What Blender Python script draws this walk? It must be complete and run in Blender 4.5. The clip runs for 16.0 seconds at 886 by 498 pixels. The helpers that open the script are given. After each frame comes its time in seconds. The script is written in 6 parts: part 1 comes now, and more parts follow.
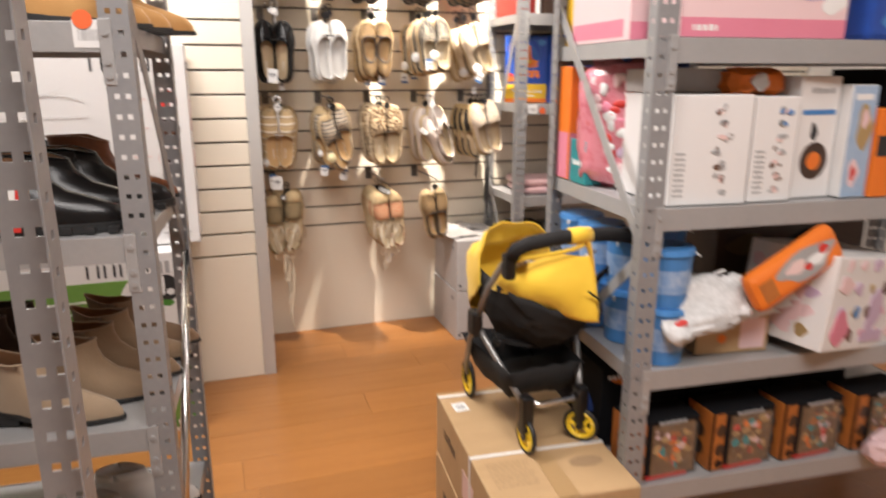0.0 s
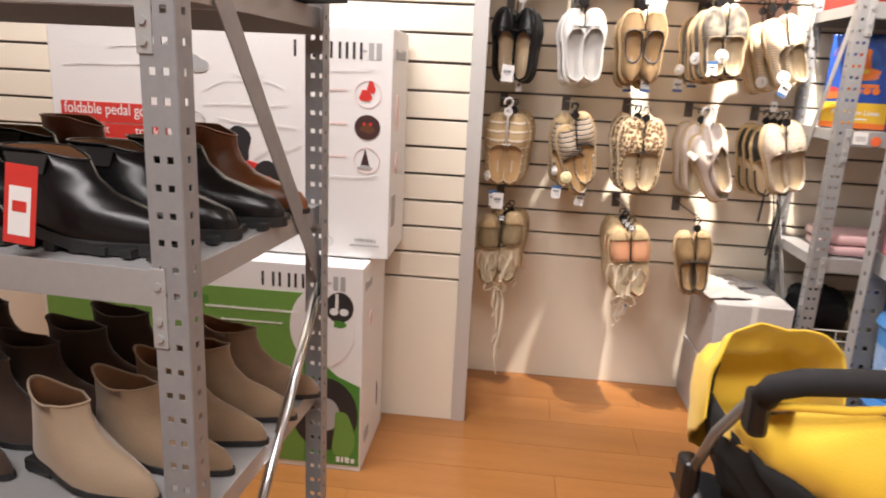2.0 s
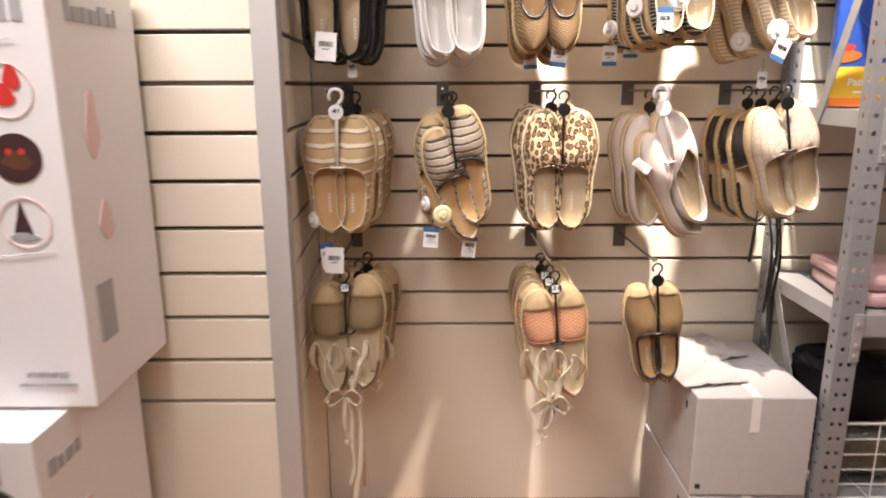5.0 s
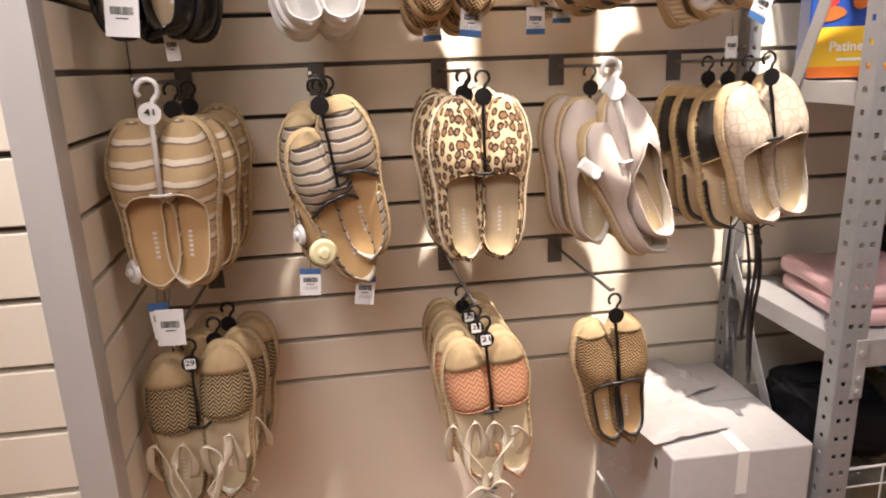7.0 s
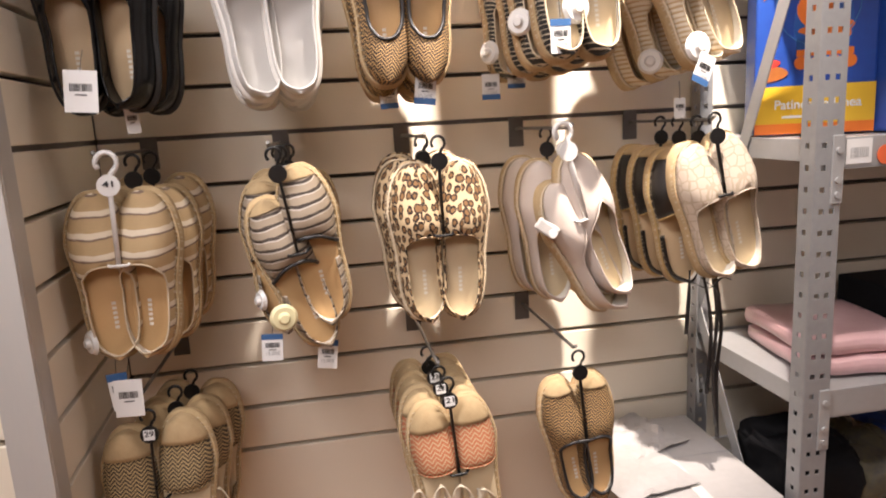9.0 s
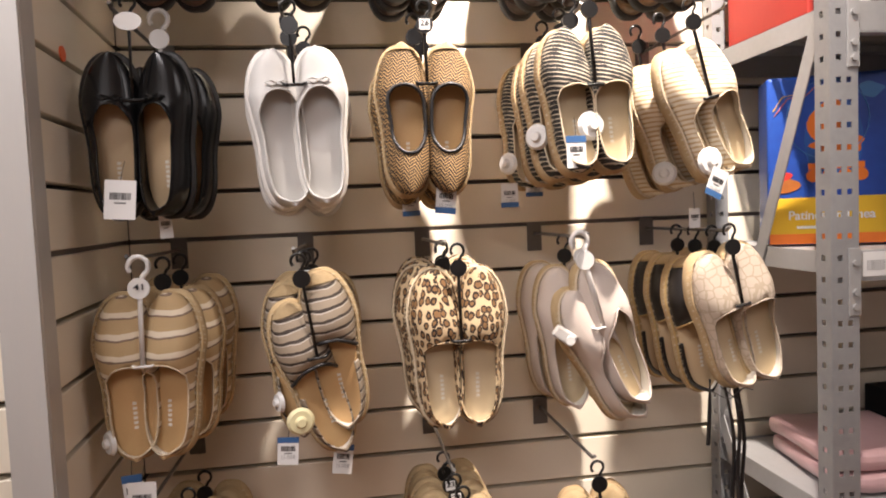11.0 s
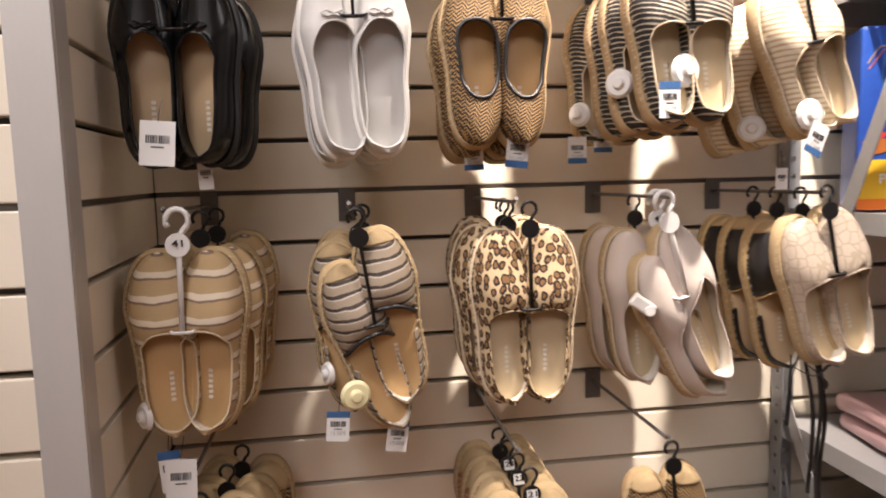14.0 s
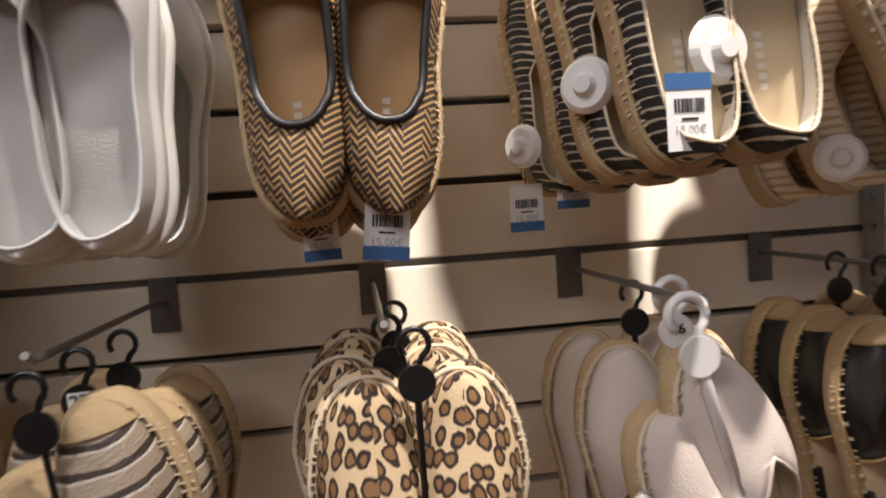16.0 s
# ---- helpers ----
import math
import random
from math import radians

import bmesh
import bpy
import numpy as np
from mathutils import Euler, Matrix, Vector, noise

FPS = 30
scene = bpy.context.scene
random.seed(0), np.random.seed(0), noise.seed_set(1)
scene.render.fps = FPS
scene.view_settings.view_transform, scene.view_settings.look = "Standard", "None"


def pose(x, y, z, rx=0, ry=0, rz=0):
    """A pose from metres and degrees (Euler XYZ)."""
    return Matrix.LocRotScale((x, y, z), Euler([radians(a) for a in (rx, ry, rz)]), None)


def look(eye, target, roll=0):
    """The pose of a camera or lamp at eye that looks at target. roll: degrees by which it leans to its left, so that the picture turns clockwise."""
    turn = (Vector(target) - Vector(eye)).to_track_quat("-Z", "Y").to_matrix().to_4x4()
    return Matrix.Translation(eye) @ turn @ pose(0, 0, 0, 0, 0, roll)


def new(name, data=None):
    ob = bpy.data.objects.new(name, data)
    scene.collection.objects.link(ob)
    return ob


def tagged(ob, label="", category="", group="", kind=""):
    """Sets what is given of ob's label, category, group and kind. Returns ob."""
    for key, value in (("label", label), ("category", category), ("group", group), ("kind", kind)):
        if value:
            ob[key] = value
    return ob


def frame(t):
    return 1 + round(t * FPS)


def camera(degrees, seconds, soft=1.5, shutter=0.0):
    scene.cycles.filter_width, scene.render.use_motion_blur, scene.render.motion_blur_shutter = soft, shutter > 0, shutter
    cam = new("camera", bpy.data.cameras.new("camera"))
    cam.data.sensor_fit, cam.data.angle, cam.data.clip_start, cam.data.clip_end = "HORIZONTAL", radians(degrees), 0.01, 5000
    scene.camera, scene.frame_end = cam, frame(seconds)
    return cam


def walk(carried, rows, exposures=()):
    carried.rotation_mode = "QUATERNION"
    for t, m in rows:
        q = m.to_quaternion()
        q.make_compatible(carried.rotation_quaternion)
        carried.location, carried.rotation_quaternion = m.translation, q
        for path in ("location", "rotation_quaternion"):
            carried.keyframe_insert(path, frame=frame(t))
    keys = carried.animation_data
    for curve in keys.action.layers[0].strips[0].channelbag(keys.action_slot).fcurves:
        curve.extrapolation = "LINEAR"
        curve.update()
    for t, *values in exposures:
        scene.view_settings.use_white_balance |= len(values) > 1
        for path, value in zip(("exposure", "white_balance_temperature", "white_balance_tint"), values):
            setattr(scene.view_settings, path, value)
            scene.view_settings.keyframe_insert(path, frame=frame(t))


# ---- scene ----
cam = camera(66.4, 16.0, 1.9, 0.5)
PATH = [
    (0, (1.038, 4.857, 1.314), (1.656, 6.693, 0.814), 0.0),
    (0.5, (1.114, 5.016, 1.297), (1.54, 6.93, 0.903), 1.1),
    (1, (1.173, 5.151, 1.308), (1.496, 7.083, 0.906), -0.5),
    (1.5, (1.247, 5.308, 1.294), (1.308, 7.269, 0.909), -0.2),
    (1.8, (1.302, 5.389, 1.288), (1.264, 7.352, 0.907), 2.4),
    (2, (1.331, 5.413, 1.286), (1.153, 7.343, 0.792), 2.9),
    (2.5, (1.287, 5.575, 1.276), (1.071, 7.515, 0.844), 2.7),
    (3, (1.249, 5.723, 1.303), (0.996, 7.659, 0.868), -1.6),
    (3.5, (1.296, 5.822, 1.302), (1.285, 7.756, 0.792), -1.3),
    (3.7, (1.327, 5.883, 1.285), (1.338, 7.816, 0.771), -0.8),
    (5.8, (1.6, 6.74, 1.225), (1.592, 8.689, 0.777), 0.1),
    (6, (1.6, 6.789, 1.239), (1.64, 8.725, 0.738), -0.2),
    (6.5, (1.587, 6.853, 1.248), (1.814, 8.776, 0.746), -1.3),
    (7, (1.583, 6.877, 1.23), (1.85, 8.786, 0.699), -2.1),
    (7.5, (1.604, 6.874, 1.237), (1.952, 8.768, 0.695), -2.0),
    (8, (1.619, 6.874, 1.236), (1.949, 8.778, 0.722), -1.5),
    (8.5, (1.625, 6.868, 1.239), (1.954, 8.791, 0.799), -2.5),
    (9, (1.624, 6.862, 1.243), (1.944, 8.799, 0.865), -3.2),
    (9.5, (1.624, 6.858, 1.251), (1.942, 8.809, 0.947), -2.6),
    (10, (1.619, 6.852, 1.251), (1.934, 8.814, 1.024), -2.7),
    (10.2, (1.632, 6.845, 1.255), (1.922, 8.815, 1.058), -3.0),
    (12.3, (1.59, 6.847, 1.282), (1.881, 8.825, 1.218), -1.4),
    (12.5, (1.582, 6.852, 1.277), (1.87, 8.83, 1.218), -1.1),
    (13, (1.551, 6.879, 1.28), (1.84, 8.856, 1.181), -0.5),
    (13.5, (1.527, 6.906, 1.283), (1.855, 8.873, 1.134), -1.3),
    (14, (1.53, 6.973, 1.258), (1.821, 8.94, 1.041), -1.4),
    (14.5, (1.621, 7.096, 1.274), (1.828, 9.081, 1.131), -0.7),
    (15, (1.707, 7.202, 1.305), (1.854, 9.188, 1.118), -2.2),
    (15.5, (1.74, 7.339, 1.292), (2.008, 9.318, 1.178), -2.5),
    (16, (1.769, 7.455, 1.309), (2.016, 9.434, 1.162), -3.8),
]
EXPOSURES = [(0, 0.31, 6500, 8), (1, 0.3, 6450, 9), (2.5, 0.38, 6400, 10), (3.5, 0.38, 6400, 11), (6, 0.19, 6450, 12), (9, 0.1, 6400, 12), (10, -0.1, 6400, 12), (12.5, -0.28, 6550, 12), (14, -0.28, 6500, 13), (14.5, -0.5, 6400, 13), (15, -0.68, 6300, 12), (16, -0.88, 6100, 10)]
walk(cam, [(t, look(eye, target, roll)) for t, eye, target, roll in PATH], EXPOSURES)

# ---- light ----
world = bpy.data.worlds.new("world")
scene.world = world
world.use_nodes = True
world.node_tree.nodes["Background"].inputs[0].default_value = (1.0, 0.85, 0.7, 1)
world.node_tree.nodes["Background"].inputs[1].default_value = 0.02


def lamp(name, kind, at, to, watts, colour, size=0.1, size_y=0.0, cone=60, blend=0.4):
    data = bpy.data.lights.new(name, kind)
    data.energy, data.color = watts, colour
    if kind == "AREA":
        data.shape, data.size, data.size_y = "RECTANGLE", size, size_y or size
    else:
        data.shadow_soft_size = size
    if kind == "SPOT":
        data.spot_size, data.spot_blend = radians(cone), blend
    ob = new(name, data)
    ob.matrix_world = look(at, to)
    return ob


WARM = (1.0, 0.935, 0.92)
lamp("track_spot_light", "SPOT", (2.13, 7.47, 2.82), (2.08, 8.22, 1.64), 830, (1.0, 0.87, 0.76), 0.03, cone=55, blend=1.0)
# unseen area lamps below the ceiling, added as general fill over the aisle
lamp("aisle_panel_light", "AREA", (0.7, 5.2, 2.88), (0.7, 5.2, 0), 31, WARM, 1.2, 0.5)
lamp("entry_panel_light", "AREA", (1.4, 4.4, 2.88), (1.4, 4.4, 0), 50, WARM, 1.4, 0.6)
# added fill without a visible source: first for the pier, then the recess side
lamp("left_panel_light", "AREA", (0.55, 6.95, 2.88), (0.55, 6.95, 0), 64, WARM, 1.2, 0.4)
lamp("shop_panel_light", "AREA", (3.2, 6.95, 2.88), (3.2, 6.95, 0), 12, WARM, 1.2, 0.6)


# ---- materials ----
def material(name, colour, second=None, scale=8.0, rough=0.6, metal=0.0, bump=0.15, grain=90.0, spread=0.5, coat=0.0, stretch=(1, 1, 1), random=0.0, sheen=0.0, alpha=1.0):
    """A surface of two tones: broad blotches, fine grain, roughness that varies, and relief."""
    m = bpy.data.materials.new(name)
    m.use_nodes = True
    nt = m.node_tree
    bsdf = nt.nodes["Principled BSDF"]
    co = nt.nodes.new("ShaderNodeTexCoord")
    mp = nt.nodes.new("ShaderNodeMapping")
    mp.inputs["Scale"].default_value = stretch
    nt.links.new(co.outputs["Object"], mp.inputs["Vector"])
    broad, fine = nt.nodes.new("ShaderNodeTexNoise"), nt.nodes.new("ShaderNodeTexNoise")
    broad.inputs["Scale"].default_value, fine.inputs["Scale"].default_value = scale, grain
    broad.inputs["Detail"].default_value = fine.inputs["Detail"].default_value = 4
    for n in (broad, fine):
        nt.links.new(mp.outputs["Vector"], n.inputs["Vector"])
    second = second or tuple(c * 0.82 for c in colour)
    mix = nt.nodes.new("ShaderNodeMix")
    mix.data_type = "RGBA"
    mix.inputs["A"].default_value, mix.inputs["B"].default_value = (*colour, 1), (*second, 1)
    add = nt.nodes.new("ShaderNodeMath")
    add.operation, add.use_clamp = "MULTIPLY_ADD", True
    add.inputs[1].default_value = spread
    nt.links.new(broad.outputs["Fac"], add.inputs[0])
    half = nt.nodes.new("ShaderNodeMath")
    half.operation = "MULTIPLY_ADD"
    half.inputs[1].default_value, half.inputs[2].default_value = spread * 0.8, -spread * 0.4
    nt.links.new(fine.outputs["Fac"], half.inputs[0])
    nt.links.new(half.outputs[0], add.inputs[2])
    nt.links.new(add.outputs[0], mix.inputs["Factor"])
    out = mix.outputs["Result"]
    if random:
        info = nt.nodes.new("ShaderNodeObjectInfo")
        hue = nt.nodes.new("ShaderNodeHueSaturation")
        rng = nt.nodes.new("ShaderNodeMapRange")
        rng.inputs["To Min"].default_value, rng.inputs["To Max"].default_value = 1 - random, 1 + random
        nt.links.new(info.outputs["Random"], rng.inputs["Value"])
        nt.links.new(rng.outputs["Result"], hue.inputs["Value"])
        nt.links.new(out, hue.inputs["Color"])
        out = hue.outputs["Color"]
    nt.links.new(out, bsdf.inputs["Base Color"])
    rr = nt.nodes.new("ShaderNodeMapRange")
    rr.inputs["To Min"].default_value, rr.inputs["To Max"].default_value = max(rough - 0.08, 0.02), min(rough + 0.08, 1)
    nt.links.new(broad.outputs["Fac"], rr.inputs["Value"])
    nt.links.new(rr.outputs["Result"], bsdf.inputs["Roughness"])
    bsdf.inputs["Metallic"].default_value = metal
    bsdf.inputs["Coat Weight"].default_value = coat
    bsdf.inputs["Sheen Weight"].default_value = sheen
    if bump:
        b = nt.nodes.new("ShaderNodeBump")
        b.inputs["Strength"].default_value, b.inputs["Distance"].default_value = bump, 0.002
        nt.links.new(fine.outputs["Fac"], b.inputs["Height"])
        nt.links.new(b.outputs["Normal"], bsdf.inputs["Normal"])
    if alpha < 1:
        bsdf.inputs["Alpha"].default_value = alpha
    return m


def parquet(name):
    """Orange-brown laminate with long grain running across the aisle."""
    m = material(name, (0.42, 0.182, 0.052), (0.29, 0.112, 0.028), 2.2, 0.32, 0, 0.06, 30, 1.0, stretch=(0.9, 9, 1), random=0.09)
    return m


CREAM = material("cream_laminate", (0.8, 0.735, 0.615), (0.74, 0.675, 0.555), 3, 0.38, 0, 0.04, 160, 0.5)
WHITEWALL = material("white_paint", (0.8, 0.78, 0.74), (0.74, 0.71, 0.67), 3, 0.6, 0, 0.06, 150, 0.5)
# the shade inside the wall's slots is put into this dark grey
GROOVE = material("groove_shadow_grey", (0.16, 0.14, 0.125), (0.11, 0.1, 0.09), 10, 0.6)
ALU = material("brushed_aluminium", (0.56, 0.55, 0.53), (0.5, 0.49, 0.47), 6, 0.42, 0.3, 0.05, 120, 0.5, stretch=(4, 4, 0.3))
ZINC = material("galvanised_steel", (0.35, 0.355, 0.36), (0.25, 0.25, 0.26), 14, 0.45, 0.3, 0.08, 70, 0.8)
GREYSTEEL = material("grey_painted_steel", (0.43, 0.43, 0.43), (0.34, 0.34, 0.34), 9, 0.4, 0.25, 0.06, 90, 0.7)
FLOOR = parquet("orange_laminate_floor")
JOINT = material("dark_floor_joint", (0.2, 0.088, 0.03), (0.16, 0.07, 0.022), 10, 0.7)
CEIL = material("ceiling_paint", (0.75, 0.73, 0.7), None, 3, 0.8)
KRAFT = material("kraft_cardboard", (0.5, 0.33, 0.17), (0.4, 0.26, 0.13), 5, 0.75, 0, 0.15, 60, 0.8, stretch=(1, 6, 1))
WHITECARD = material("white_cardboard", (0.48, 0.46, 0.45), (0.38, 0.36, 0.35), 5, 0.6, 0, 0.12, 50, 0.9)
PRINTWHITE = material("white_printed_card", (0.78, 0.77, 0.76), (0.73, 0.72, 0.71), 4, 0.42, 0, 0.04, 80, 0.5)
PRINTGREEN = material("green_print", (0.17, 0.34, 0.07), (0.12, 0.26, 0.05), 3, 0.42, 0, 0.03, 60, 0.7)
PRINTDGREEN = material("deep_green_print", (0.08, 0.26, 0.04), (0.06, 0.2, 0.03), 3, 0.42, 0, 0.03, 60, 0.7)
INK = material("black_ink", (0.02, 0.02, 0.022), (0.03, 0.03, 0.03), 20, 0.5, 0, 0)
GREYINK = material("grey_ink", (0.4, 0.4, 0.4), (0.32, 0.32, 0.32), 20, 0.5, 0, 0)
PALEINK = material("pale_pink_ink", (0.75, 0.55, 0.52), (0.7, 0.5, 0.48), 20, 0.5, 0, 0)
REDINK = material("red_ink", (0.62, 0.04, 0.03), (0.5, 0.03, 0.025), 10, 0.45, 0, 0)
ORANGE = material("orange_print", (0.8, 0.2, 0.02), (0.7, 0.15, 0.02), 8, 0.45, 0, 0.03)
YELLOW = material("yellow_print", (0.8, 0.5, 0.03), (0.72, 0.42, 0.02), 8, 0.45, 0, 0.03)
BLUE = material("blue_print", (0.02, 0.09, 0.42), (0.02, 0.05, 0.28), 5, 0.35, 0, 0.02, 60, 1.0)
SKYBLUE = material("sky_blue_print", (0.07, 0.24, 0.54), (0.035, 0.15, 0.42), 9, 0.4, 0, 0.02)
PINK = material("pink_print", (0.72, 0.25, 0.34), (0.65, 0.18, 0.27), 8, 0.4, 0, 0.02)
PALEPINK = material("pale_pink_print", (0.78, 0.55, 0.57), (0.75, 0.62, 0.62), 8, 0.4, 0, 0.02)
TEAL = material("teal_print", (0.03, 0.28, 0.3), (0.02, 0.2, 0.24), 8, 0.4, 0, 0.02)
BLACKCARD = material("black_print", (0.006, 0.006, 0.007), (0.013, 0.013, 0.016), 8, 0.75, 0, 0.03)
BLACKCARD.node_tree.nodes["Principled BSDF"].inputs["Specular IOR Level"].default_value = 0.15
BLACKPLASTIC = material("black_plastic", (0.006, 0.006, 0.0065), (0.01, 0.01, 0.01), 20, 0.3, 0, 0.02)
WHITEPLASTIC = material("white_plastic", (0.75, 0.74, 0.72), (0.68, 0.67, 0.65), 20, 0.3, 0, 0.02)
BLACKCLOTH = material("black_fabric", (0.007, 0.0065, 0.0065), (0.012, 0.011, 0.011), 20, 0.85, 0, 0.4, 400, 0.6)
YELLOWCLOTH = material("yellow_fabric", (0.86, 0.56, 0.04), (0.76, 0.46, 0.025), 7, 0.75, 0, 0.3, 350, 0.5, sheen=0.2)
CHROME = material("satin_chrome", (0.7, 0.7, 0.7), (0.6, 0.6, 0.6), 9, 0.2, 1.0, 0.02)
PAPER = material("white_paper", (0.8, 0.8, 0.79), (0.75, 0.75, 0.74), 8, 0.6, 0, 0.03)
DOT = material("orange_sticker", (0.85, 0.16, 0.05), (0.8, 0.14, 0.04), 8, 0.5, 0, 0)
TAPE = material("clear_parcel_tape", (0.7, 0.68, 0.64), (0.62, 0.6, 0.57), 6, 0.15, 0, 0.05)


# ---- mesh helpers ----
def finish(name, bm, mat, smooth=False):
    me = bpy.data.meshes.new(name)
    bm.to_mesh(me)
    bm.free()
    for mm in (mat if isinstance(mat, (list, tuple)) else [mat]):
        me.materials.append(mm)
    if smooth:
        me.shade_smooth()
    return me


def part(name, bm, mat, parent=None, label="", smooth=False, at=None):
    ob = new(name, bm if isinstance(bm, bpy.types.Mesh) else finish(name, bm, mat, smooth))
    ob.parent = parent
    if at is not None:
        ob.matrix_basis = at
    if label:
        ob["label"] = label
    return ob


def thing(name, at, label, category, group="", kind=""):
    ob = new(name)
    ob.empty_display_size = 0.05
    ob.matrix_basis = at
    return tagged(ob, label, category, group, kind)


def brick(bm, lo, hi, bevel=0.0, index=0, m=None):
    """A box from corner lo to corner hi, added to bm."""
    s = [b - a for a, b in zip(lo, hi)]
    made = bmesh.ops.create_cube(bm, size=1, matrix=Matrix.Translation([(a + b) / 2 for a, b in zip(lo, hi)]) @ Matrix.Diagonal((*s, 1)))["verts"]
    if m is not None:
        bmesh.ops.transform(bm, matrix=m, verts=made)
    if bevel:
        edges = list({e for v in made for e in v.link_edges})
        out = bmesh.ops.bevel(bm, geom=edges, offset=bevel, segments=2, profile=0.5, affect="EDGES")
        for f in out["faces"]:
            f.material_index = index
    for v in made:
        if v.is_valid:
            for f in v.link_faces:
                f.material_index = index
    return bm


def block(lo, hi, bevel=0.0):
    return brick(bmesh.new(), lo, hi, bevel)


def rod(bm, a, b, r, seg=10, r2=None):
    a, b = Vector(a), Vector(b)
    d = b - a
    m = Matrix.Translation((a + b) / 2) @ d.to_track_quat("Z", "Y").to_matrix().to_4x4()
    bmesh.ops.create_cone(bm, cap_ends=True, segments=seg, radius1=r, radius2=r if r2 is None else r2, depth=d.length, matrix=m)
    return bm


def tube(bm, pts, r, seg=8, closed=False, flat=1.0):
    """A round tube along points; flat squeezes it across its side."""
    pts = [Vector(p) for p in pts]
    n = len(pts)
    rings = []
    up = Vector((0.13, 0.21, 1)).normalized()
    for i, p in enumerate(pts):
        if closed:
            t = pts[(i + 1) % n] - pts[i - 1]
        else:
            t = pts[min(i + 1, n - 1)] - pts[max(i - 1, 0)]
        t.normalize()
        side = t.cross(up)
        if side.length < 1e-3:
            side = t.cross(Vector((1, 0, 0)))
        side.normalize()
        top = side.cross(t)
        rr = r[i] if isinstance(r, (list, tuple)) else r
        rings.append([bm.verts.new(p + side * math.cos(2 * math.pi * k / seg) * rr + top * math.sin(2 * math.pi * k / seg) * rr * flat) for k in range(seg)])
    for i in range(n if closed else n - 1):
        a, b = rings[i], rings[(i + 1) % n]
        for k in range(seg):
            bm.faces.new((a[k], a[(k + 1) % seg], b[(k + 1) % seg], b[k]))
    if not closed:
        bm.faces.new(rings[0][::-1])
        bm.faces.new(rings[-1])
    return bm


def disc(bm, m, r, depth, seg=20, squash=1.0):
    bmesh.ops.create_cone(bm, cap_ends=True, segments=seg, radius1=r, radius2=r, depth=depth, matrix=m @ Matrix.Diagonal((1, squash, 1, 1)))
    return bm


def plate(bm, outline, depth, m=Matrix()):
    """A flat plate from an outline of (x, z) points, depth along -y, standing upright."""
    front = [bm.verts.new(m @ Vector((x, -depth, z))) for x, z in outline]
    back = [bm.verts.new(m @ Vector((x, 0, z))) for x, z in outline]
    bm.faces.new(front)
    bm.faces.new(back[::-1])
    n = len(outline)
    for i in range(n):
        bm.faces.new((front[i], back[i], back[(i + 1) % n], front[(i + 1) % n]))
    return bm


def writing(name, words, height, mat, parent, at, bold=0.0, width=None, squeeze=1.0):
    """Raised lettering in the built-in font, baked to a mesh; local x runs along the line, y up."""
    cu = bpy.data.curves.new(name, "FONT")
    cu.body, cu.size, cu.extrude, cu.offset = words, height, 0.0003, bold
    cu.align_x, cu.align_y = "LEFT", "BOTTOM"
    tmp = new(name, cu)
    bpy.context.view_layer.update()
    me = bpy.data.meshes.new_from_object(tmp.evaluated_get(bpy.context.evaluated_depsgraph_get()))
    bpy.data.objects.remove(tmp)
    if width:
        span = max(v.co.x for v in me.vertices)
        squeeze = width / span
    me.transform(Matrix.Diagonal((squeeze, 1, 1, 1)))
    me.materials.clear()
    me.materials.append(mat)
    return part(name, me, mat, parent, at=at)


UPRIGHT = pose(0, 0, 0, 90, 0, 0)


# ---- setting ----
CORNER_X, EDGE_X, PIER_Y, BACK_Y, CEILING_Z = 1.194, 1.226, 7.785, 8.275, 2.9
PITCH, LOWEST = 0.0957, 0.5641
GROOVES = [LOWEST + PITCH * i for i in range(22)]


def slat_wall(name, length, m, label, depth=0.03, backing=0.1):
    """A slatted shop wall in its own frame: x along it, boards facing -y, dark slots between the boards."""
    wall = thing(name, m, label, "wall", kind="structure")
    # slot shade comes from the backing's dark colour
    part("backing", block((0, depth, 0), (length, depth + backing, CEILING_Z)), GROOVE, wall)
    low = finish("panel", block((0, 0, 0), (length, depth - 0.002, LOWEST - 0.0045), 0.002), CREAM)
    part("panel", low, CREAM, wall)
    board = finish("slat", block((0, 0, 0.0045), (length, depth - 0.002, PITCH - 0.0045), 0.002), CREAM)
    for g in GROOVES:
        part("slat", board, CREAM, wall, at=pose(0, 0, g))
    part("top_panel", block((0, 0, LOWEST + PITCH * 22 + 0.0045), (length, depth - 0.002, CEILING_Z - 0.003)), CREAM, wall)
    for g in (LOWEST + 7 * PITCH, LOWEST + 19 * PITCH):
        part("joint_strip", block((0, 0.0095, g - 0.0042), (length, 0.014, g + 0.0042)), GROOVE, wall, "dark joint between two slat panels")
    return wall


slat_wall("wall_north_recess", 3.4, pose(CORNER_X, BACK_Y, 0), "cream slatted shop wall with dark horizontal slots")
slat_wall("wall_north_left", 4.2, pose(EDGE_X - 0.05 - 4.2, PIER_Y + 0.004, 0), "cream slatted shop wall beside the recess", backing=0.6)
SIDE = math.hypot(EDGE_X - CORNER_X, BACK_Y - PIER_Y)
LEAN_SIDE = math.degrees(math.atan2(EDGE_X - CORNER_X, BACK_Y - PIER_Y))
slat_wall("wall_recess_side", SIDE - 0.05, pose(EDGE_X, PIER_Y, 0, 0, 0, 90 + LEAN_SIDE) @ pose(0.046, 0, 0), "cream slatted return wall of the recess", backing=0.004)


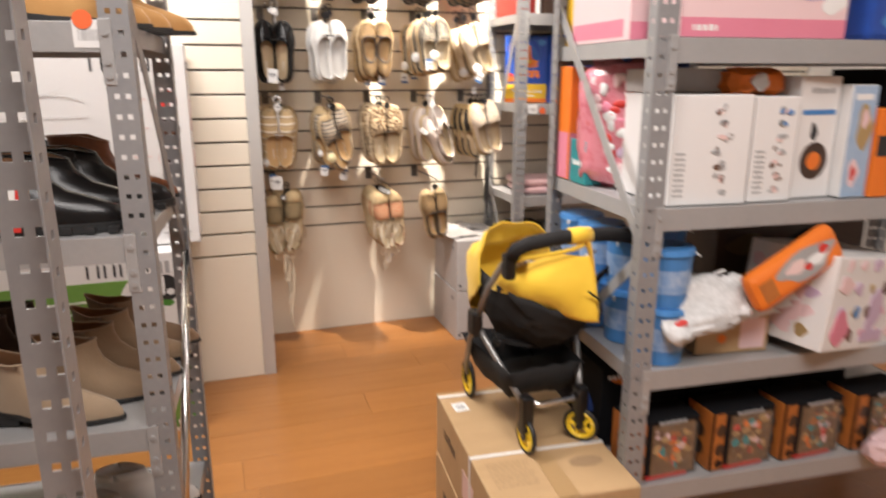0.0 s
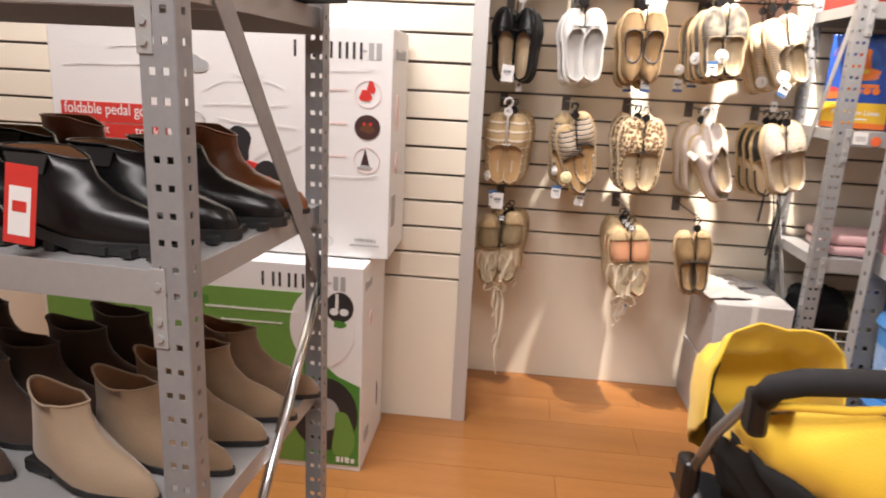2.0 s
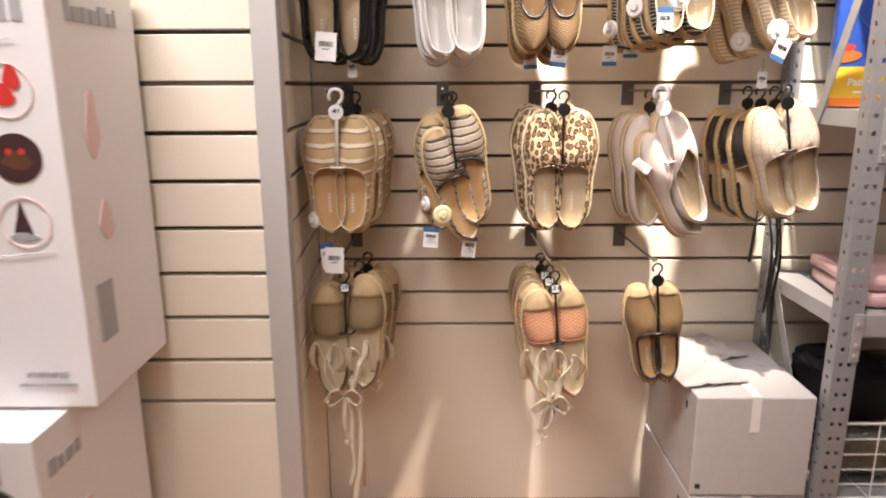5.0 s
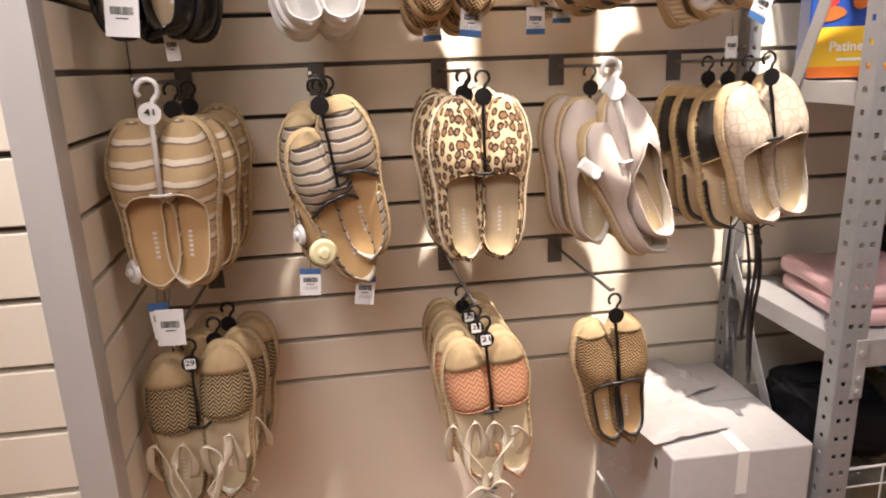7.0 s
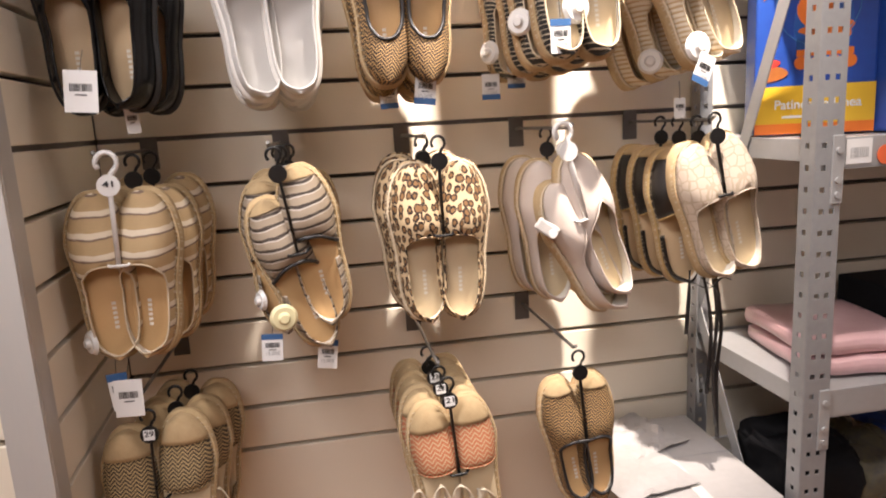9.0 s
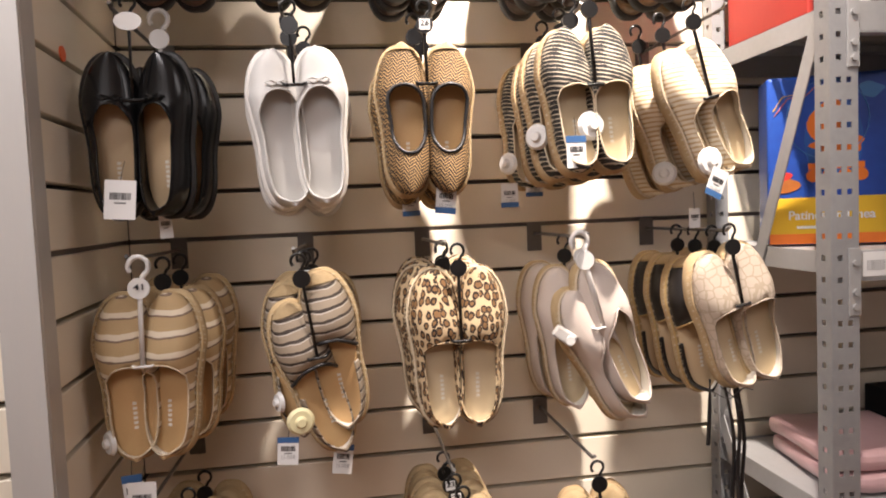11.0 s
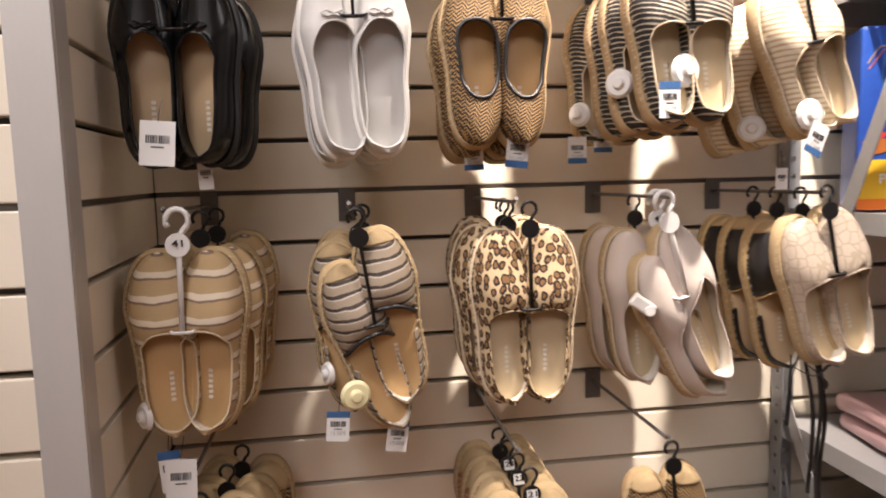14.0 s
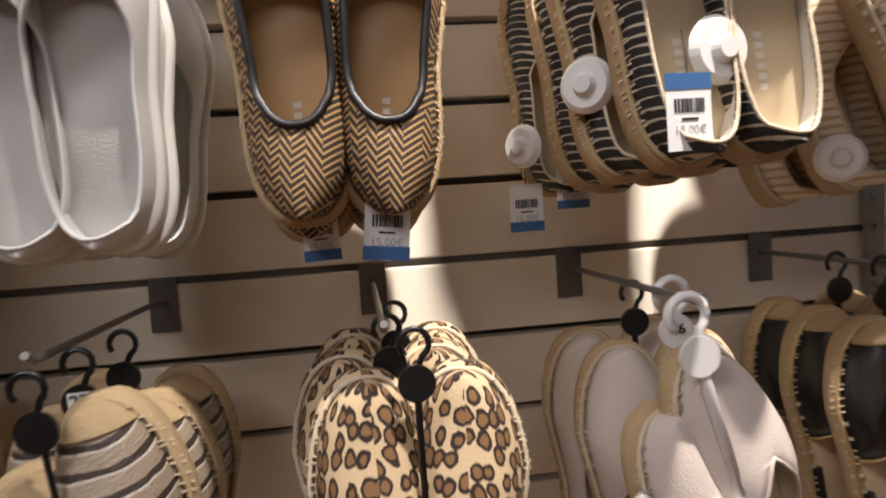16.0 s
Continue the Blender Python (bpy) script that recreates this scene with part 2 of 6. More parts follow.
def corner_profile():
    trim = thing("trim_corner", pose(EDGE_X, PIER_Y, 0), "satin aluminium corner profile on the pier edge", "trim", kind="structure")
    part("front_leg", block((-0.05, -0.002, 0), (0.001, 0.004, CEILING_Z), 0.0012), ALU, trim)
    part("side_leg", block((0, -0.0015, 0), (0.046, 0.003, CEILING_Z), 0.0012), ALU, trim, at=pose(0, 0.0045, 0, 0, 0, 90 + LEAN_SIDE))
    bm = bmesh.new()
    disc(bm, pose(0.16, -0.0015, 1.53, 90, 0, 0), 0.013, 0.002, 20, 0.9)
    part("price_dot", bm, DOT, trim, "orange round sticker", at=pose(0, 0, 0, 0, 0, 90 + LEAN_SIDE))


corner_profile()

ROOM = (-3.05, 4.6, 0.6)
for nm, lo, hi in (("wall_west", (ROOM[0] - 0.1, ROOM[2], 0), (ROOM[0], 8.5, CEILING_Z)), ("wall_east", (ROOM[1], ROOM[2], 0), (ROOM[1] + 0.1, 8.5, CEILING_Z)), ("wall_south", (ROOM[0], ROOM[2] - 0.1, 0), (ROOM[1], ROOM[2], CEILING_Z))):
    tagged(part(nm, block(lo, hi), WHITEWALL), "plain white painted shop wall", "wall", kind="structure")
tagged(part("ceiling", block((ROOM[0], ROOM[2], CEILING_Z), (ROOM[1], 8.5, CEILING_Z + 0.1)), CEIL), "plain white ceiling", "ceiling", kind="structure")


# ---- shelving ----
def angle_post(height, flip=1, hand=1):
    """A slotted angle: one flange with two rows of square holes, one with a single row, punched right through."""
    bm = bmesh.new()
    w, w2, pitch, hole = 0.05, 0.036, 0.037, 0.0095
    def flange(cuts, holes, put):
        zs = [0.0]
        k = 0
        while zs[-1] < height - pitch:
            zs += [k * pitch + 0.012, k * pitch + 0.012 + hole]
            k += 1
        zs.append(height)
        grid = [[bm.verts.new(put(c, z)) for c in cuts] for z in zs]
        for i in range(len(zs) - 1):
            for j in range(len(cuts) - 1):
                if i % 2 == 1 and j in holes:
                    continue
                bm.faces.new((grid[i][j], grid[i][j + 1], grid[i + 1][j + 1], grid[i + 1][j]))
    flange((0, 0.010, 0.0195, 0.029, 0.0385, w), (1, 3), lambda c, z: Vector((hand * c, 0, z)))
    flange((0.0002, 0.014, 0.0235, w2), (1,), lambda c, z: Vector((0, flip * c, z)))
    bm.normal_update()
    return finish("post", bm, ZINC)


def shelf_rack(at, width, depth, height, levels, braces, label, front_plate=True, end=1):
    """A slotted-angle shelving bay; its seen end lies at x = 0 and it runs towards end * x."""
    rack = thing("shelving_rack", at, label, "shelving rack")
    for x, y, h, f in ((0, 0, 1, 1), (0, depth, 1, -1), (width, 0, -1, 1), (width, depth, -1, -1)):
        leg = part("post", angle_post(height, f, h * end), ZINC, rack, at=pose(end * x, y, 0))
        skin = leg.modifiers.new("thickness", "SOLIDIFY")
        skin.thickness, skin.offset = 0.0022, 0
    a, b = sorted((end * 0.012, end * (width - 0.012)))
    for z in levels:
        tray = bmesh.new()
        brick(tray, (a, 0.004, z - 0.052), (b, 0.0065, z), 0.001)
        brick(tray, (a, 0.004, z - 0.0525), (b, 0.026, z - 0.05))
        part("front_beam", tray, GREYSTEEL, rack)
        part("rear_beam", block((a, depth - 0.0065, z - 0.052), (b, depth - 0.004, z), 0.001), GREYSTEEL, rack)
        for x in (a + 0.004 if end > 0 else b - 0.006, b - 0.006 if end > 0 else a + 0.004):
            part("end_beam", block((x - 0.001, 0.008, z - 0.04), (x + 0.0015, depth - 0.008, z - 0.001), 0.0006), GREYSTEEL, rack)
        deck = bmesh.new()
        brick(deck, (a + 0.008, 0.008, z - 0.006), (b - 0.008, depth - 0.008, z - 0.003), 0.0008)
        part("shelf_deck", deck, GREYSTEEL, rack)
        for k in range(1, 4):
            y = depth * k / 4
            part("stiffener", block((a + 0.01, y - 0.006, z - 0.022), (b - 0.01, y + 0.006, z - 0.0065), 0.002), GREYSTEEL, rack)
        for x in (a, b):
            if front_plate:
                lug = bmesh.new()
                s = 1 if x == a else -1
                brick(lug, (x + 0.018 if s > 0 else x - 0.04, -0.0035, z - 0.11), (x + 0.04 if s > 0 else x - 0.018, -0.0002, z + 0.005), 0.001)
                for dz in (-0.095, -0.07, -0.02):
                    disc(lug, pose(x + s * 0.029, -0.005, z + dz, 90, 0, 0), 0.0055, 0.004, 8)
                part("lug_plate", lug, GREYSTEEL, rack, "riveted lug plate")
    for (y0, z0), (y1, z1), mat in braces:
        p, q = Vector((end * 0.012, y0, z0)), Vector((end * 0.012, y1, z1))
        d = q - p
        bar = bmesh.new()
        if mat is CHROME:
            part("brace", rod(bar, p, q, 0.011, 12), mat, rack, "shiny tubular brace", True)
            continue
        half = 0.022 if mat is ZINC else 0.015
        brick(bar, (-0.0015, -half, -d.length / 2), (0.0015, half, d.length / 2), 0.001, 0, Matrix.Translation((p + q) / 2) @ pose(0, 0, 0, math.degrees(math.atan2(-d.y, d.z)), 0, 0))
        part("brace", bar, mat, rack)
    return rack


LEFT = pose(0.912, 6.243, 0, 0, 0, -4.5)
shelf_rack(LEFT, 1.15, 0.55, 2.0, (0.2, 0.605, 1.012, 1.405, 1.85), (((0.012, 1.55), (0.538, 0.86), ZINC), ((0.538, 0.845), (0.012, 0.25), CHROME), ((0.538, 1.5), (0.012, 1.72), GREYSTEEL)), "grey slotted-angle shelving rack full of boots", end=-1)
NEARLEFT = pose(0.884, 5.6, 0, 0, 0, -4.5)
shelf_rack(NEARLEFT @ pose(0, -0.6, 0), 1.1, 0.6, 2.0, (0.2, 1.85), (), "empty grey slotted-angle shelving rack at the aisle", end=-1)
RIGHT = pose(1.935, 6.12, 0, 0, 0, -5)
shelf_rack(RIGHT, 1.25, 0.56, 2.0, (0.31, 0.625, 1.02, 1.39, 1.8), (((0.548, 1.49), (0.012, 0.92), GREYSTEEL), ((0.012, 0.91), (0.548, 0.45), GREYSTEEL)), "grey slotted-angle shelving rack stacked with toys")
FAR = pose(2.426, 7.872, 0)
shelf_rack(FAR, 1.3, 0.392, 2.3, (0.25, 0.725, 1.175, 1.59, 2.05), (((0.03, 1.6), (0.375, 0.79), GREYSTEEL), ((0.375, 0.79), (0.03, 0.2), GREYSTEEL)), "grey slotted-angle shelving rack against the slatted wall")


# ---- patterned cloths ----
def pattern(name, kind, ground, ink, freq=1.0, third=None, rough=0.8, bump=0.4, share=0.5):
    """A woven or printed upper: stripes, zebra, chevron, leopard or snake, in metres of the shoe."""
    m = material(name, ground, tuple(c * 0.8 for c in ground), 30, rough, 0, bump, 500, 0.6)
    nt = m.node_tree
    bsdf = nt.nodes["Principled BSDF"]
    base = bsdf.inputs["Base Color"].links[0].from_socket

    def op(kind_, a, b=None, c=None):
        n = nt.nodes.new("ShaderNodeMath")
        n.operation = kind_
        for i, v in enumerate((a, b, c)):
            if v is None:
                continue
            if isinstance(v, (int, float)):
                n.inputs[i].default_value = v
            else:
                nt.links.new(v, n.inputs[i])
        return n.outputs[0]

    co = nt.nodes.new("ShaderNodeTexCoord")
    sep = nt.nodes.new("ShaderNodeSeparateXYZ")
    nt.links.new(co.outputs["Object"], sep.inputs[0])
    x, y, z = sep.outputs
    wob = nt.nodes.new("ShaderNodeTexNoise")
    wob.inputs["Scale"].default_value = 40
    nt.links.new(co.outputs["Object"], wob.inputs["Vector"])
    w = op("SUBTRACT", wob.outputs["Fac"], 0.5)
    extra = None
    if kind == "stripes":
        v = op("FRACT", op("MULTIPLY", op("ADD", op("MULTIPLY_ADD", w, 0.006, y), op("MULTIPLY", z, 0.25)), freq))
        fac = op("GREATER_THAN", v, share)
        extra = op("MULTIPLY", op("LESS_THAN", v, share), op("GREATER_THAN", v, share - 0.1))
    elif kind == "zebra":
        v = op("FRACT", op("MULTIPLY", op("ADD", op("MULTIPLY_ADD", w, 0.006, y), op("MULTIPLY", x, 0.35)), freq))
        fac = op("GREATER_THAN", v, op("MULTIPLY_ADD", w, 0.9, share))
    elif kind == "chevron":
        zig = op("PINGPONG", x, 0.008)
        v = op("FRACT", op("MULTIPLY", op("ADD", y, op("MULTIPLY_ADD", w, 0.003, op("MULTIPLY", zig, 1.1))), freq))
        fac = op("GREATER_THAN", v, share)
    elif kind == "weave":
        px = op("FRACT", op("MULTIPLY", op("MULTIPLY_ADD", z, 0.8, x), 55))
        turn = op("GREATER_THAN", px, 0.5)
        va = op("FRACT", op("MULTIPLY", op("ADD", x, op("MULTIPLY", y, 0.6)), freq))
        vb = op("FRACT", op("MULTIPLY", op("SUBTRACT", y, op("MULTIPLY", x, 0.6)), freq))
        v = op("ADD", op("MULTIPLY", va, turn), op("MULTIPLY", vb, op("SUBTRACT", 1, turn)))
        fac = op("GREATER_THAN", v, share)
    else:
        warp = nt.nodes.new("ShaderNodeVectorMath")
        warp.operation = "MULTIPLY_ADD"
        n2 = nt.nodes.new("ShaderNodeTexNoise")
        n2.inputs["Scale"].default_value = 90
        nt.links.new(co.outputs["Object"], n2.inputs["Vector"])
        nt.links.new(n2.outputs["Color"], warp.inputs[0])
        warp.inputs[1].default_value = (0.0045, 0.0045, 0.0045)
        nt.links.new(co.outputs["Object"], warp.inputs[2])
        vo = nt.nodes.new("ShaderNodeTexVoronoi")
        vo.inputs["Scale"].default_value = freq
        vo.inputs["Randomness"].default_value = 0.6
        nt.links.new(warp.outputs[0], vo.inputs["Vector"])
        if kind == "leopard":
            side = op("MULTIPLY", op("SIGN", x), z)
            flat = nt.nodes.new("ShaderNodeCombineXYZ")
            w2 = op("MULTIPLY", op("SUBTRACT", n2.outputs["Fac"], 0.5), 0.007)
            nt.links.new(op("ADD", op("SUBTRACT", x, side), w2), flat.inputs[0])
            info = nt.nodes.new("ShaderNodeObjectInfo")
            shift = op("MULTIPLY_ADD", info.outputs["Random"], 3.0, op("MULTIPLY", op("SIGN", x), 0.7))
            nt.links.new(op("ADD", op("MULTIPLY", op("SUBTRACT", y, w2), 0.85), shift), flat.inputs[1])
            vo.voronoi_dimensions = "2D"
            nt.links.new(flat.outputs[0], vo.inputs["Vector"])
            d = vo.outputs["Distance"]
            gap = op("MULTIPLY_ADD", w, 0.5, 0.235)
            fac = op("MULTIPLY", op("LESS_THAN", d, op("MULTIPLY_ADD", w, 0.4, 0.43)), op("GREATER_THAN", d, gap))
            extra = op("LESS_THAN", d, gap)
        else:
            vo.feature = "DISTANCE_TO_EDGE"
            fac = op("LESS_THAN", vo.outputs["Distance"], 0.07)
    mix = nt.nodes.new("ShaderNodeMix")
    mix.data_type = "RGBA"
    nt.links.new(fac, mix.inputs["Factor"])
    nt.links.new(base, mix.inputs["A"])
    mix.inputs["B"].default_value = (*ink, 1)
    out = mix.outputs["Result"]
    if third and extra is not None:
        mx = nt.nodes.new("ShaderNodeMix")
        mx.data_type = "RGBA"
        nt.links.new(extra, mx.inputs["Factor"])
        nt.links.new(out, mx.inputs["A"])
        mx.inputs["B"].default_value = (*third, 1)
        out = mx.outputs["Result"]
    nt.links.new(out, bsdf.inputs["Base Color"])
    return m


JUTE = material("jute_rope", (0.5, 0.35, 0.19), (0.36, 0.24, 0.12), 60, 0.85, 0, 0.9, 420, 0.9, stretch=(1, 1, 3))
PALEJUTE = material("pale_jute", (0.52, 0.385, 0.215), (0.38, 0.27, 0.14), 60, 0.85, 0, 0.8, 420, 0.8, stretch=(1, 1, 3))
STITCH = material("cream_stitching", (0.68, 0.58, 0.42), (0.5, 0.4, 0.27), 300, 0.8, 0, 0.6, 500, 1.0)
TANSOLE = material("tan_leather_insole", (0.62, 0.41, 0.2), (0.54, 0.34, 0.16), 14, 0.5, 0, 0.08, 250, 0.6)
CREAMSOLE = material("cream_insole", (0.66, 0.54, 0.36), (0.58, 0.47, 0.3), 14, 0.6, 0, 0.1, 250, 0.6)
BLONDE = material("blonde_insole", (0.6, 0.45, 0.28), (0.54, 0.4, 0.24), 14, 0.45, 0, 0.08, 250, 0.6)
LINING = material("white_cotton_lining", (0.72, 0.68, 0.6), (0.62, 0.57, 0.49), 40, 0.85, 0, 0.2, 400, 0.6)
PATENT = material("black_patent", (0.004, 0.004, 0.0045), (0.006, 0.006, 0.0065), 10, 0.22, 0, 0.02, 60, 0.5)
PATENT.node_tree.nodes["Principled BSDF"].inputs["Specular IOR Level"].default_value = 0.35
BLACKSOLE = material("black_rubber", (0.014, 0.014, 0.014), (0.02, 0.02, 0.02), 12, 0.6, 0, 0.1)
WHITESHOE = material("white_canvas", (0.62, 0.61, 0.59), (0.56, 0.55, 0.53), 14, 0.6, 0, 0.25, 500, 0.5)
WHITERUBBER = material("white_rubber", (0.72, 0.7, 0.66), (0.64, 0.62, 0.58), 14, 0.5, 0, 0.08)
GREYCANVAS = material("greige_canvas", (0.58, 0.505, 0.45), (0.51, 0.44, 0.385), 18, 0.85, 0, 0.4, 500, 0.5)
TAN = pattern("tan_linen_with_white_bands", "stripes", (0.46, 0.325, 0.17), (0.66, 0.57, 0.44), 33, (0.2, 0.14, 0.1), share=0.74)
GLITTER = pattern("beige_braid_with_dark_bands", "stripes", (0.36, 0.29, 0.21), (0.045, 0.03, 0.022), 60, (0.6, 0.54, 0.46), 0.5, 0.9, share=0.72)
LEOPARD = pattern("leopard_print_cloth", "leopard", (0.58, 0.435, 0.26), (0.022, 0.012, 0.008), 68, (0.2, 0.105, 0.04), 0.85)
ZEBRA = pattern("black_and_cream_striped_cloth", "zebra", (0.52, 0.45, 0.34), (0.016, 0.014, 0.013), 140, share=0.22)
HERRING = pattern("tan_and_black_woven_cloth", "weave", (0.44, 0.27, 0.105), (0.03, 0.018, 0.012), 210, share=0.38)
OLIVE = pattern("olive_chevron_cloth", "chevron", (0.4, 0.29, 0.14), (0.05, 0.034, 0.02), 150, share=0.46)
SALMON = pattern("salmon_chevron_cloth", "chevron", (0.42, 0.14, 0.065), (0.45, 0.31, 0.18), 120, share=0.6)
SNAKE = pattern("pale_snakeskin", "snake", (0.56, 0.475, 0.385), (0.42, 0.345, 0.26), 56, rough=0.4, bump=0.3)
CREAMSTRIPE = pattern("cream_cloth_with_tan_lines", "zebra", (0.74, 0.66, 0.52), (0.5, 0.36, 0.2), 120, share=0.62)
BLACKLEATHER = material("black_leather", (0.008, 0.007, 0.007), (0.014, 0.012, 0.012), 20, 0.35, 0, 0.2, 200, 0.6)
GOLD = material("gold_piping", (0.6, 0.45, 0.22), (0.5, 0.36, 0.16), 50, 0.35, 0.6, 0.3, 300)
BROWNLEATHER = material("brown_leather", (0.14, 0.06, 0.03), (0.08, 0.035, 0.018), 16, 0.4, 0, 0.2, 150, 0.8)
DARKBROWN = material("dark_brown_leather", (0.06, 0.032, 0.02), (0.035, 0.018, 0.012), 16, 0.45, 0, 0.2, 150, 0.8)
OLIVEBROWN = material("olive_brown_leather", (0.16, 0.1, 0.045), (0.09, 0.055, 0.025), 16, 0.45, 0, 0.2, 150, 0.8)
RIBBON = material("cream_cotton_ribbon", (0.72, 0.64, 0.5), (0.62, 0.54, 0.4), 60, 0.85, 0, 0.3, 500)
BLACKRIBBON = material("black_satin_ribbon", (0.012, 0.011, 0.012), (0.02, 0.02, 0.02), 60, 0.4, 0, 0.1, 500)
LABELBLUE = material("blue_label_band", (0.05, 0.14, 0.33), (0.04, 0.11, 0.27), 20, 0.5, 0, 0)


# ---- shoes ----
def half_width(s, W, toe=0.88, waist=0.88, heel=0.88):
    f = np.interp(s, (0, 0.18, 0.4, 0.7, 0.88, 1), (heel, heel + 0.01, waist, 1.0, toe + 0.05, toe))
    return W / 2 * float(f) * math.sqrt(max(1 - abs(2 * s - 1) ** 4.2, 0))


def stations(n):
    return [(1 - math.cos(math.pi * k / n)) / 2 for k in range(n + 1)]


def sway(s, side):
    """Pulls the outline towards the inner side, so that the inner edge runs nearly straight."""
    return -side * 0.0065 * float(np.interp(s, (0, 0.2, 0.45, 0.7, 0.9, 1), (0.75, 0.85, 0.9, 0.1, 0.2, 0.35)))


def sole_bm(L, W, side, z0, z1, grow=0.0, dish=0.0):
    """A slab of the shoe's outline from z0 to z1, with rounded rims."""
    bm = bmesh.new()
    ss = stations(26)
    rim = min(0.003, (z1 - z0) / 3)
    rings = []
    for g, z in ((grow - rim, z0), (grow, z0 + rim), (grow, z1 - rim), (grow - rim, z1)):
        left = [((sway(s, side) - max(half_width(s, W) + g, 0)), s) for s in ss]
        right = [((sway(s, side) + max(half_width(s, W) + g, 0)), s) for s in ss[-2:0:-1]]
        rings.append([bm.verts.new((x, (s - 0.5) * (L + 2 * g) + L / 2, z + dish * (1 - math.sin(math.pi * s)))) for x, s in left + right])
    n = len(rings[0])
    for a, b in zip(rings, rings[1:]):
        for k in range(n):
            bm.faces.new((a[k], b[k], b[(k + 1) % n], a[(k + 1) % n]))
    bm.faces.new(rings[0])
    bm.faces.new(rings[-1][::-1])
    return bm


def rise(s, tall, heel, toe):
    return float(np.interp(s, (0, 0.1, 0.4, 0.62, 0.8, 0.93, 1), (heel, heel, heel * 0.82, tall, tall * 0.78, toe * 1.15, toe)))


def opening(s, throat, round_, kmax, heel_at=0.03):
    """The half opening as a share of the half width; nought ahead of the throat."""
    if s >= throat or s < heel_at:
        return 0.0
    kmax *= min(1.0, math.sqrt((s - heel_at) / (0.035 + heel_at * 0.3)))
    return kmax * min(1.0, math.sqrt((throat - s) / round_)) if round_ > 0 else kmax * min(1.0, (throat - s) / -round_)


def upper_bm(L, W, side, z0, tall, heel, toe, throat, round_, kmax, back=0.0, hi=1.0, arch=0.0, heel_at=0.03):
    """The upper as one skin from the sole's rim to the edge of the opening; back cuts the heel away (a vamp), hi the toe (a heel counter), arch hollows the cut edge."""
    bm = bmesh.new()
    base = stations(30)
    ss = sorted(set([s for s in base if back <= s <= 1 and abs(s - throat) > 0.012] + ([heel_at + 0.001, heel_at + 0.006, heel_at + 0.015, heel_at + 0.03] if back == 0 else []) + [throat - 0.0005, throat + 0.0005, throat - 0.01, throat - 0.025] + ([back] if back else []) + ([hi] if hi < 1 else [])))
    ss = [s for s in ss if back <= s <= hi]
    rows = []
    for s in ss:
        w = half_width(s, W)
        h = rise(s, tall, heel, toe)
        k = opening(s, throat, round_, kmax, heel_at)
        top = math.acos(min(k, 1)) if k > 0 else math.pi / 2
        cols = []
        for sgn in (-1, 1):
            col = []
            for j in range(8):
                th = top * j / 7
                col.append(Vector((sway(s, side) + sgn * w * math.cos(th) ** 0.8 if th < math.pi / 2 - 1e-6 else sway(s, side), s * L + arch * math.sin(th) ** 2 * (1 - s) / (1 - back), z0 + h * math.sin(th) ** 0.85)))
            cols.append(col)
        rows.append(cols)
    vs = [[[bm.verts.new(p) for p in col] for col in cols] for cols in rows]
    for a, b in zip(vs, vs[1:]):
        for c, flip in ((0, 1), (1, 0)):
            for j in range(7):
                q = (a[c][j], a[c][j + 1], b[c][j + 1], b[c][j])
                bm.faces.new(q if flip else q[::-1])
    bmesh.ops.remove_doubles(bm, verts=bm.verts[:], dist=0.0004)
    rim = []
    edge = [(r[0][-1], r[1][-1]) for r, s in zip(rows, ss) if heel_at < s < throat]
    rim = [p[0] for p in edge] + [p[1] for p in edge[::-1]]
    if back:
        rim = rows[0][0] + rows[0][1][::-1]
    return bm, rim


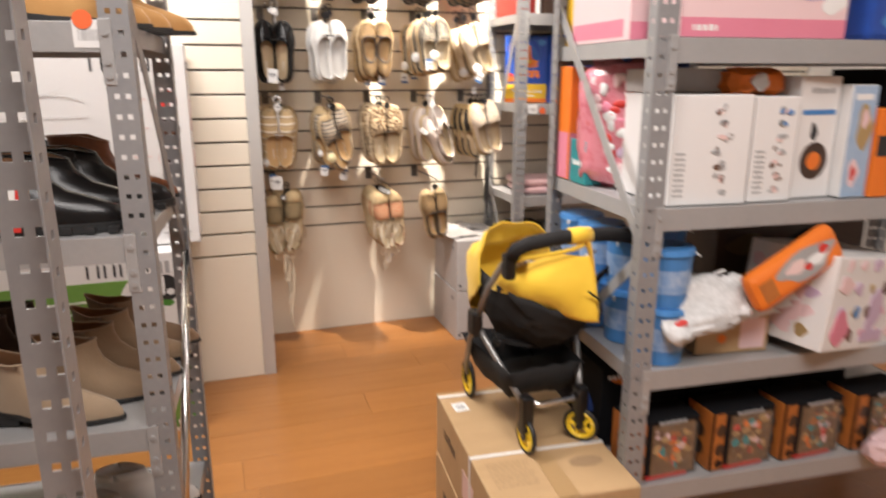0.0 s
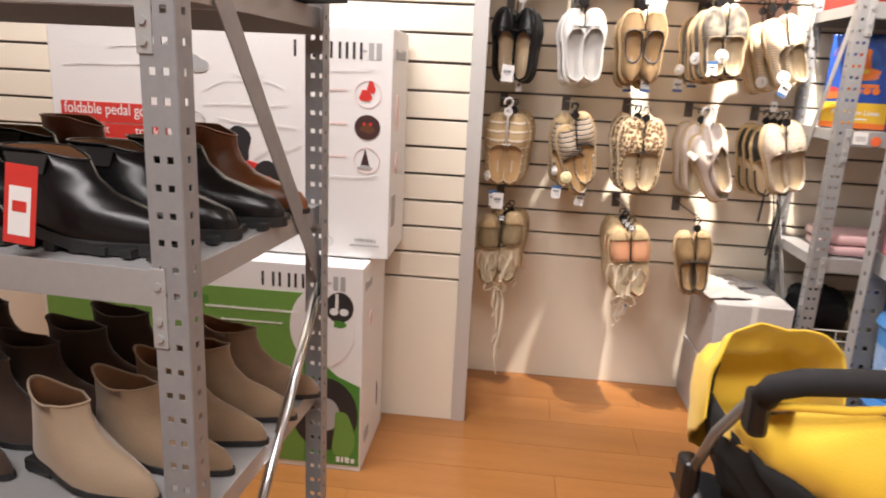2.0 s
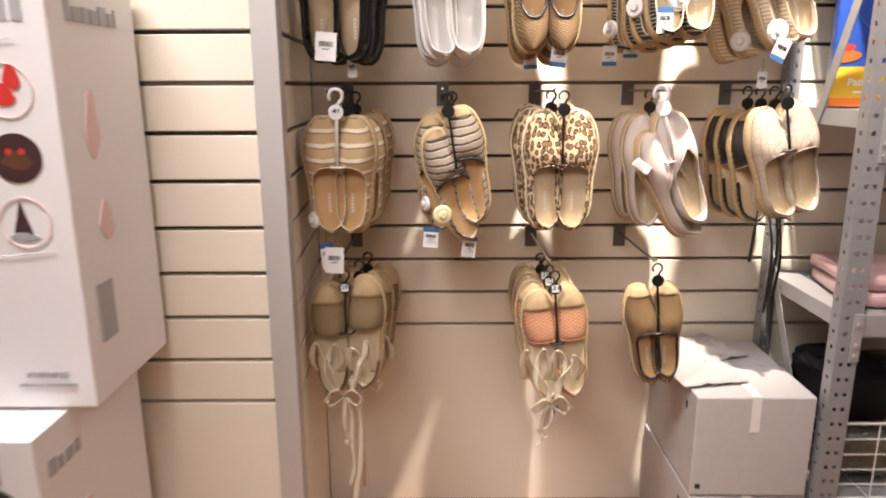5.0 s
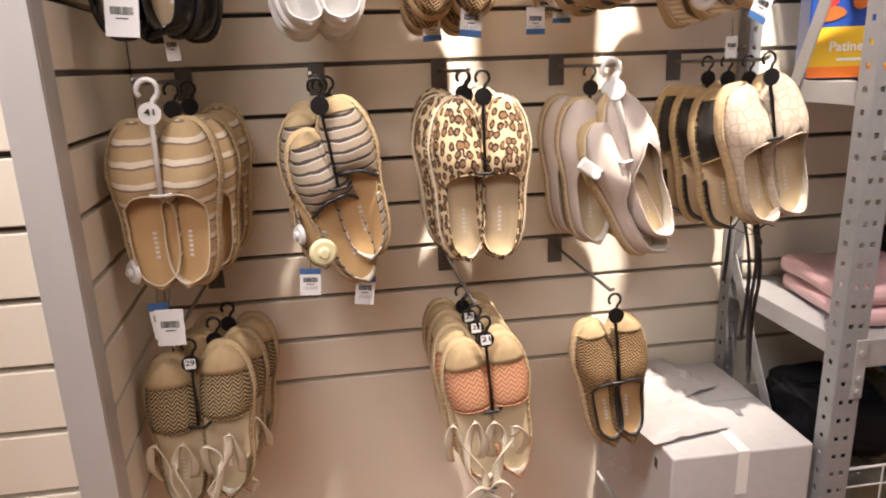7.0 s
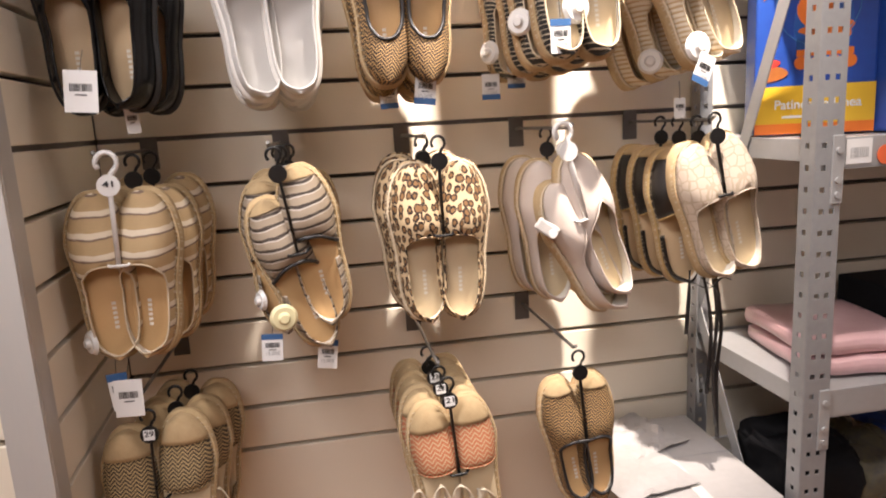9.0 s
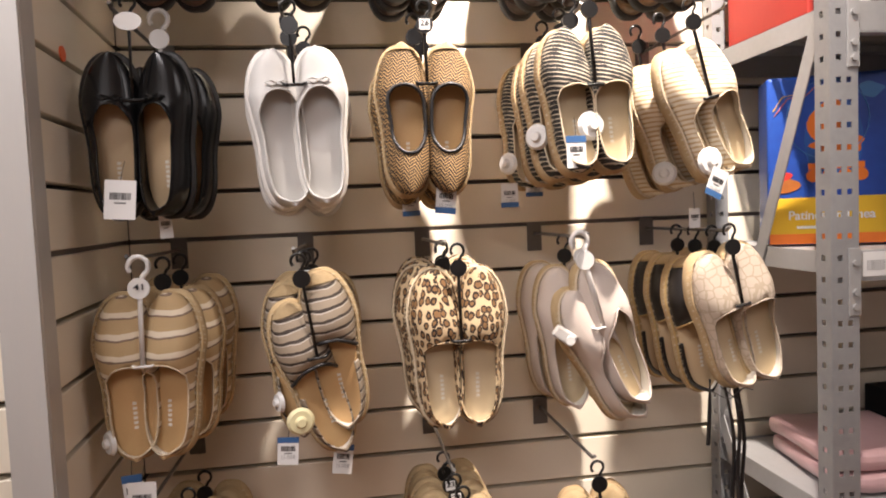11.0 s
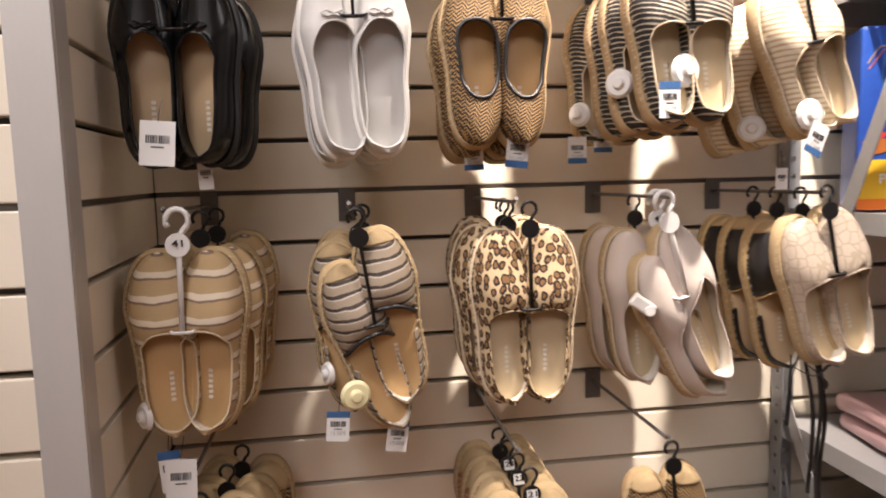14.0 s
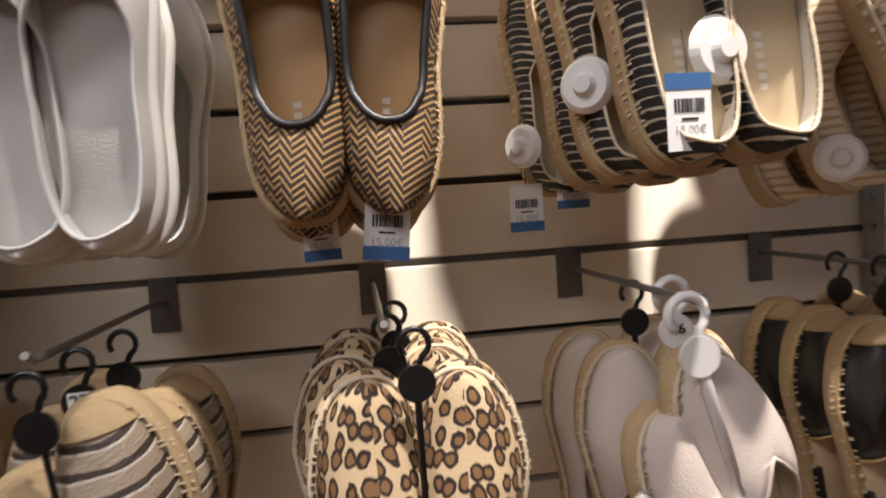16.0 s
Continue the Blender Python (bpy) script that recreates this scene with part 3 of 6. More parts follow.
class Style:
    """One kind of shoe: its parts as shared meshes for the left and the right foot."""
    def __init__(self, name, label, upper, sole, insole, L=0.25, W=0.088, sole_h=0.02, tall=0.05, heel=0.045, toe=0.028, throat=0.58, round_=0.05, kmax=0.76,
                 trim=None, welt=None, cap=None, bow=None, lining=None, cap_at=0.84, vamp=0.0, counter=0.0, arch=0.0, marking=True, heel_at=0.03):
        self.name, self.label, self.L, self.W, self.sole_h, self.tall, self.throat = name, label, L, W, sole_h, tall, throat
        self.sets = {}
        for side in (-1, 1):
            parts = [("sole", finish("sole", sole_bm(L, W, side, 0, sole_h, 0.005), sole, True), "")]
            parts.append(("insole", finish("insole", sole_bm(L * 0.985, W * 0.93, side, sole_h - 0.001, sole_h + 0.004), insole, True), ""))
            if vamp:
                bm, rim = upper_bm(L, W, side, sole_h - 0.002, tall, heel, toe, 0.0, round_, kmax, back=vamp, arch=arch)
            else:
                bm, rim = upper_bm(L, W, side, sole_h - 0.002, tall, heel, toe, throat, round_, kmax, heel_at=heel_at)
            parts.append(("upper", finish("upper", bm, [upper, lining or LINING], True), ""))
            if counter:
                cb, _ = upper_bm(L, W, side, sole_h - 0.002, tall, heel, toe, throat, round_, kmax, hi=counter)
                parts.append(("heel_counter", finish("heel_counter", cb, [upper, lining or LINING], True), ""))
            if welt:
                ring = [(sway(s, side) - half_width(s, W) - 0.003, s * L, sole_h) for s in stations(22)] + [(sway(s, side) + half_width(s, W) + 0.003, s * L, sole_h) for s in stations(22)[-2:0:-1]]
                parts.append(("stitched_welt", finish("welt", tube(bmesh.new(), ring, 0.0024, 6, True), welt, True), ""))
            if welt:
                sew = bmesh.new()
                for k in range(1, 34):
                    s = 0.5 - 0.5 * math.cos(math.pi * (0.12 + 0.76 * k / 34)) if k % 2 else 0.06 + 0.88 * k / 34
                    for sg in (-1, 1):
                        a = Vector((sway(s, side) + sg * (half_width(s, W) + 0.0065), s * L, sole_h - 0.005))
                        b = Vector((sway(s, side) + sg * (half_width(s, W) - 0.0005), s * L + 0.004, sole_h + 0.0055))
                        rod(sew, a, b, 0.0009, 4)
                parts.append(("stitching", finish("stitching", sew, STITCH), "pale blanket stitching"))
            if trim:
                parts.append(("edge_binding", finish("binding", tube(bmesh.new(), rim, 0.0032 if trim is BLACKRIBBON else 0.0015, 6, not vamp), trim, True), ""))
            if cap:
                cb, _ = upper_bm(L, W + 0.0022, side, sole_h - 0.002, tall + 0.001, heel, toe + 0.0015, 0.0, 0.05, 0.5, back=cap_at)
                parts.append(("toe_cap", finish("toe_cap", cb, cap, True), "plain woven toe cap"))
            if bow:
                bb = bmesh.new()
                y = (throat + 0.035) * L
                zt = sole_h + rise(throat + 0.035, tall, heel, toe)
                for sg in (-1, 1):
                    tube(bb, [(sway(throat, side) + sg * 0.001, y, zt), (sway(throat, side) + sg * 0.01, y + 0.004, zt + 0.002), (sway(throat, side) + sg * 0.018, y + 0.001, zt - 0.001), (sway(throat, side) + sg * 0.009, y - 0.004, zt + 0.002), (sway(throat, side), y, zt)], 0.0018, 6)
                parts.append(("bow", finish("bow", bb, bow, True), "small tied bow"))
            marks = bmesh.new()
            for k in range(6 if marking else 0):
                brick(marks, (sway(0.2, side) - 0.003, 0.045 + k * 0.0075, sole_h + 0.0039), (sway(0.2, side) + 0.003, 0.0495 + k * 0.0075, sole_h + 0.0044))
            if marking:
                parts.append(("sole_marking", finish("sole_marking", marks, LINING), ""))
            self.sets[side] = parts

    def shoe(self, side, m, group):
        ob = thing("shoe", m, self.label, "shoe", group)
        for nm, me, lab in self.sets[side]:
            p = part(nm, me, None, ob, lab)
            if nm == "stitching":
                tagged(p, kind="stuff")
            if nm in ("upper", "toe_cap", "heel_counter"):
                mod = p.modifiers.new("thickness", "SOLIDIFY")
                mod.thickness, mod.offset = (0.001, 1) if nm == "toe_cap" else (0.0022, -1)
                if nm != "toe_cap":
                    mod.material_offset = 1
        return ob


def hanger_meshes(stem, badge_r=0.014, big=1.0, thick=1.0, squash=1.0):
    hook = bmesh.new()
    pts = [(0, 0.011 * big * math.sin(a), -0.004 + 0.011 * (big - 1) + 0.011 * big * math.cos(a)) for a in np.linspace(-2.2, 2.6, 12)]
    pts = [(p[0] + 0.0, p[1], p[2]) for p in pts] + [(0, 0.0, -0.026)]
    tube(hook, [(p[1], 0, p[2]) for p in pts], 0.0026 * thick, 6)
    tube(hook, [(0, 0, -0.02), (0, 0, -0.05), (0, -0.006, -stem)], 0.0032 * thick, 6, flat=0.6)
    tube(hook, [(-0.02, 0.004, -stem + 0.002), (-0.012, -0.007, -stem - 0.003), (0.012, -0.007, -stem - 0.003), (0.02, 0.004, -stem + 0.002)], 0.0038, 6, flat=0.7)
    badge = bmesh.new()
    disc(badge, pose(0, -0.003, -0.033, 90, 0, 0), badge_r, 0.004, 24, squash)
    return hook, badge


HANGER = {}


def hanger(m, stem, tone, size=None):
    key = (round(stem, 3), tone)
    mat = WHITEPLASTIC if tone == "white" else BLACKPLASTIC
    if key not in HANGER:
        h, b = hanger_meshes(stem, 0.016, 1.35, 1.6) if tone == "white" else hanger_meshes(stem, 0.02, squash=0.68) if tone == "oval" else hanger_meshes(stem)
        HANGER[key] = (finish("hanger_hook", h, mat, True), finish("badge", b, WHITEPLASTIC if tone == "oval" else mat, False))
    ob = thing("shoe_hanger", m, "black plastic shoe hanger with a white oval badge" if tone == "oval" else f"{tone} plastic shoe hanger with a round size badge", "hanger", "shoe hangers on the wall hooks")
    part("hook_stem", HANGER[key][0], mat, ob)
    badge = part("badge", HANGER[key][1], mat, ob)
    if size:
        if tone == "black":
            bm = bmesh.new()
            brick(bm, (-0.0085, -0.0062, -0.0415), (0.0085, -0.0055, -0.0245), 0.0003)
            part("size_label", bm, PAPER, badge)
        writing("size_number", size, 0.0125, INK, badge, pose(-0.0072, -0.0066, -0.0375) @ UPRIGHT, 0.0002, width=0.0145)
    return ob


def price_tag(at, w=0.034, h=0.05, band=LABELBLUE, flip=False, words="15.00€"):
    tag = thing("price_tag", at, "small white price tag with a coloured band and barcode", "price tag", "price tags on the shoes")
    part("card", block((-w / 2, -0.0006, -h), (w / 2, 0, 0)), PAPER, tag)
    if band:
        lo, hi = (-h, -h * 0.8) if flip else (-h * 0.2, 0)
        part("band", block((-w / 2 - 0.0005, -0.001, lo), (w / 2 + 0.0005, -0.0007, hi + 0.0005)), band, tag)
    code = bmesh.new()
    x = -w * 0.33
    rng = random.Random(5)
    while x < w * 0.33:
        t = rng.choice((0.0006, 0.001, 0.0016))
        brick(code, (x, -0.0011, -h * 0.5), (x + t, -0.0007, -h * 0.32))
        x += t + rng.choice((0.0006, 0.001))
    brick(code, (-w * 0.18, -0.0011, -h * 0.6), (w * 0.18, -0.0007, -h * 0.57))
    tagged(part("barcode", code, INK, tag), kind="stuff")
    if words:
        writing("price", words, 0.0085, GREYINK, tag, pose(-w * 0.36, -0.0007, -h * 0.82) @ UPRIGHT, 0, width=w * 0.72)
    line = bmesh.new()
    tube(line, [(0, -0.0003, -0.002), (0.001, 0.002, 0.012), (0.003, 0.008, 0.03)], 0.0005, 5)
    part("string", line, BLACKPLASTIC, tag)
    return tag


def security_tag(at, r=0.021, mat=WHITEPLASTIC, label="round white plastic security tag pinned to a shoe"):
    tag = thing("security_tag", at, label, "security tag", "security tags on the shoes")
    bm = bmesh.new()
    bmesh.ops.create_cone(bm, cap_ends=True, segments=28, radius1=r, radius2=r * 0.8, depth=0.006, matrix=pose(0, -0.003, 0, 90, 0, 0))
    part("shell", bm, mat, tag, smooth=False)
    bm = bmesh.new()
    bmesh.ops.create_cone(bm, cap_ends=True, segments=18, radius1=r * 0.45, radius2=r * 0.3, depth=0.006, matrix=pose(0, -0.009, 0, 90, 0, 0))
    part("knob", bm, mat, tag)
    return tag


HOOKMETAL = material("dull_grey_hook_metal", (0.16, 0.15, 0.14), (0.11, 0.1, 0.095), 30, 0.4, 0.5, 0.05)


def wall_hook(x, groove, reach, tilt=0.0):
    ob = thing("wall_hook", pose(x, BACK_Y, groove), "grey metal slatwall hook with a straight prong", "wall hook", "hooks in the slatted wall")
    bm = bmesh.new()
    brick(bm, (-0.016, -0.004, -0.058), (0.016, -0.001, 0.004), 0.001)
    part("back_plate", bm, HOOKMETAL, ob)
    bm = bmesh.new()
    tube(bm, [(0, -0.003, -0.022), (0, -0.02, -0.02), (0, -reach + 0.012, -0.018 + tilt), (0, -reach, -0.012 + tilt)], 0.0032, 8)
    part("prong", bm, HOOKMETAL, ob)
    return ob


def hang_pair(style, x, top, y, roll=0.0, yaw=0.0, tip=0.0, tone="black", size=None, arm=None, gap=-0.001, splay=0.8, group="shoes hanging on the wall", rolls=(0, 0), spins=(0, 0), lifts=(0, 0)):
    """Two shoes side by side, toes up and soles to the wall, on one hanger. top: the toes' height."""
    half = style.W * 0.475 + gap
    frame_ = pose(x, y, top) @ pose(0, 0, 0, tip, roll, yaw)
    for side, extra, spin, up_ in zip((-1, 1), rolls, spins, lifts):
        m = frame_ @ pose(side * half, 0, up_, 0, side * splay + extra, spin) @ pose(0, 0, -style.L, 90, 0, 0)
        style.shoe(side, m, group)
    lift = (arm if arm is not None else top + 0.045) - top
    stem = style.L * (1 - style.throat) + lift - 0.006
    hanger(pose(x, y - style.sole_h - style.tall * 0.72, top + lift, 0, 0, yaw) @ pose(0, 0, 0, tip * 0.5, roll * 0.6, 0), stem, tone, size)


FLAT = Style("flat", "black patent ballet flat with a small bow", PATENT, BLACKSOLE, BLONDE, 0.252, 0.087, 0.009, 0.047, 0.056, 0.026, 0.68, 0.12, 0.62, trim=PATENT, bow=PATENT, lining=BLACKLEATHER)
WHITEFLAT = Style("white_flat", "white canvas ballet flat with a small bow", WHITESHOE, WHITERUBBER, WHITESHOE, 0.25, 0.084, 0.014, 0.045, 0.05, 0.028, 0.74, 0.16, 0.86, trim=WHITESHOE, bow=WHITESHOE, lining=WHITESHOE, marking=False)
PEEP = Style("woven", "tan and black woven espadrille slipper with black edging", HERRING, JUTE, TANSOLE, 0.245, 0.085, 0.021, 0.048, 0.05, 0.028, 0.71, 0.08, 0.66, trim=BLACKRIBBON, welt=PALEJUTE, cap=PALEJUTE, cap_at=0.95, heel_at=0.26)
ZEB = Style("zebra", "black and cream striped espadrille slipper", ZEBRA, JUTE, CREAMSOLE, 0.235, 0.082, 0.024, 0.046, 0.042, 0.028, 0.58, 0.05, 0.74, trim=STITCH, welt=PALEJUTE)
CREAM_ESP = Style("cream", "cream espadrille with fine tan lines", CREAMSTRIPE, PALEJUTE, CREAMSOLE, 0.235, 0.082, 0.024, 0.046, 0.04, 0.028, 0.58, 0.1, 0.74, trim=STITCH, welt=STITCH)
TAN_ESP = Style("tan", "tan linen espadrille with white bands", TAN, PALEJUTE, TANSOLE, 0.255, 0.09, 0.02, 0.05, 0.034, 0.028, 0.575, 0.09, 0.84, trim=STITCH, welt=PALEJUTE)
GLIT_ESP = Style("glitter", "beige braided espadrille with dark bands", GLITTER, PALEJUTE, TANSOLE, 0.258, 0.086, 0.02, 0.05, 0.038, 0.028, 0.58, 0.07, 0.82, trim=BLACKRIBBON, welt=PALEJUTE, cap=PALEJUTE, cap_at=0.93, vamp=0.5, counter=0.4, arch=0.02)
LEO = Style("leopard", "leopard print cloth slipper with a cream insole", LEOPARD, LEOPARD, CREAMSOLE, 0.268, 0.092, 0.018, 0.052, 0.036, 0.03, 0.55, 0.05, 0.74, trim=LEOPARD, welt=STITCH)
GREIGE = Style("greige", "greige canvas espadrille with a pale stitched sole", GREYCANVAS, PALEJUTE, CREAMSOLE, 0.262, 0.088, 0.02, 0.05, 0.046, 0.028, 0.68, -0.2, 0.72, trim=GREYCANVAS, welt=STITCH)
SNAKE_ESP = Style("snake", "pale snakeskin espadrille with a cream insole", SNAKE, PALEJUTE, CREAMSOLE, 0.248, 0.086, 0.022, 0.05, 0.036, 0.028, 0.6, 0.06, 0.84, trim=SNAKE, welt=PALEJUTE)
BLACK_ESP = Style("black_esp", "black leather espadrille sandal with gold piping", BLACKLEATHER, PALEJUTE, BLONDE, 0.255, 0.088, 0.02, 0.048, 0.03, 0.028, 0.62, 0.05, 0.9, trim=GOLD, welt=GOLD, cap=PALEJUTE, cap_at=0.94, vamp=0.5, counter=0.38, arch=0.012)
OLIVE_ESP = Style("olive", "olive chevron espadrille with cream ribbon ties", OLIVE, PALEJUTE, CREAMSOLE, 0.262, 0.086, 0.02, 0.042, 0.036, 0.028, 0.53, 0.03, 0.86, trim=OLIVE, welt=PALEJUTE, cap=PALEJUTE, cap_at=0.84, vamp=0.57, counter=0.24, arch=-0.006)
SALMON_ESP = Style("salmon", "salmon chevron espadrille with cream ribbon ties", SALMON, PALEJUTE, CREAMSOLE, 0.255, 0.08, 0.02, 0.042, 0.036, 0.028, 0.53, 0.03, 0.86, trim=SALMON, welt=PALEJUTE, cap=PALEJUTE, cap_at=0.84, vamp=0.57, counter=0.24, arch=-0.006)
WOVEN_KID = Style("woven_flat", "tan and black woven espadrille with a black edge", HERRING, JUTE, TANSOLE, 0.24, 0.076, 0.02, 0.046, 0.034, 0.028, 0.55, 0.06, 0.7, trim=BLACKRIBBON, welt=PALEJUTE, cap=PALEJUTE, cap_at=0.92, heel_at=0.08)
SANDALS = [Style("sandal", lab, mat, BLACKSOLE, BROWNLEATHER, 0.262, 0.09, 0.022, 0.045, 0.03, 0.026, 0.68, 0.04, 0.9, trim=mat, welt=None, lining=DARKBROWN)
           for lab, mat in (("reddish brown leather sandal", BROWNLEATHER), ("olive brown leather sandal", OLIVEBROWN), ("dark brown leather sandal", DARKBROWN))]

COLS = (1.289, 1.54, 1.783, 2.028, 2.285)
for row, cols in ((1, (0, 1, 2, 3, 4)), (2, (0, 1, 2, 3, 4)), (3, (0, 1, 2, 3, 4)), (4, (0, 2, 3))):
    for c in cols:
        wall_hook(COLS[c] if row < 4 or c else 1.3, {1: LOWEST + 15 * PITCH, 2: LOWEST + 11 * PITCH, 3: LOWEST + 7 * PITCH, 4: LOWEST + 3 * PITCH}[row], 0.335)

hang_pair(FLAT, 1.318, 1.533, 7.973, 0, 0, 0, "oval", arm=1.606, gap=0.002, rolls=(1, -1), spins=(10, -16))
hang_pair(FLAT, 1.336, 1.531, 8.078, 1, 0, 0, "white", arm=1.606)
hang_pair(WHITEFLAT, 1.552, 1.538, 7.983, -3, 0, 0, "black", arm=1.601, gap=-0.001, spins=(14, 2))
hang_pair(WHITEFLAT, 1.545, 1.531, 8.058, -2, 0, 0, "black", arm=1.601)
hang_pair(WHITEFLAT, 1.567, 1.526, 8.138, 3, 0, 0, "black", arm=1.601)
hang_pair(PEEP, 1.765, 1.543, 8.0, 0, 0, -3, "black", "26", arm=1.603, splay=0.5)
hang_pair(PEEP, 1.755, 1.529, 8.075, -2, 0, -1, "black", arm=1.603)
hang_pair(PEEP, 1.777, 1.525, 8.15, 2, 0, 0, "black", arm=1.603)
for k, (y, dx) in enumerate(((7.955, 0.0), (8.02, -0.008), (8.085, -0.004), (8.165, -0.012))):
    hang_pair(ZEB, 2.022 + dx, 1.555 - 0.004 * k, y, -3 + k, 0, -6 + k * 2, "black", arm=1.613)
for k, (y, dx, r) in enumerate(((7.985, 0.0, -13), (8.07, -0.012, -9), (8.15, -0.02, -7))):
    hang_pair(CREAM_ESP, 2.21 + dx, 1.535 - 0.01 * k, y, r - 7, 0, 0, "black", arm=1.601, gap=-0.01, spins=(16, 6))
hang_pair(TAN_ESP, 1.312, 1.161, 7.973, 0, 0, -3, "white", "41", arm=1.207, splay=2, spins=(10, -10))
hang_pair(TAN_ESP, 1.324, 1.158, 8.063, 1, 0, -2, "black", arm=1.207)
hang_pair(TAN_ESP, 1.334, 1.171, 8.138, 1, 0, 0, "black", arm=1.207)
hang_pair(GLIT_ESP, 1.547, 1.152, 7.978, -14, 0, 0, "black", arm=1.207, gap=-0.003, rolls=(-3, 3), spins=(14, -6), lifts=(-0.012, 0.022))
hang_pair(GLIT_ESP, 1.552, 1.159, 8.048, -4, 0, -2, "black", "27", arm=1.207)
hang_pair(GLIT_ESP, 1.562, 1.166, 8.118, 3, 0, 0, "black", arm=1.207)
hang_pair(LEO, 1.804, 1.173, 8.0, 0, 0, -2, "black", arm=1.209, splay=1, spins=(8, -8))
hang_pair(LEO, 1.787, 1.177, 8.07, -2, 0, -1, "black", arm=1.209)
hang_pair(LEO, 1.797, 1.181, 8.14, 0, 0, 0, "black", arm=1.209)
hang_pair(GREIGE, 2.008, 1.14, 7.985, -24, 0, 4, "white", arm=1.211, gap=-0.012, rolls=(-2, 4), spins=(24, 16), lifts=(-0.01, 0.02))
hang_pair(GREIGE, 2.047, 1.159, 8.09, -4, 0, -1, "white", "46", arm=1.209)
hang_pair(GREIGE, 2.032, 1.163, 8.145, -3, 0, 0, "black", arm=1.209)
hang_pair(SNAKE_ESP, 2.275, 1.182, 7.985, -14, 0, 0, "black", arm=1.221, gap=-0.006, spins=(10, 4))
for k, y in enumerate((8.06, 8.12, 8.18)):
    hang_pair(BLACK_ESP, 2.288 - 0.004 * k, 1.168, y, -6 + 2 * k, 0, -2, "black", arm=1.216)
hang_pair(OLIVE_ESP, 1.315, 0.79, 7.978, 0, 0, -4, "black", "29", arm=0.813, gap=0.005, lifts=(-0.012, 0.004))
for k, y in enumerate((8.07, 8.145)):
    hang_pair(OLIVE_ESP, 1.338 + 0.012 * k, 0.781, y, 4, 0, -2, "black", arm=0.813)
hang_pair(SALMON_ESP, 1.792, 0.766, 7.965, -6, 0, -5, "black", "21", arm=0.813)
for k, (y, sz) in enumerate(((8.02, "22"), (8.075, "23"), (8.13, None))):
    hang_pair(SALMON_ESP, 1.787 - 0.002 * k, 0.773 + 0.004 * k, y, -4, 0, -3, "black", sz, arm=0.813)
hang_pair(WOVEN_KID, 2.034, 0.766, 8.0, -6, 0, -3, "black", arm=0.821, splay=3)
for c, (st, x, n) in enumerate(((0, 1.345, 3), (1, 1.545, 3), (2, 1.757, 4), (2, 2.03, 4), (1, 2.255, 4))):
    for k in range(n):
        hang_pair(SANDALS[st], x - 0.003 * k * (1 if c > 2 else -1), 1.91 - 0.004 * k, 8.02 + 0.05 * k, (-2 + k) * (1.5 if c < 3 else 2.5), 0, -3, "black", arm=1.981, group="brown sandals on the top hooks")


# ribbons, tags
def ribbon(name, paths, mat, label, r=0.0074):
    ob = thing(name, pose(0.004, -0.004, 0.031), label, "ribbon", "ribbon ties of the espadrilles")
    for p in paths:
        pts = [Vector(q) for q in p]
        fine = []
        for i in range(len(pts) - 1):
            a, b, c, d = pts[max(i - 1, 0)], pts[i], pts[i + 1], pts[min(i + 2, len(pts) - 1)]
            for k in range(5):
                t = k / 5
                fine.append(0.5 * ((2 * b) + (c - a) * t + (2 * a - 5 * b + 4 * c - d) * t * t + (3 * b - a - 3 * c + d) * t ** 3))
        fine.append(pts[-1])
        part("tie", tube(bmesh.new(), fine, r, 6, flat=0.22), mat, ob, smooth=True)
    return ob


def ties(x, y, z, low, seed, spread=0.04):
    """Loose ribbon loops from the heels of a pair, caught in a bow below it, with ends hanging to the heights in low."""
    rng = random.Random(seed)
    j = lambda a: rng.uniform(-a, a)
    paths = []
    for s in (-1, 1):
        cx = x + s * spread
        for u in (-1, 1):
            paths.append([(cx + u * 0.026, y + 0.01, z - 0.085), (cx + u * 0.03 + j(0.006), y - 0.012, z - 0.045 + j(0.01)), (cx + u * 0.018 + j(0.008), y - 0.02, z - 0.004 + j(0.01)),
                          (cx + u * 0.004 + j(0.006), y - 0.018, z - 0.035 + j(0.012)), (cx - s * 0.012 + j(0.014), y - 0.022, z - 0.085 + j(0.012)), (x + s * 0.012 + j(0.014), y - 0.018, z - 0.13 + j(0.008))])
        paths.append([(x, y - 0.016, z - 0.135), (x + s * 0.02, y - 0.026, z - 0.118 + j(0.008)), (x + s * 0.042, y - 0.024, z - 0.135 + j(0.01)), (x + s * 0.03, y - 0.02, z - 0.158), (x, y - 0.016, z - 0.138)])
    for zz in low:
        dx = j(0.03)
        paths.append([(x + dx * 0.3, y - 0.016, z - 0.138), (x + dx + j(0.012), y - 0.014, z - 0.19), (x + dx * 1.2 + j(0.014), y - 0.008, (z - 0.19) * 0.6 + zz * 0.4), (x + dx * 1.1 + j(0.012), y - 0.01, (z - 0.19) * 0.25 + zz * 0.75), (x + dx * 1.3, y - 0.01, zz)])
    return paths


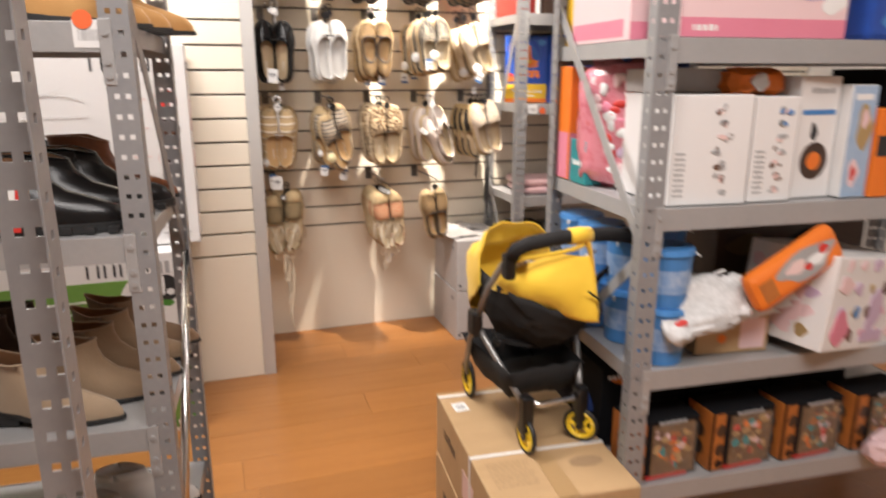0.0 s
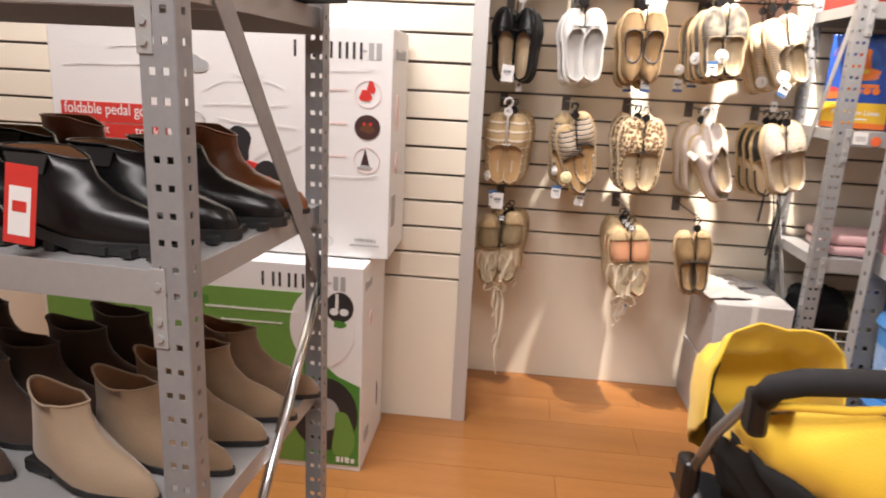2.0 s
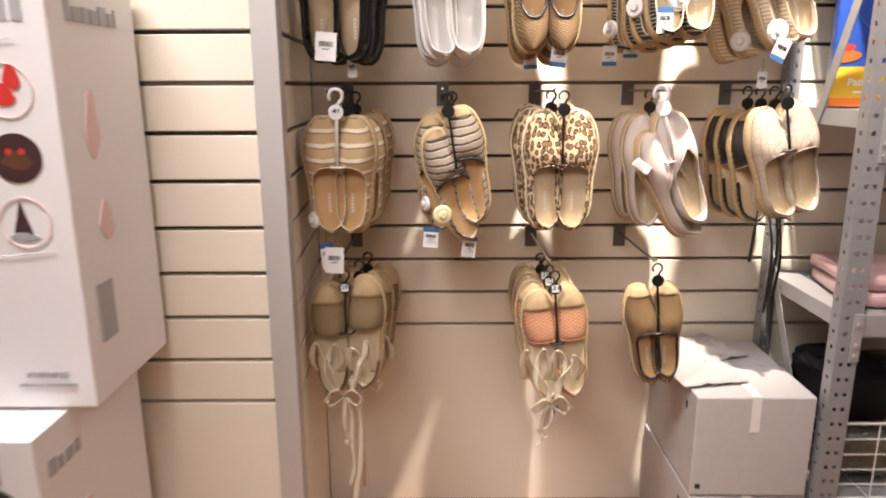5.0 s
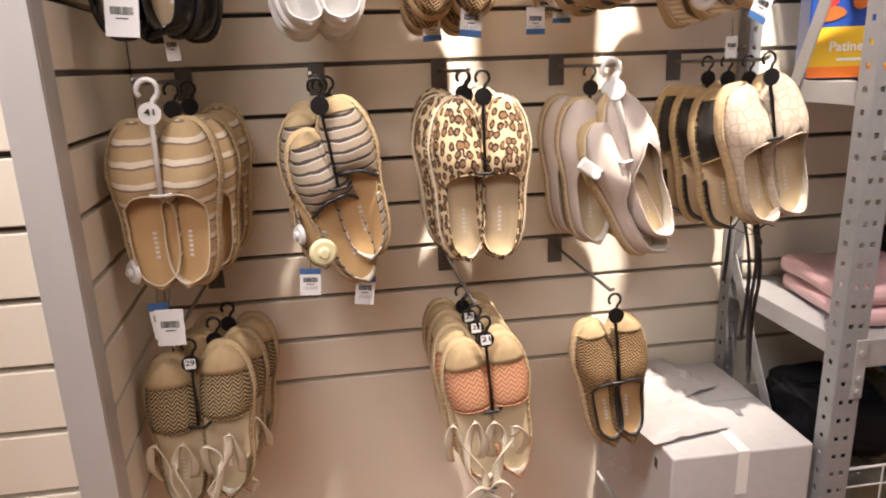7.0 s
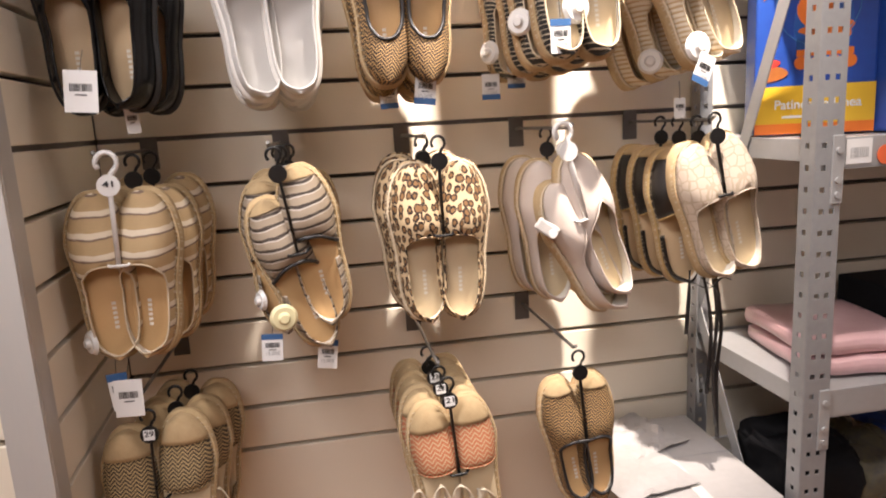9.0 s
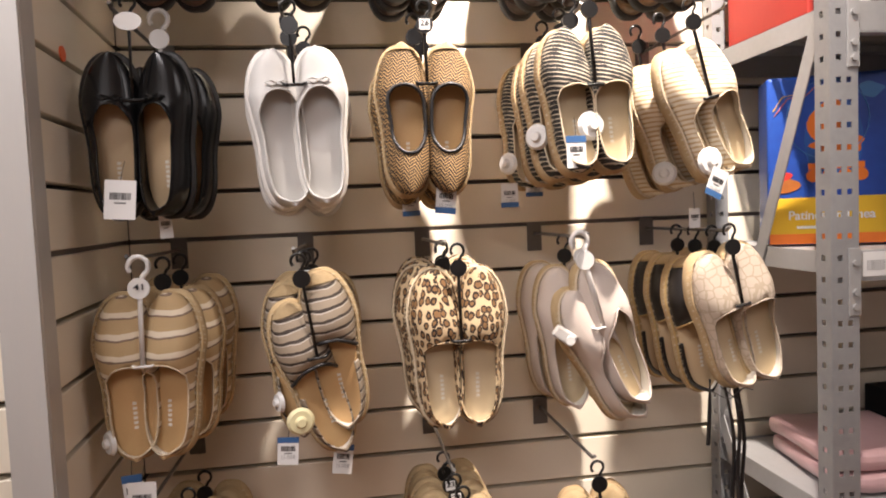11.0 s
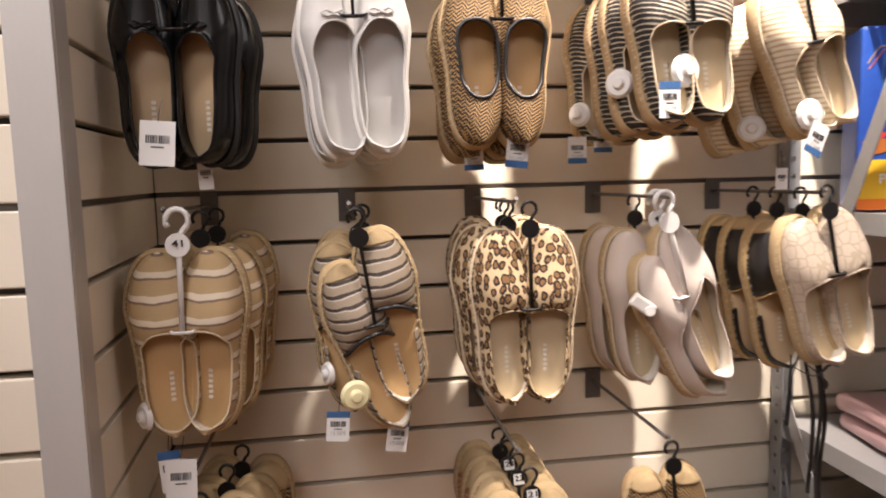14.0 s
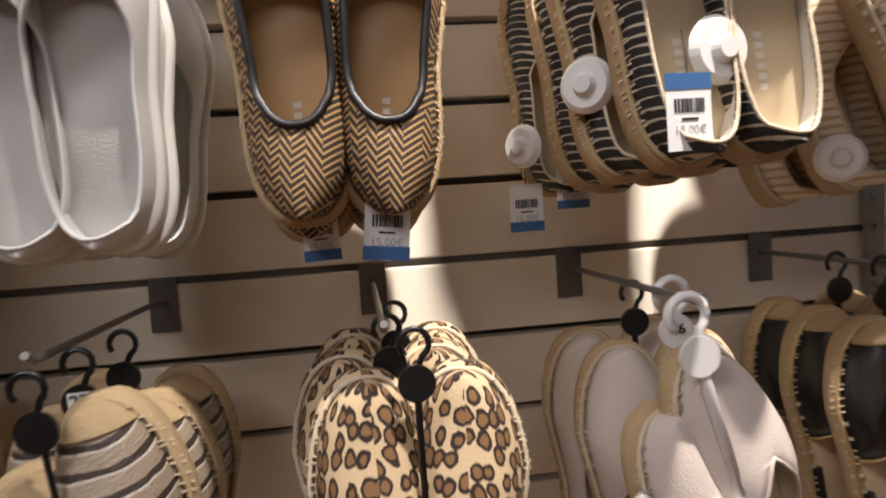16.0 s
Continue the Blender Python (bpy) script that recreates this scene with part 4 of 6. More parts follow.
ribbon("ribbon_ties", ties(1.303, 7.925, 0.625, (0.36, 0.25, 0.12), 3), RIBBON, "cream cotton ribbon ties tangled below the olive espadrilles")
ribbon("ribbon_ties", ties(1.785, 7.9, 0.615, (0.39, 0.37), 8, 0.035), RIBBON, "cream cotton ribbon ties knotted below the salmon espadrilles")
ribbon("ribbon_ties", ties(1.34, 8.0, 0.625, (0.2,), 13), RIBBON, "cream cotton ribbon ties hanging against the wall")
ribbon("ribbon_ties", [[(2.31, 7.99, 0.9), (2.318, 7.985, 0.82), (2.312, 7.985, 0.72), (2.32, 7.985, 0.6)], [(2.322, 8.0, 0.9), (2.33, 7.99, 0.8), (2.324, 7.992, 0.7), (2.328, 7.992, 0.57)], [(2.27, 8.0, 0.91), (2.262, 7.99, 0.85), (2.258, 7.99, 0.79)],
                       [(2.25, 7.97, 0.9), (2.28, 7.955, 0.885), (2.31, 7.96, 0.9), (2.335, 7.97, 0.893)], [(2.27, 7.965, 0.905), (2.295, 7.95, 0.88), (2.3, 7.955, 0.862)], [(2.3, 8.01, 0.91), (2.315, 8.0, 0.8), (2.309, 8.0, 0.66)]], BLACKRIBBON, "black satin ribbon ties hanging from the sandals", 0.0036)
price_tag(pose(1.301, 7.9, 1.336, -6, 4, 6), 0.043, 0.058, None, words=None)
price_tag(pose(1.341, 7.973, 1.286, 0, -3, 0), 0.02, 0.04, None, words=None)
price_tag(pose(1.99, 7.88, 1.38, 0, -1, 8))
price_tag(pose(1.934, 8.1, 1.318, 0, 0, 5), 0.034, 0.046, LABELBLUE, True)
price_tag(pose(1.988, 8.12, 1.331, 0, 0, 5), 0.034, 0.04, LABELBLUE, True)
price_tag(pose(1.794, 7.96, 1.316, 0, 6, 0), flip=True)
price_tag(pose(1.738, 8.03, 1.308, 0, -2, 0), 0.03, 0.044, flip=True)
price_tag(pose(2.262, 7.925, 1.322, 0, 24, 10), flip=True)
price_tag(pose(1.513, 7.973, 0.908, 0, 4, 0), 0.034, 0.046)
price_tag(pose(1.604, 7.973, 0.888, 0, 8, 0), 0.032, 0.05)
price_tag(pose(1.296, 7.918, 0.876, 0, 2, 0), 0.042, 0.06, None, words=None)
price_tag(pose(1.275, 7.938, 0.881, 0, -4, 0), 0.03, 0.06)
price_tag(pose(1.802, 7.95, 0.471, 0, 3, 0), 0.032, 0.04)
price_tag(pose(2.263, 8.02, 1.256, 0, 0, 0), 0.022, 0.036, None, words=None)
CREAMTAG = material("cream_plastic", (0.74, 0.68, 0.42), (0.66, 0.6, 0.36), 20, 0.35, 0, 0.02)
security_tag(pose(1.539, 7.92, 0.949, 0, 0, 12), 0.022, CREAMTAG, "round cream plastic security tag pinned to a shoe")
security_tag(pose(1.251, 7.933, 0.936, 0, 0, -50), 0.02)
security_tag(pose(2.022, 7.897, 1.398, 0, 0, 10), 0.024)
security_tag(pose(1.953, 7.966, 1.389, 0, 0, -40), 0.022)
security_tag(pose(1.925, 8.064, 1.352, 0, 0, -50), 0.02)
security_tag(pose(2.247, 7.934, 1.337, 0, 0, 5), 0.024)
security_tag(pose(2.206, 8.02, 1.322, 0, 0, -30), 0.022)
security_tag(pose(1.501, 7.998, 0.961, 0, 0, -60), 0.018)
clip = thing("security_tag", pose(1.982, 7.944, 1.052, 0, 36, -16), "rectangular pale grey plastic security tag on a canvas shoe", "security tag", "security tags on the shoes")
PALEPLASTIC = material("pale_grey_plastic", (0.5, 0.48, 0.46), (0.44, 0.42, 0.4), 20, 0.35, 0, 0.02)
part("shell", block((-0.02, -0.01, -0.011), (0.02, 0.004, 0.011), 0.004), PALEPLASTIC, clip)
part("pin_cap", disc(bmesh.new(), pose(0.012, -0.0135, 0, 90, 0, 0), 0.0075, 0.004, 16), WHITEPLASTIC, clip)


# ---- boxed goods ----
def carton(name, size, m, mat, label, category, group="", bevel=0.003, art=(), flaps=False):
    """A box standing on its base, front towards -y. art: flat printed shapes as (face, kind, u, v, width, height, material)."""
    w, d, h = size
    box = thing(name, m, label, category, group)
    bm = block((0, 0, 0), (w, d, h), bevel)
    part("body", bm, mat, box)
    faces = {"front": Matrix(), "left": pose(0, d, 0, 0, 0, -90), "right": pose(w, 0, 0, 0, 0, 90), "top": pose(0, 0, h, -90, 0, 0)}
    for k, (face, kind, u, v, a, b, mm) in enumerate(art):
        bm = bmesh.new()
        lift = 0.0007 + 0.00005 * k
        if kind == "rect":
            out = [(u, v), (u + a, v), (u + a, v + b), (u, v + b)]
        elif kind == "disc":
            out = [(u + a * math.cos(t), v + b * math.sin(t)) for t in np.linspace(0, 2 * math.pi, 29)[:-1]]
        elif kind == "tri":
            out = [(u, v), (u + a, v), (u + a * 0.5, v + b)]
        elif kind == "slope":
            out = [(u, v), (u + a, v), (u + a, v + b * 0.65), (u + a * 0.6, v + b * 0.72), (u + a * 0.25, v + b * 0.85), (u, v + b)]
        elif kind == "blob":
            out = [(u + a * math.cos(t) * (1 + 0.22 * math.sin(3 * t + u * 40)), v + b * math.sin(t) * (1 + 0.18 * math.cos(2 * t + v * 50))) for t in np.linspace(0, 2 * math.pi, 25)[:-1]]
        if kind in ("rect", "disc", "tri", "slope", "blob"):
            plate(bm, out, lift)
        elif kind == "ring":
            tube(bm, [(u + a * math.cos(t), -lift, v + b * math.sin(t)) for t in np.linspace(0, 2 * math.pi, 25)[:-1]], 0.0009, 6, True)
        elif kind == "line":
            tube(bm, [(u, -lift, v), (u + a * 0.3, -lift, v + b * 0.55), (u + a * 0.7, -lift, v + b * 0.6), (u + a, -lift, v + b)], 0.0007, 4)
        elif kind == "bars":
            x = u
            rng = random.Random(int(u * 1000 + v * 77))
            while x < u + a:
                t = b * rng.uniform(0.35, 0.8)
                brick(bm, (x, -lift, v), (min(x + t, u + a + 0.001), 0, v + b * rng.choice((0.75, 1, 0.8))))
                x += t + b * 0.25
        part({"bars": "print_line", "line": "print_line"}.get(kind, "print"), bm, mm, box, at=faces[face])
    if flaps:
        bm = bmesh.new()
        brick(bm, (w * 0.46, -0.0012, h - 0.09), (w * 0.54, -0.0002, h + 0.0012))
        brick(bm, (w * 0.46, -0.001, h + 0.0002), (w * 0.54, d, h + 0.0014))
        part("parcel_tape", bm, TAPE, box, "strip of clear parcel tape")
        part("flap_seam", block((0.002, d * 0.498, h + 0.0001), (w - 0.002, d * 0.502, h + 0.0008)), GREYINK, box)
    return box


def word_bars(u, v, height, widths, mat):
    """A brand's lettering as plain upright bars."""
    out = []
    for a in widths:
        for x in ((0, a - 0.008) if a > 0.02 else (0,)):
            out.append(("front", "rect", u + x, v, 0.008, height, mat))
        u += a + height * 0.28
    return out


DARKPRINT = material("dark_maroon_print", (0.06, 0.025, 0.025), (0.035, 0.018, 0.018), 20, 0.45, 0, 0)
FAINTINK = material("faint_grey_ink", (0.6, 0.59, 0.58), (0.54, 0.53, 0.52), 20, 0.5, 0, 0)
up = carton("toy_box", (1.094, 0.29, 0.708), pose(-0.13, 7.476, 0.708), PRINTWHITE, "large white toy carton with a red banner and black line drawings", "box", "go-kart boxes", art=[
    *word_bars(0.79, 0.615, 0.048, (0.045, 0.04, 0.034, 0.03, 0.008), INK), ("front", "rect", 1.0, 0.636, 0.014, 0.006, GREYINK), ("front", "rect", 1.02, 0.615, 0.016, 0.048, GREYINK), ("front", "rect", 1.043, 0.615, 0.016, 0.048, GREYINK),
    ("front", "ring", 1.02, 0.515, 0.04, 0.04, PALEINK), ("front", "blob", 1.012, 0.51, 0.018, 0.02, REDINK), ("front", "blob", 1.03, 0.535, 0.012, 0.018, REDINK), ("front", "disc", 1.02, 0.415, 0.04, 0.038, DARKPRINT), ("front", "blob", 1.02, 0.412, 0.022, 0.014, BROWNLEATHER), ("front", "disc", 1.01, 0.425, 0.005, 0.005, REDINK), ("front", "disc", 1.03, 0.425, 0.005, 0.005, REDINK),
    ("front", "ring", 1.02, 0.315, 0.04, 0.04, PALEINK), ("front", "tri", 1.0, 0.295, 0.03, 0.055, DARKPRINT), ("front", "blob", 1.015, 0.293, 0.022, 0.006, GREYINK),
    ("front", "bars", 0.9, 0.52, 0.055, 0.006, PALEINK), ("front", "bars", 0.9, 0.42, 0.055, 0.006, PALEINK), ("front", "bars", 0.9, 0.32, 0.055, 0.006, PALEINK),
    ("front", "rect", 0.03, 0.385, 0.375, 0.062, REDINK), ("front", "rect", 0.03, 0.337, 0.35, 0.044, REDINK),
    *[("front", "disc", 0.405 + 0.022 * n, 0.622 - 0.012 * n, 0.03, 0.02, GREYINK) for n in range(5)], ("front", "disc", 0.43, 0.578, 0.018, 0.05, GREYINK),
    ("front", "line", 0.2, 0.62, 0.18, 0.01, FAINTINK), ("front", "line", 0.05, 0.56, 0.25, 0.012, FAINTINK), ("front", "line", 0.5, 0.5, 0.2, 0.06, FAINTINK), ("front", "line", 0.55, 0.42, 0.25, -0.02, FAINTINK), ("front", "line", 0.6, 0.56, 0.16, -0.04, FAINTINK),
    ("front", "line", 0.84, 0.57, 0.2, 0.02, FAINTINK), ("front", "line", 0.84, 0.25, 0.22, 0.02, FAINTINK), ("front", "line", 0.66, 0.3, 0.15, 0.05, FAINTINK), ("front", "line", 0.5, 0.46, 0.27, 0.01, FAINTINK),
    ("front", "ring", 0.46, 0.405, 0.045, 0.03, INK), ("front", "blob", 0.6, 0.33, 0.055, 0.06, INK), ("front", "blob", 0.6, 0.25, 0.08, 0.05, REDINK), ("front", "blob", 0.5, 0.22, 0.07, 0.035, REDINK), ("front", "disc", 0.7, 0.22, 0.05, 0.075, INK), ("front", "disc", 0.705, 0.22, 0.018, 0.026, REDINK), ("front", "disc", 0.42, 0.17, 0.055, 0.06, INK),
    ("front", "bars", 0.97, 0.04, 0.095, 0.005, GREYINK), ("front", "ring", 0.9, 0.05, 0.016, 0.016, GREYINK), ("front", "bars", 0.83, 0.05, 0.035, 0.012, GREYINK),
    ("right", "blob", 0.09, 0.46, 0.02, 0.05, PALEINK), ("right", "bars", 0.05, 0.62, 0.16, 0.03, GREYINK), ("right", "blob", 0.1, 0.3, 0.02, 0.03, PALEINK), ("right", "bars", 0.04, 0.1, 0.05, 0.1, GREYINK), ("top", "rect", 0.02, 0.14, 1.05, 0.012, TAPE)])
writing("banner_text", "foldable pedal go-kart", 0.05, PAPER, up, pose(0.04, -0.0025, 0.4) @ UPRIGHT, width=0.35)
writing("banner_text", "go all-out        track!", 0.036, PAPER, up, pose(0.04, -0.0025, 0.345) @ UPRIGHT, width=0.32)
writing("warning_text", "WARNING:", 0.014, INK, up, pose(0.985, -0.0025, 0.052) @ UPRIGHT)
low = carton("toy_box", (1.06, 0.36, 0.702), pose(-0.15, 7.376, 0), PRINTWHITE, "large white toy carton with a green picture of a go-kart", "box", "go-kart boxes", art=[
    *word_bars(0.735, 0.625, 0.046, (0.042, 0.038, 0.032, 0.028, 0.008), INK), ("front", "rect", 0.945, 0.645, 0.014, 0.006, GREYINK), ("front", "rect", 0.965, 0.625, 0.015, 0.046, GREYINK), ("front", "rect", 0.988, 0.625, 0.015, 0.046, GREYINK),
    ("front", "rect", 0.01, 0.33, 0.86, 0.28, PRINTGREEN), ("front", "slope", 0.87, 0.02, 0.185, 0.44, PRINTDGREEN), ("front", "rect", 0.01, 0.02, 0.86, 0.31, PRINTGREEN), ("front", "disc", 0.93, 0.5, 0.105, 0.135, PRINTWHITE), ("front", "rect", 0.2, 0.55, 0.36, 0.028, PRINTDGREEN),
    ("front", "disc", 0.985, 0.57, 0.045, 0.05, INK), ("front", "rect", 0.972, 0.565, 0.01, 0.05, PAPER), ("front", "disc", 0.968, 0.556, 0.014, 0.012, PAPER), ("front", "disc", 1.0, 0.556, 0.014, 0.012, PAPER), ("front", "blob", 0.985, 0.515, 0.02, 0.014, PRINTDGREEN),
    ("front", "disc", 0.94, 0.2, 0.11, 0.13, INK), ("front", "disc", 0.94, 0.2, 0.05, 0.06, GREYINK), ("front", "blob", 1.0, 0.13, 0.035, 0.1, PRINTGREEN), ("front", "blob", 0.62, 0.44, 0.03, 0.05, INK), ("front", "line", 0.48, 0.36, 0.2, 0.14, INK), ("front", "blob", 0.5, 0.38, 0.05, 0.03, PRINTDGREEN), ("front", "blob", 0.7, 0.24, 0.2, 0.05, INK),
    ("front", "bars", 0.6, 0.5, 0.2, 0.006, PAPER), ("front", "bars", 0.55, 0.54, 0.3, 0.008, PAPER), ("front", "bars", 0.98, 0.03, 0.06, 0.02, PAPER),
    ("right", "bars", 0.03, 0.62, 0.1, 0.03, GREYINK), ("right", "blob", 0.12, 0.5, 0.02, 0.03, PALEINK), ("right", "rect", 0.25, 0.12, 0.006, 0.09, INK), ("right", "bars", 0.05, 0.08, 0.06, 0.05, GREYINK)])

SCUFF = material("scuffed_card", (0.6, 0.575, 0.555), (0.5, 0.475, 0.455), 40, 0.7, 0, 0.3, 160, 1.4)
SHEET = material("grey_white_wrapping", (0.47, 0.45, 0.44), (0.38, 0.36, 0.35), 18, 0.35, 0, 0.3, 90, 1.0)
for z, lab in ((0.0, "plain white cardboard carton on the floor"), (0.262, "plain white cardboard carton with torn tape, stacked on another")):
    carton("cardboard_carton", (0.282 - 0.004 * (z > 0), 0.37, 0.258), pose(2.132, 7.892, z, 0, 0, -1 if z else 0), WHITECARD, lab, "box", "white cartons in the recess", 0.004, flaps=True, art=[
        ("front", "rect", 0.012, 0.02, 0.012, 0.012, INK), ("left", "rect", 0.3, 0.2, 0.012, 0.02, INK), *[("left", "line", 0.06 + 0.07 * n, 0.05 + 0.03 * n, 0.05, 0.03, SCUFF) for n in range(3)]])


def loose_sheet(at, w, d, seed, mat=SHEET, label="crumpled white paper sheet lying on a carton", height=0.02):
    rng = random.Random(seed)
    bm = bmesh.new()
    n = 9
    g = [[bm.verts.new((w * i / n, d * j / n, 0.004 + height * noise.noise((i * 0.45 + seed, j * 0.5, 1)) ** 2 * 3 + height * 0.15 * rng.random())) for j in range(n + 1)] for i in range(n + 1)]
    for i in range(n):
        for j in range(n):
            bm.faces.new((g[i][j], g[i + 1][j], g[i + 1][j + 1], g[i][j + 1]))
    ob = thing("paper_sheet", at, label, "paper")
    p = part("sheet", bm, mat, ob)
    p.modifiers.new("thickness", "SOLIDIFY").thickness = 0.0012
    return ob


loose_sheet(pose(2.115, 7.93, 0.525, 0, 0, 10), 0.17, 0.2, 4, height=0.006)
loose_sheet(pose(2.2, 8.07, 0.524, 0, 0, 20), 0.16, 0.16, 9, SHEET, "sheet of clear plastic film lying on a carton", 0.01)


# ---- boots ----
SUEDE_TAN = material("camel_suede", (0.5, 0.27, 0.09), (0.4, 0.2, 0.06), 18, 0.85, 0, 0.25, 300, 0.8, sheen=0.25)
SUEDE_CREAM = material("cream_suede", (0.36, 0.265, 0.175), (0.27, 0.195, 0.125), 18, 0.9, 0, 0.25, 300, 0.7, sheen=0.25)
SUEDE_TAUPE = material("taupe_suede", (0.23, 0.145, 0.085), (0.15, 0.092, 0.053), 18, 0.9, 0, 0.25, 300, 0.8, sheen=0.25)
SUEDE_LIGHT = material("light_taupe_suede", (0.3, 0.205, 0.125), (0.21, 0.14, 0.082), 18, 0.9, 0, 0.25, 300, 0.8, sheen=0.25)
SUEDE_BROWN = material("dark_brown_suede", (0.065, 0.037, 0.024), (0.04, 0.022, 0.015), 18, 0.9, 0, 0.25, 300, 0.8, sheen=0.2)
BOXCALF = material("black_polished_leather", (0.006, 0.0055, 0.006), (0.011, 0.01, 0.01), 6, 0.24, 0, 0.06, 80, 0.6)
BOXCALF.node_tree.nodes["Principled BSDF"].inputs["Specular IOR Level"].default_value = 0.35
COGNAC = material("cognac_leather", (0.24, 0.075, 0.02), (0.13, 0.04, 0.012), 9, 0.32, 0, 0.1, 120, 0.9)
FELT = material("brown_boot_lining", (0.2, 0.09, 0.035), (0.14, 0.06, 0.025), 30, 0.9, 0, 0.2, 300)


class Boot:
    """An ankle boot: sole with heel block, one-piece upper with open shaft, lining and elastic gusset."""
    def __init__(self, label, upper, lining, L=0.275, W=0.088, shaft=0.13, heel=0.03, tip=0.55, chunky=False, gusset=None, vee=0.0, taper=0.4):
        self.label, self.parts = label, []
        n, thick = 28, 0.016 if chunky else 0.008
        lift = heel if heel > thick else thick

        def base(y):
            return thick + (lift - thick) * (1 if y < 0.3 * L else max(0.0, 1 - (y - 0.3 * L) / (0.3 * L)) ** 1.5)

        def outline(y0, y1, w, z, power, tilt):
            out = []
            for k in range(n):
                a = 2 * math.pi * k / n
                c, s = math.cos(a), math.sin(a)
                t = (1 + c) / 2
                y = y0 + (y1 - y0) * t
                wid = w * (0.8 + 0.2 * math.sin(math.pi * min(t * 1.1, 1))) * (1 - taper * (max(t - tip, 0) / (1 - tip)) ** 1.6)
                out.append(Vector((math.copysign(abs(s) ** power, s) * wid, y, z + tilt(y))))
            return out
        flat = lambda y: base(y)
        nil = lambda y: 0.0
        levels = [(0.0, L, W / 2, 0.0, 0.75, flat), (0.0, L * 0.995, W / 2 * 1.02, 0.012, 0.75, flat), (0.003, L * 0.95, W / 2, 0.03, 0.75, flat), (0.005, L * 0.8, W / 2 * 0.92, 0.047, 0.75, flat),
                  (0.006, L * 0.63, W / 2 * 0.84, 0.064, 0.8, flat), (0.006, L * 0.53, W / 2 * 0.76, 0.085, 0.85, flat), (0.005, L * 0.49, W / 2 * 0.72, 0.108, 0.9, flat), (0.002, L * 0.485, W / 2 * 0.74, shaft, 0.9, flat)]
        bm = bmesh.new()
        rings = []
        for y0, y1, w, z, p, f in levels:
            pts = outline(y0, y1, w, z, p, f)
            if z == shaft and vee:
                for q in pts:
                    q.z -= vee * abs(math.sin(math.pi * min(max((q.y - y0) / (y1 - y0), 0), 1)))
            rings.append([bm.verts.new(q) for q in pts])
        for a, b in zip(rings, rings[1:]):
            for k in range(n):
                bm.faces.new((a[k], a[(k + 1) % n], b[(k + 1) % n], b[k]))
        self.parts.append(("upper", finish("upper", bm, upper, True)))
        bm = bmesh.new()
        top = [bm.verts.new(Vector((v.x * 0.93, L * 0.24 + (v.y - L * 0.24) * 0.94, v.z + 0.0005))) for v in outline(0.002, L * 0.485, W / 2 * 0.74, shaft, 0.9, flat)]
        if vee:
            for q in top:
                q.co.z -= vee * abs(math.sin(math.pi * min(max(q.co.y / (L * 0.485), 0), 1)))
        deep = [bm.verts.new(v) for v in outline(0.01, L * 0.5, W / 2 * 0.6, shaft - 0.075, 0.9, flat)]
        for k in range(n):
            bm.faces.new((top[(k + 1) % n], top[k], deep[k], deep[(k + 1) % n]))
        bm.faces.new(deep)
        self.parts.append(("lining", finish("lining", bm, lining, True)))
        rim = outline(0.002, L * 0.485, W / 2 * 0.73, shaft + 0.0005, 0.9, flat)
        if vee:
            for q in rim:
                q.z -= vee * abs(math.sin(math.pi * min(max(q.y / (L * 0.485), 0), 1)))
        self.parts.append(("collar", finish("collar", tube(bmesh.new(), rim, 0.0022, 6, True), upper, True)))
        bm = bmesh.new()
        lo = [bm.verts.new(Vector((v.x, v.y, max(v.z - thick, 0.0) if v.y > 0.4 * L else v.z - thick))) for v in outline(-0.003, L + 0.004, W / 2 + (0.005 if chunky else 0.002), 0.0, 0.75, flat)]
        hi = [bm.verts.new(v) for v in outline(-0.003, L + 0.004, W / 2 + (0.005 if chunky else 0.002), 0.0015, 0.75, flat)]
        for k in range(n):
            bm.faces.new((lo[k], lo[(k + 1) % n], hi[(k + 1) % n], hi[k]))
        bm.faces.new(lo[::-1])
        bm.faces.new(hi)
        if chunky:
            for k in range(7):
                y = 0.02 + k * (L - 0.05) / 6
                for sx in (-1, 1):
                    brick(bm, (sx * (W / 2 - 0.004) - 0.009, y, 0.0), (sx * (W / 2 - 0.004) + 0.009, y + 0.018, thick * 0.8), 0.001)
        self.parts.append(("sole", finish("sole", bm, BLACKSOLE)))
        if lift > thick:
            self.parts.append(("heel", finish("heel", block((-W * 0.36, 0.002, 0), (W * 0.36, 0.24 * L, lift - thick + 0.002), 0.004), BLACKSOLE)))
        if gusset:
            for sx in (-1, 1):
                bm = bmesh.new()
                out = [(L * 0.16, 0.075), (L * 0.34, 0.075), (L * 0.37, shaft - 0.004 - vee * 0.9), (L * 0.13, shaft - 0.004 - vee * 0.9)]
                vs = [bm.verts.new((sx * (W / 2 * 0.77 + 0.0015 + 0.002 * (z < 0.09)), y, z + lift)) for y, z in out]
                bm.faces.new(vs)
                self.parts.append(("elastic_gusset", finish("elastic_gusset", bm, gusset)))

    def put(self, m, group):
        ob = thing("ankle_boot", m, self.label, "boot", group)
        for nm, me in self.parts:
            p = part(nm, me, None, ob)
            if nm in ("elastic_gusset",):
                p.modifiers.new("thickness", "SOLIDIFY").thickness = 0.002
        return ob


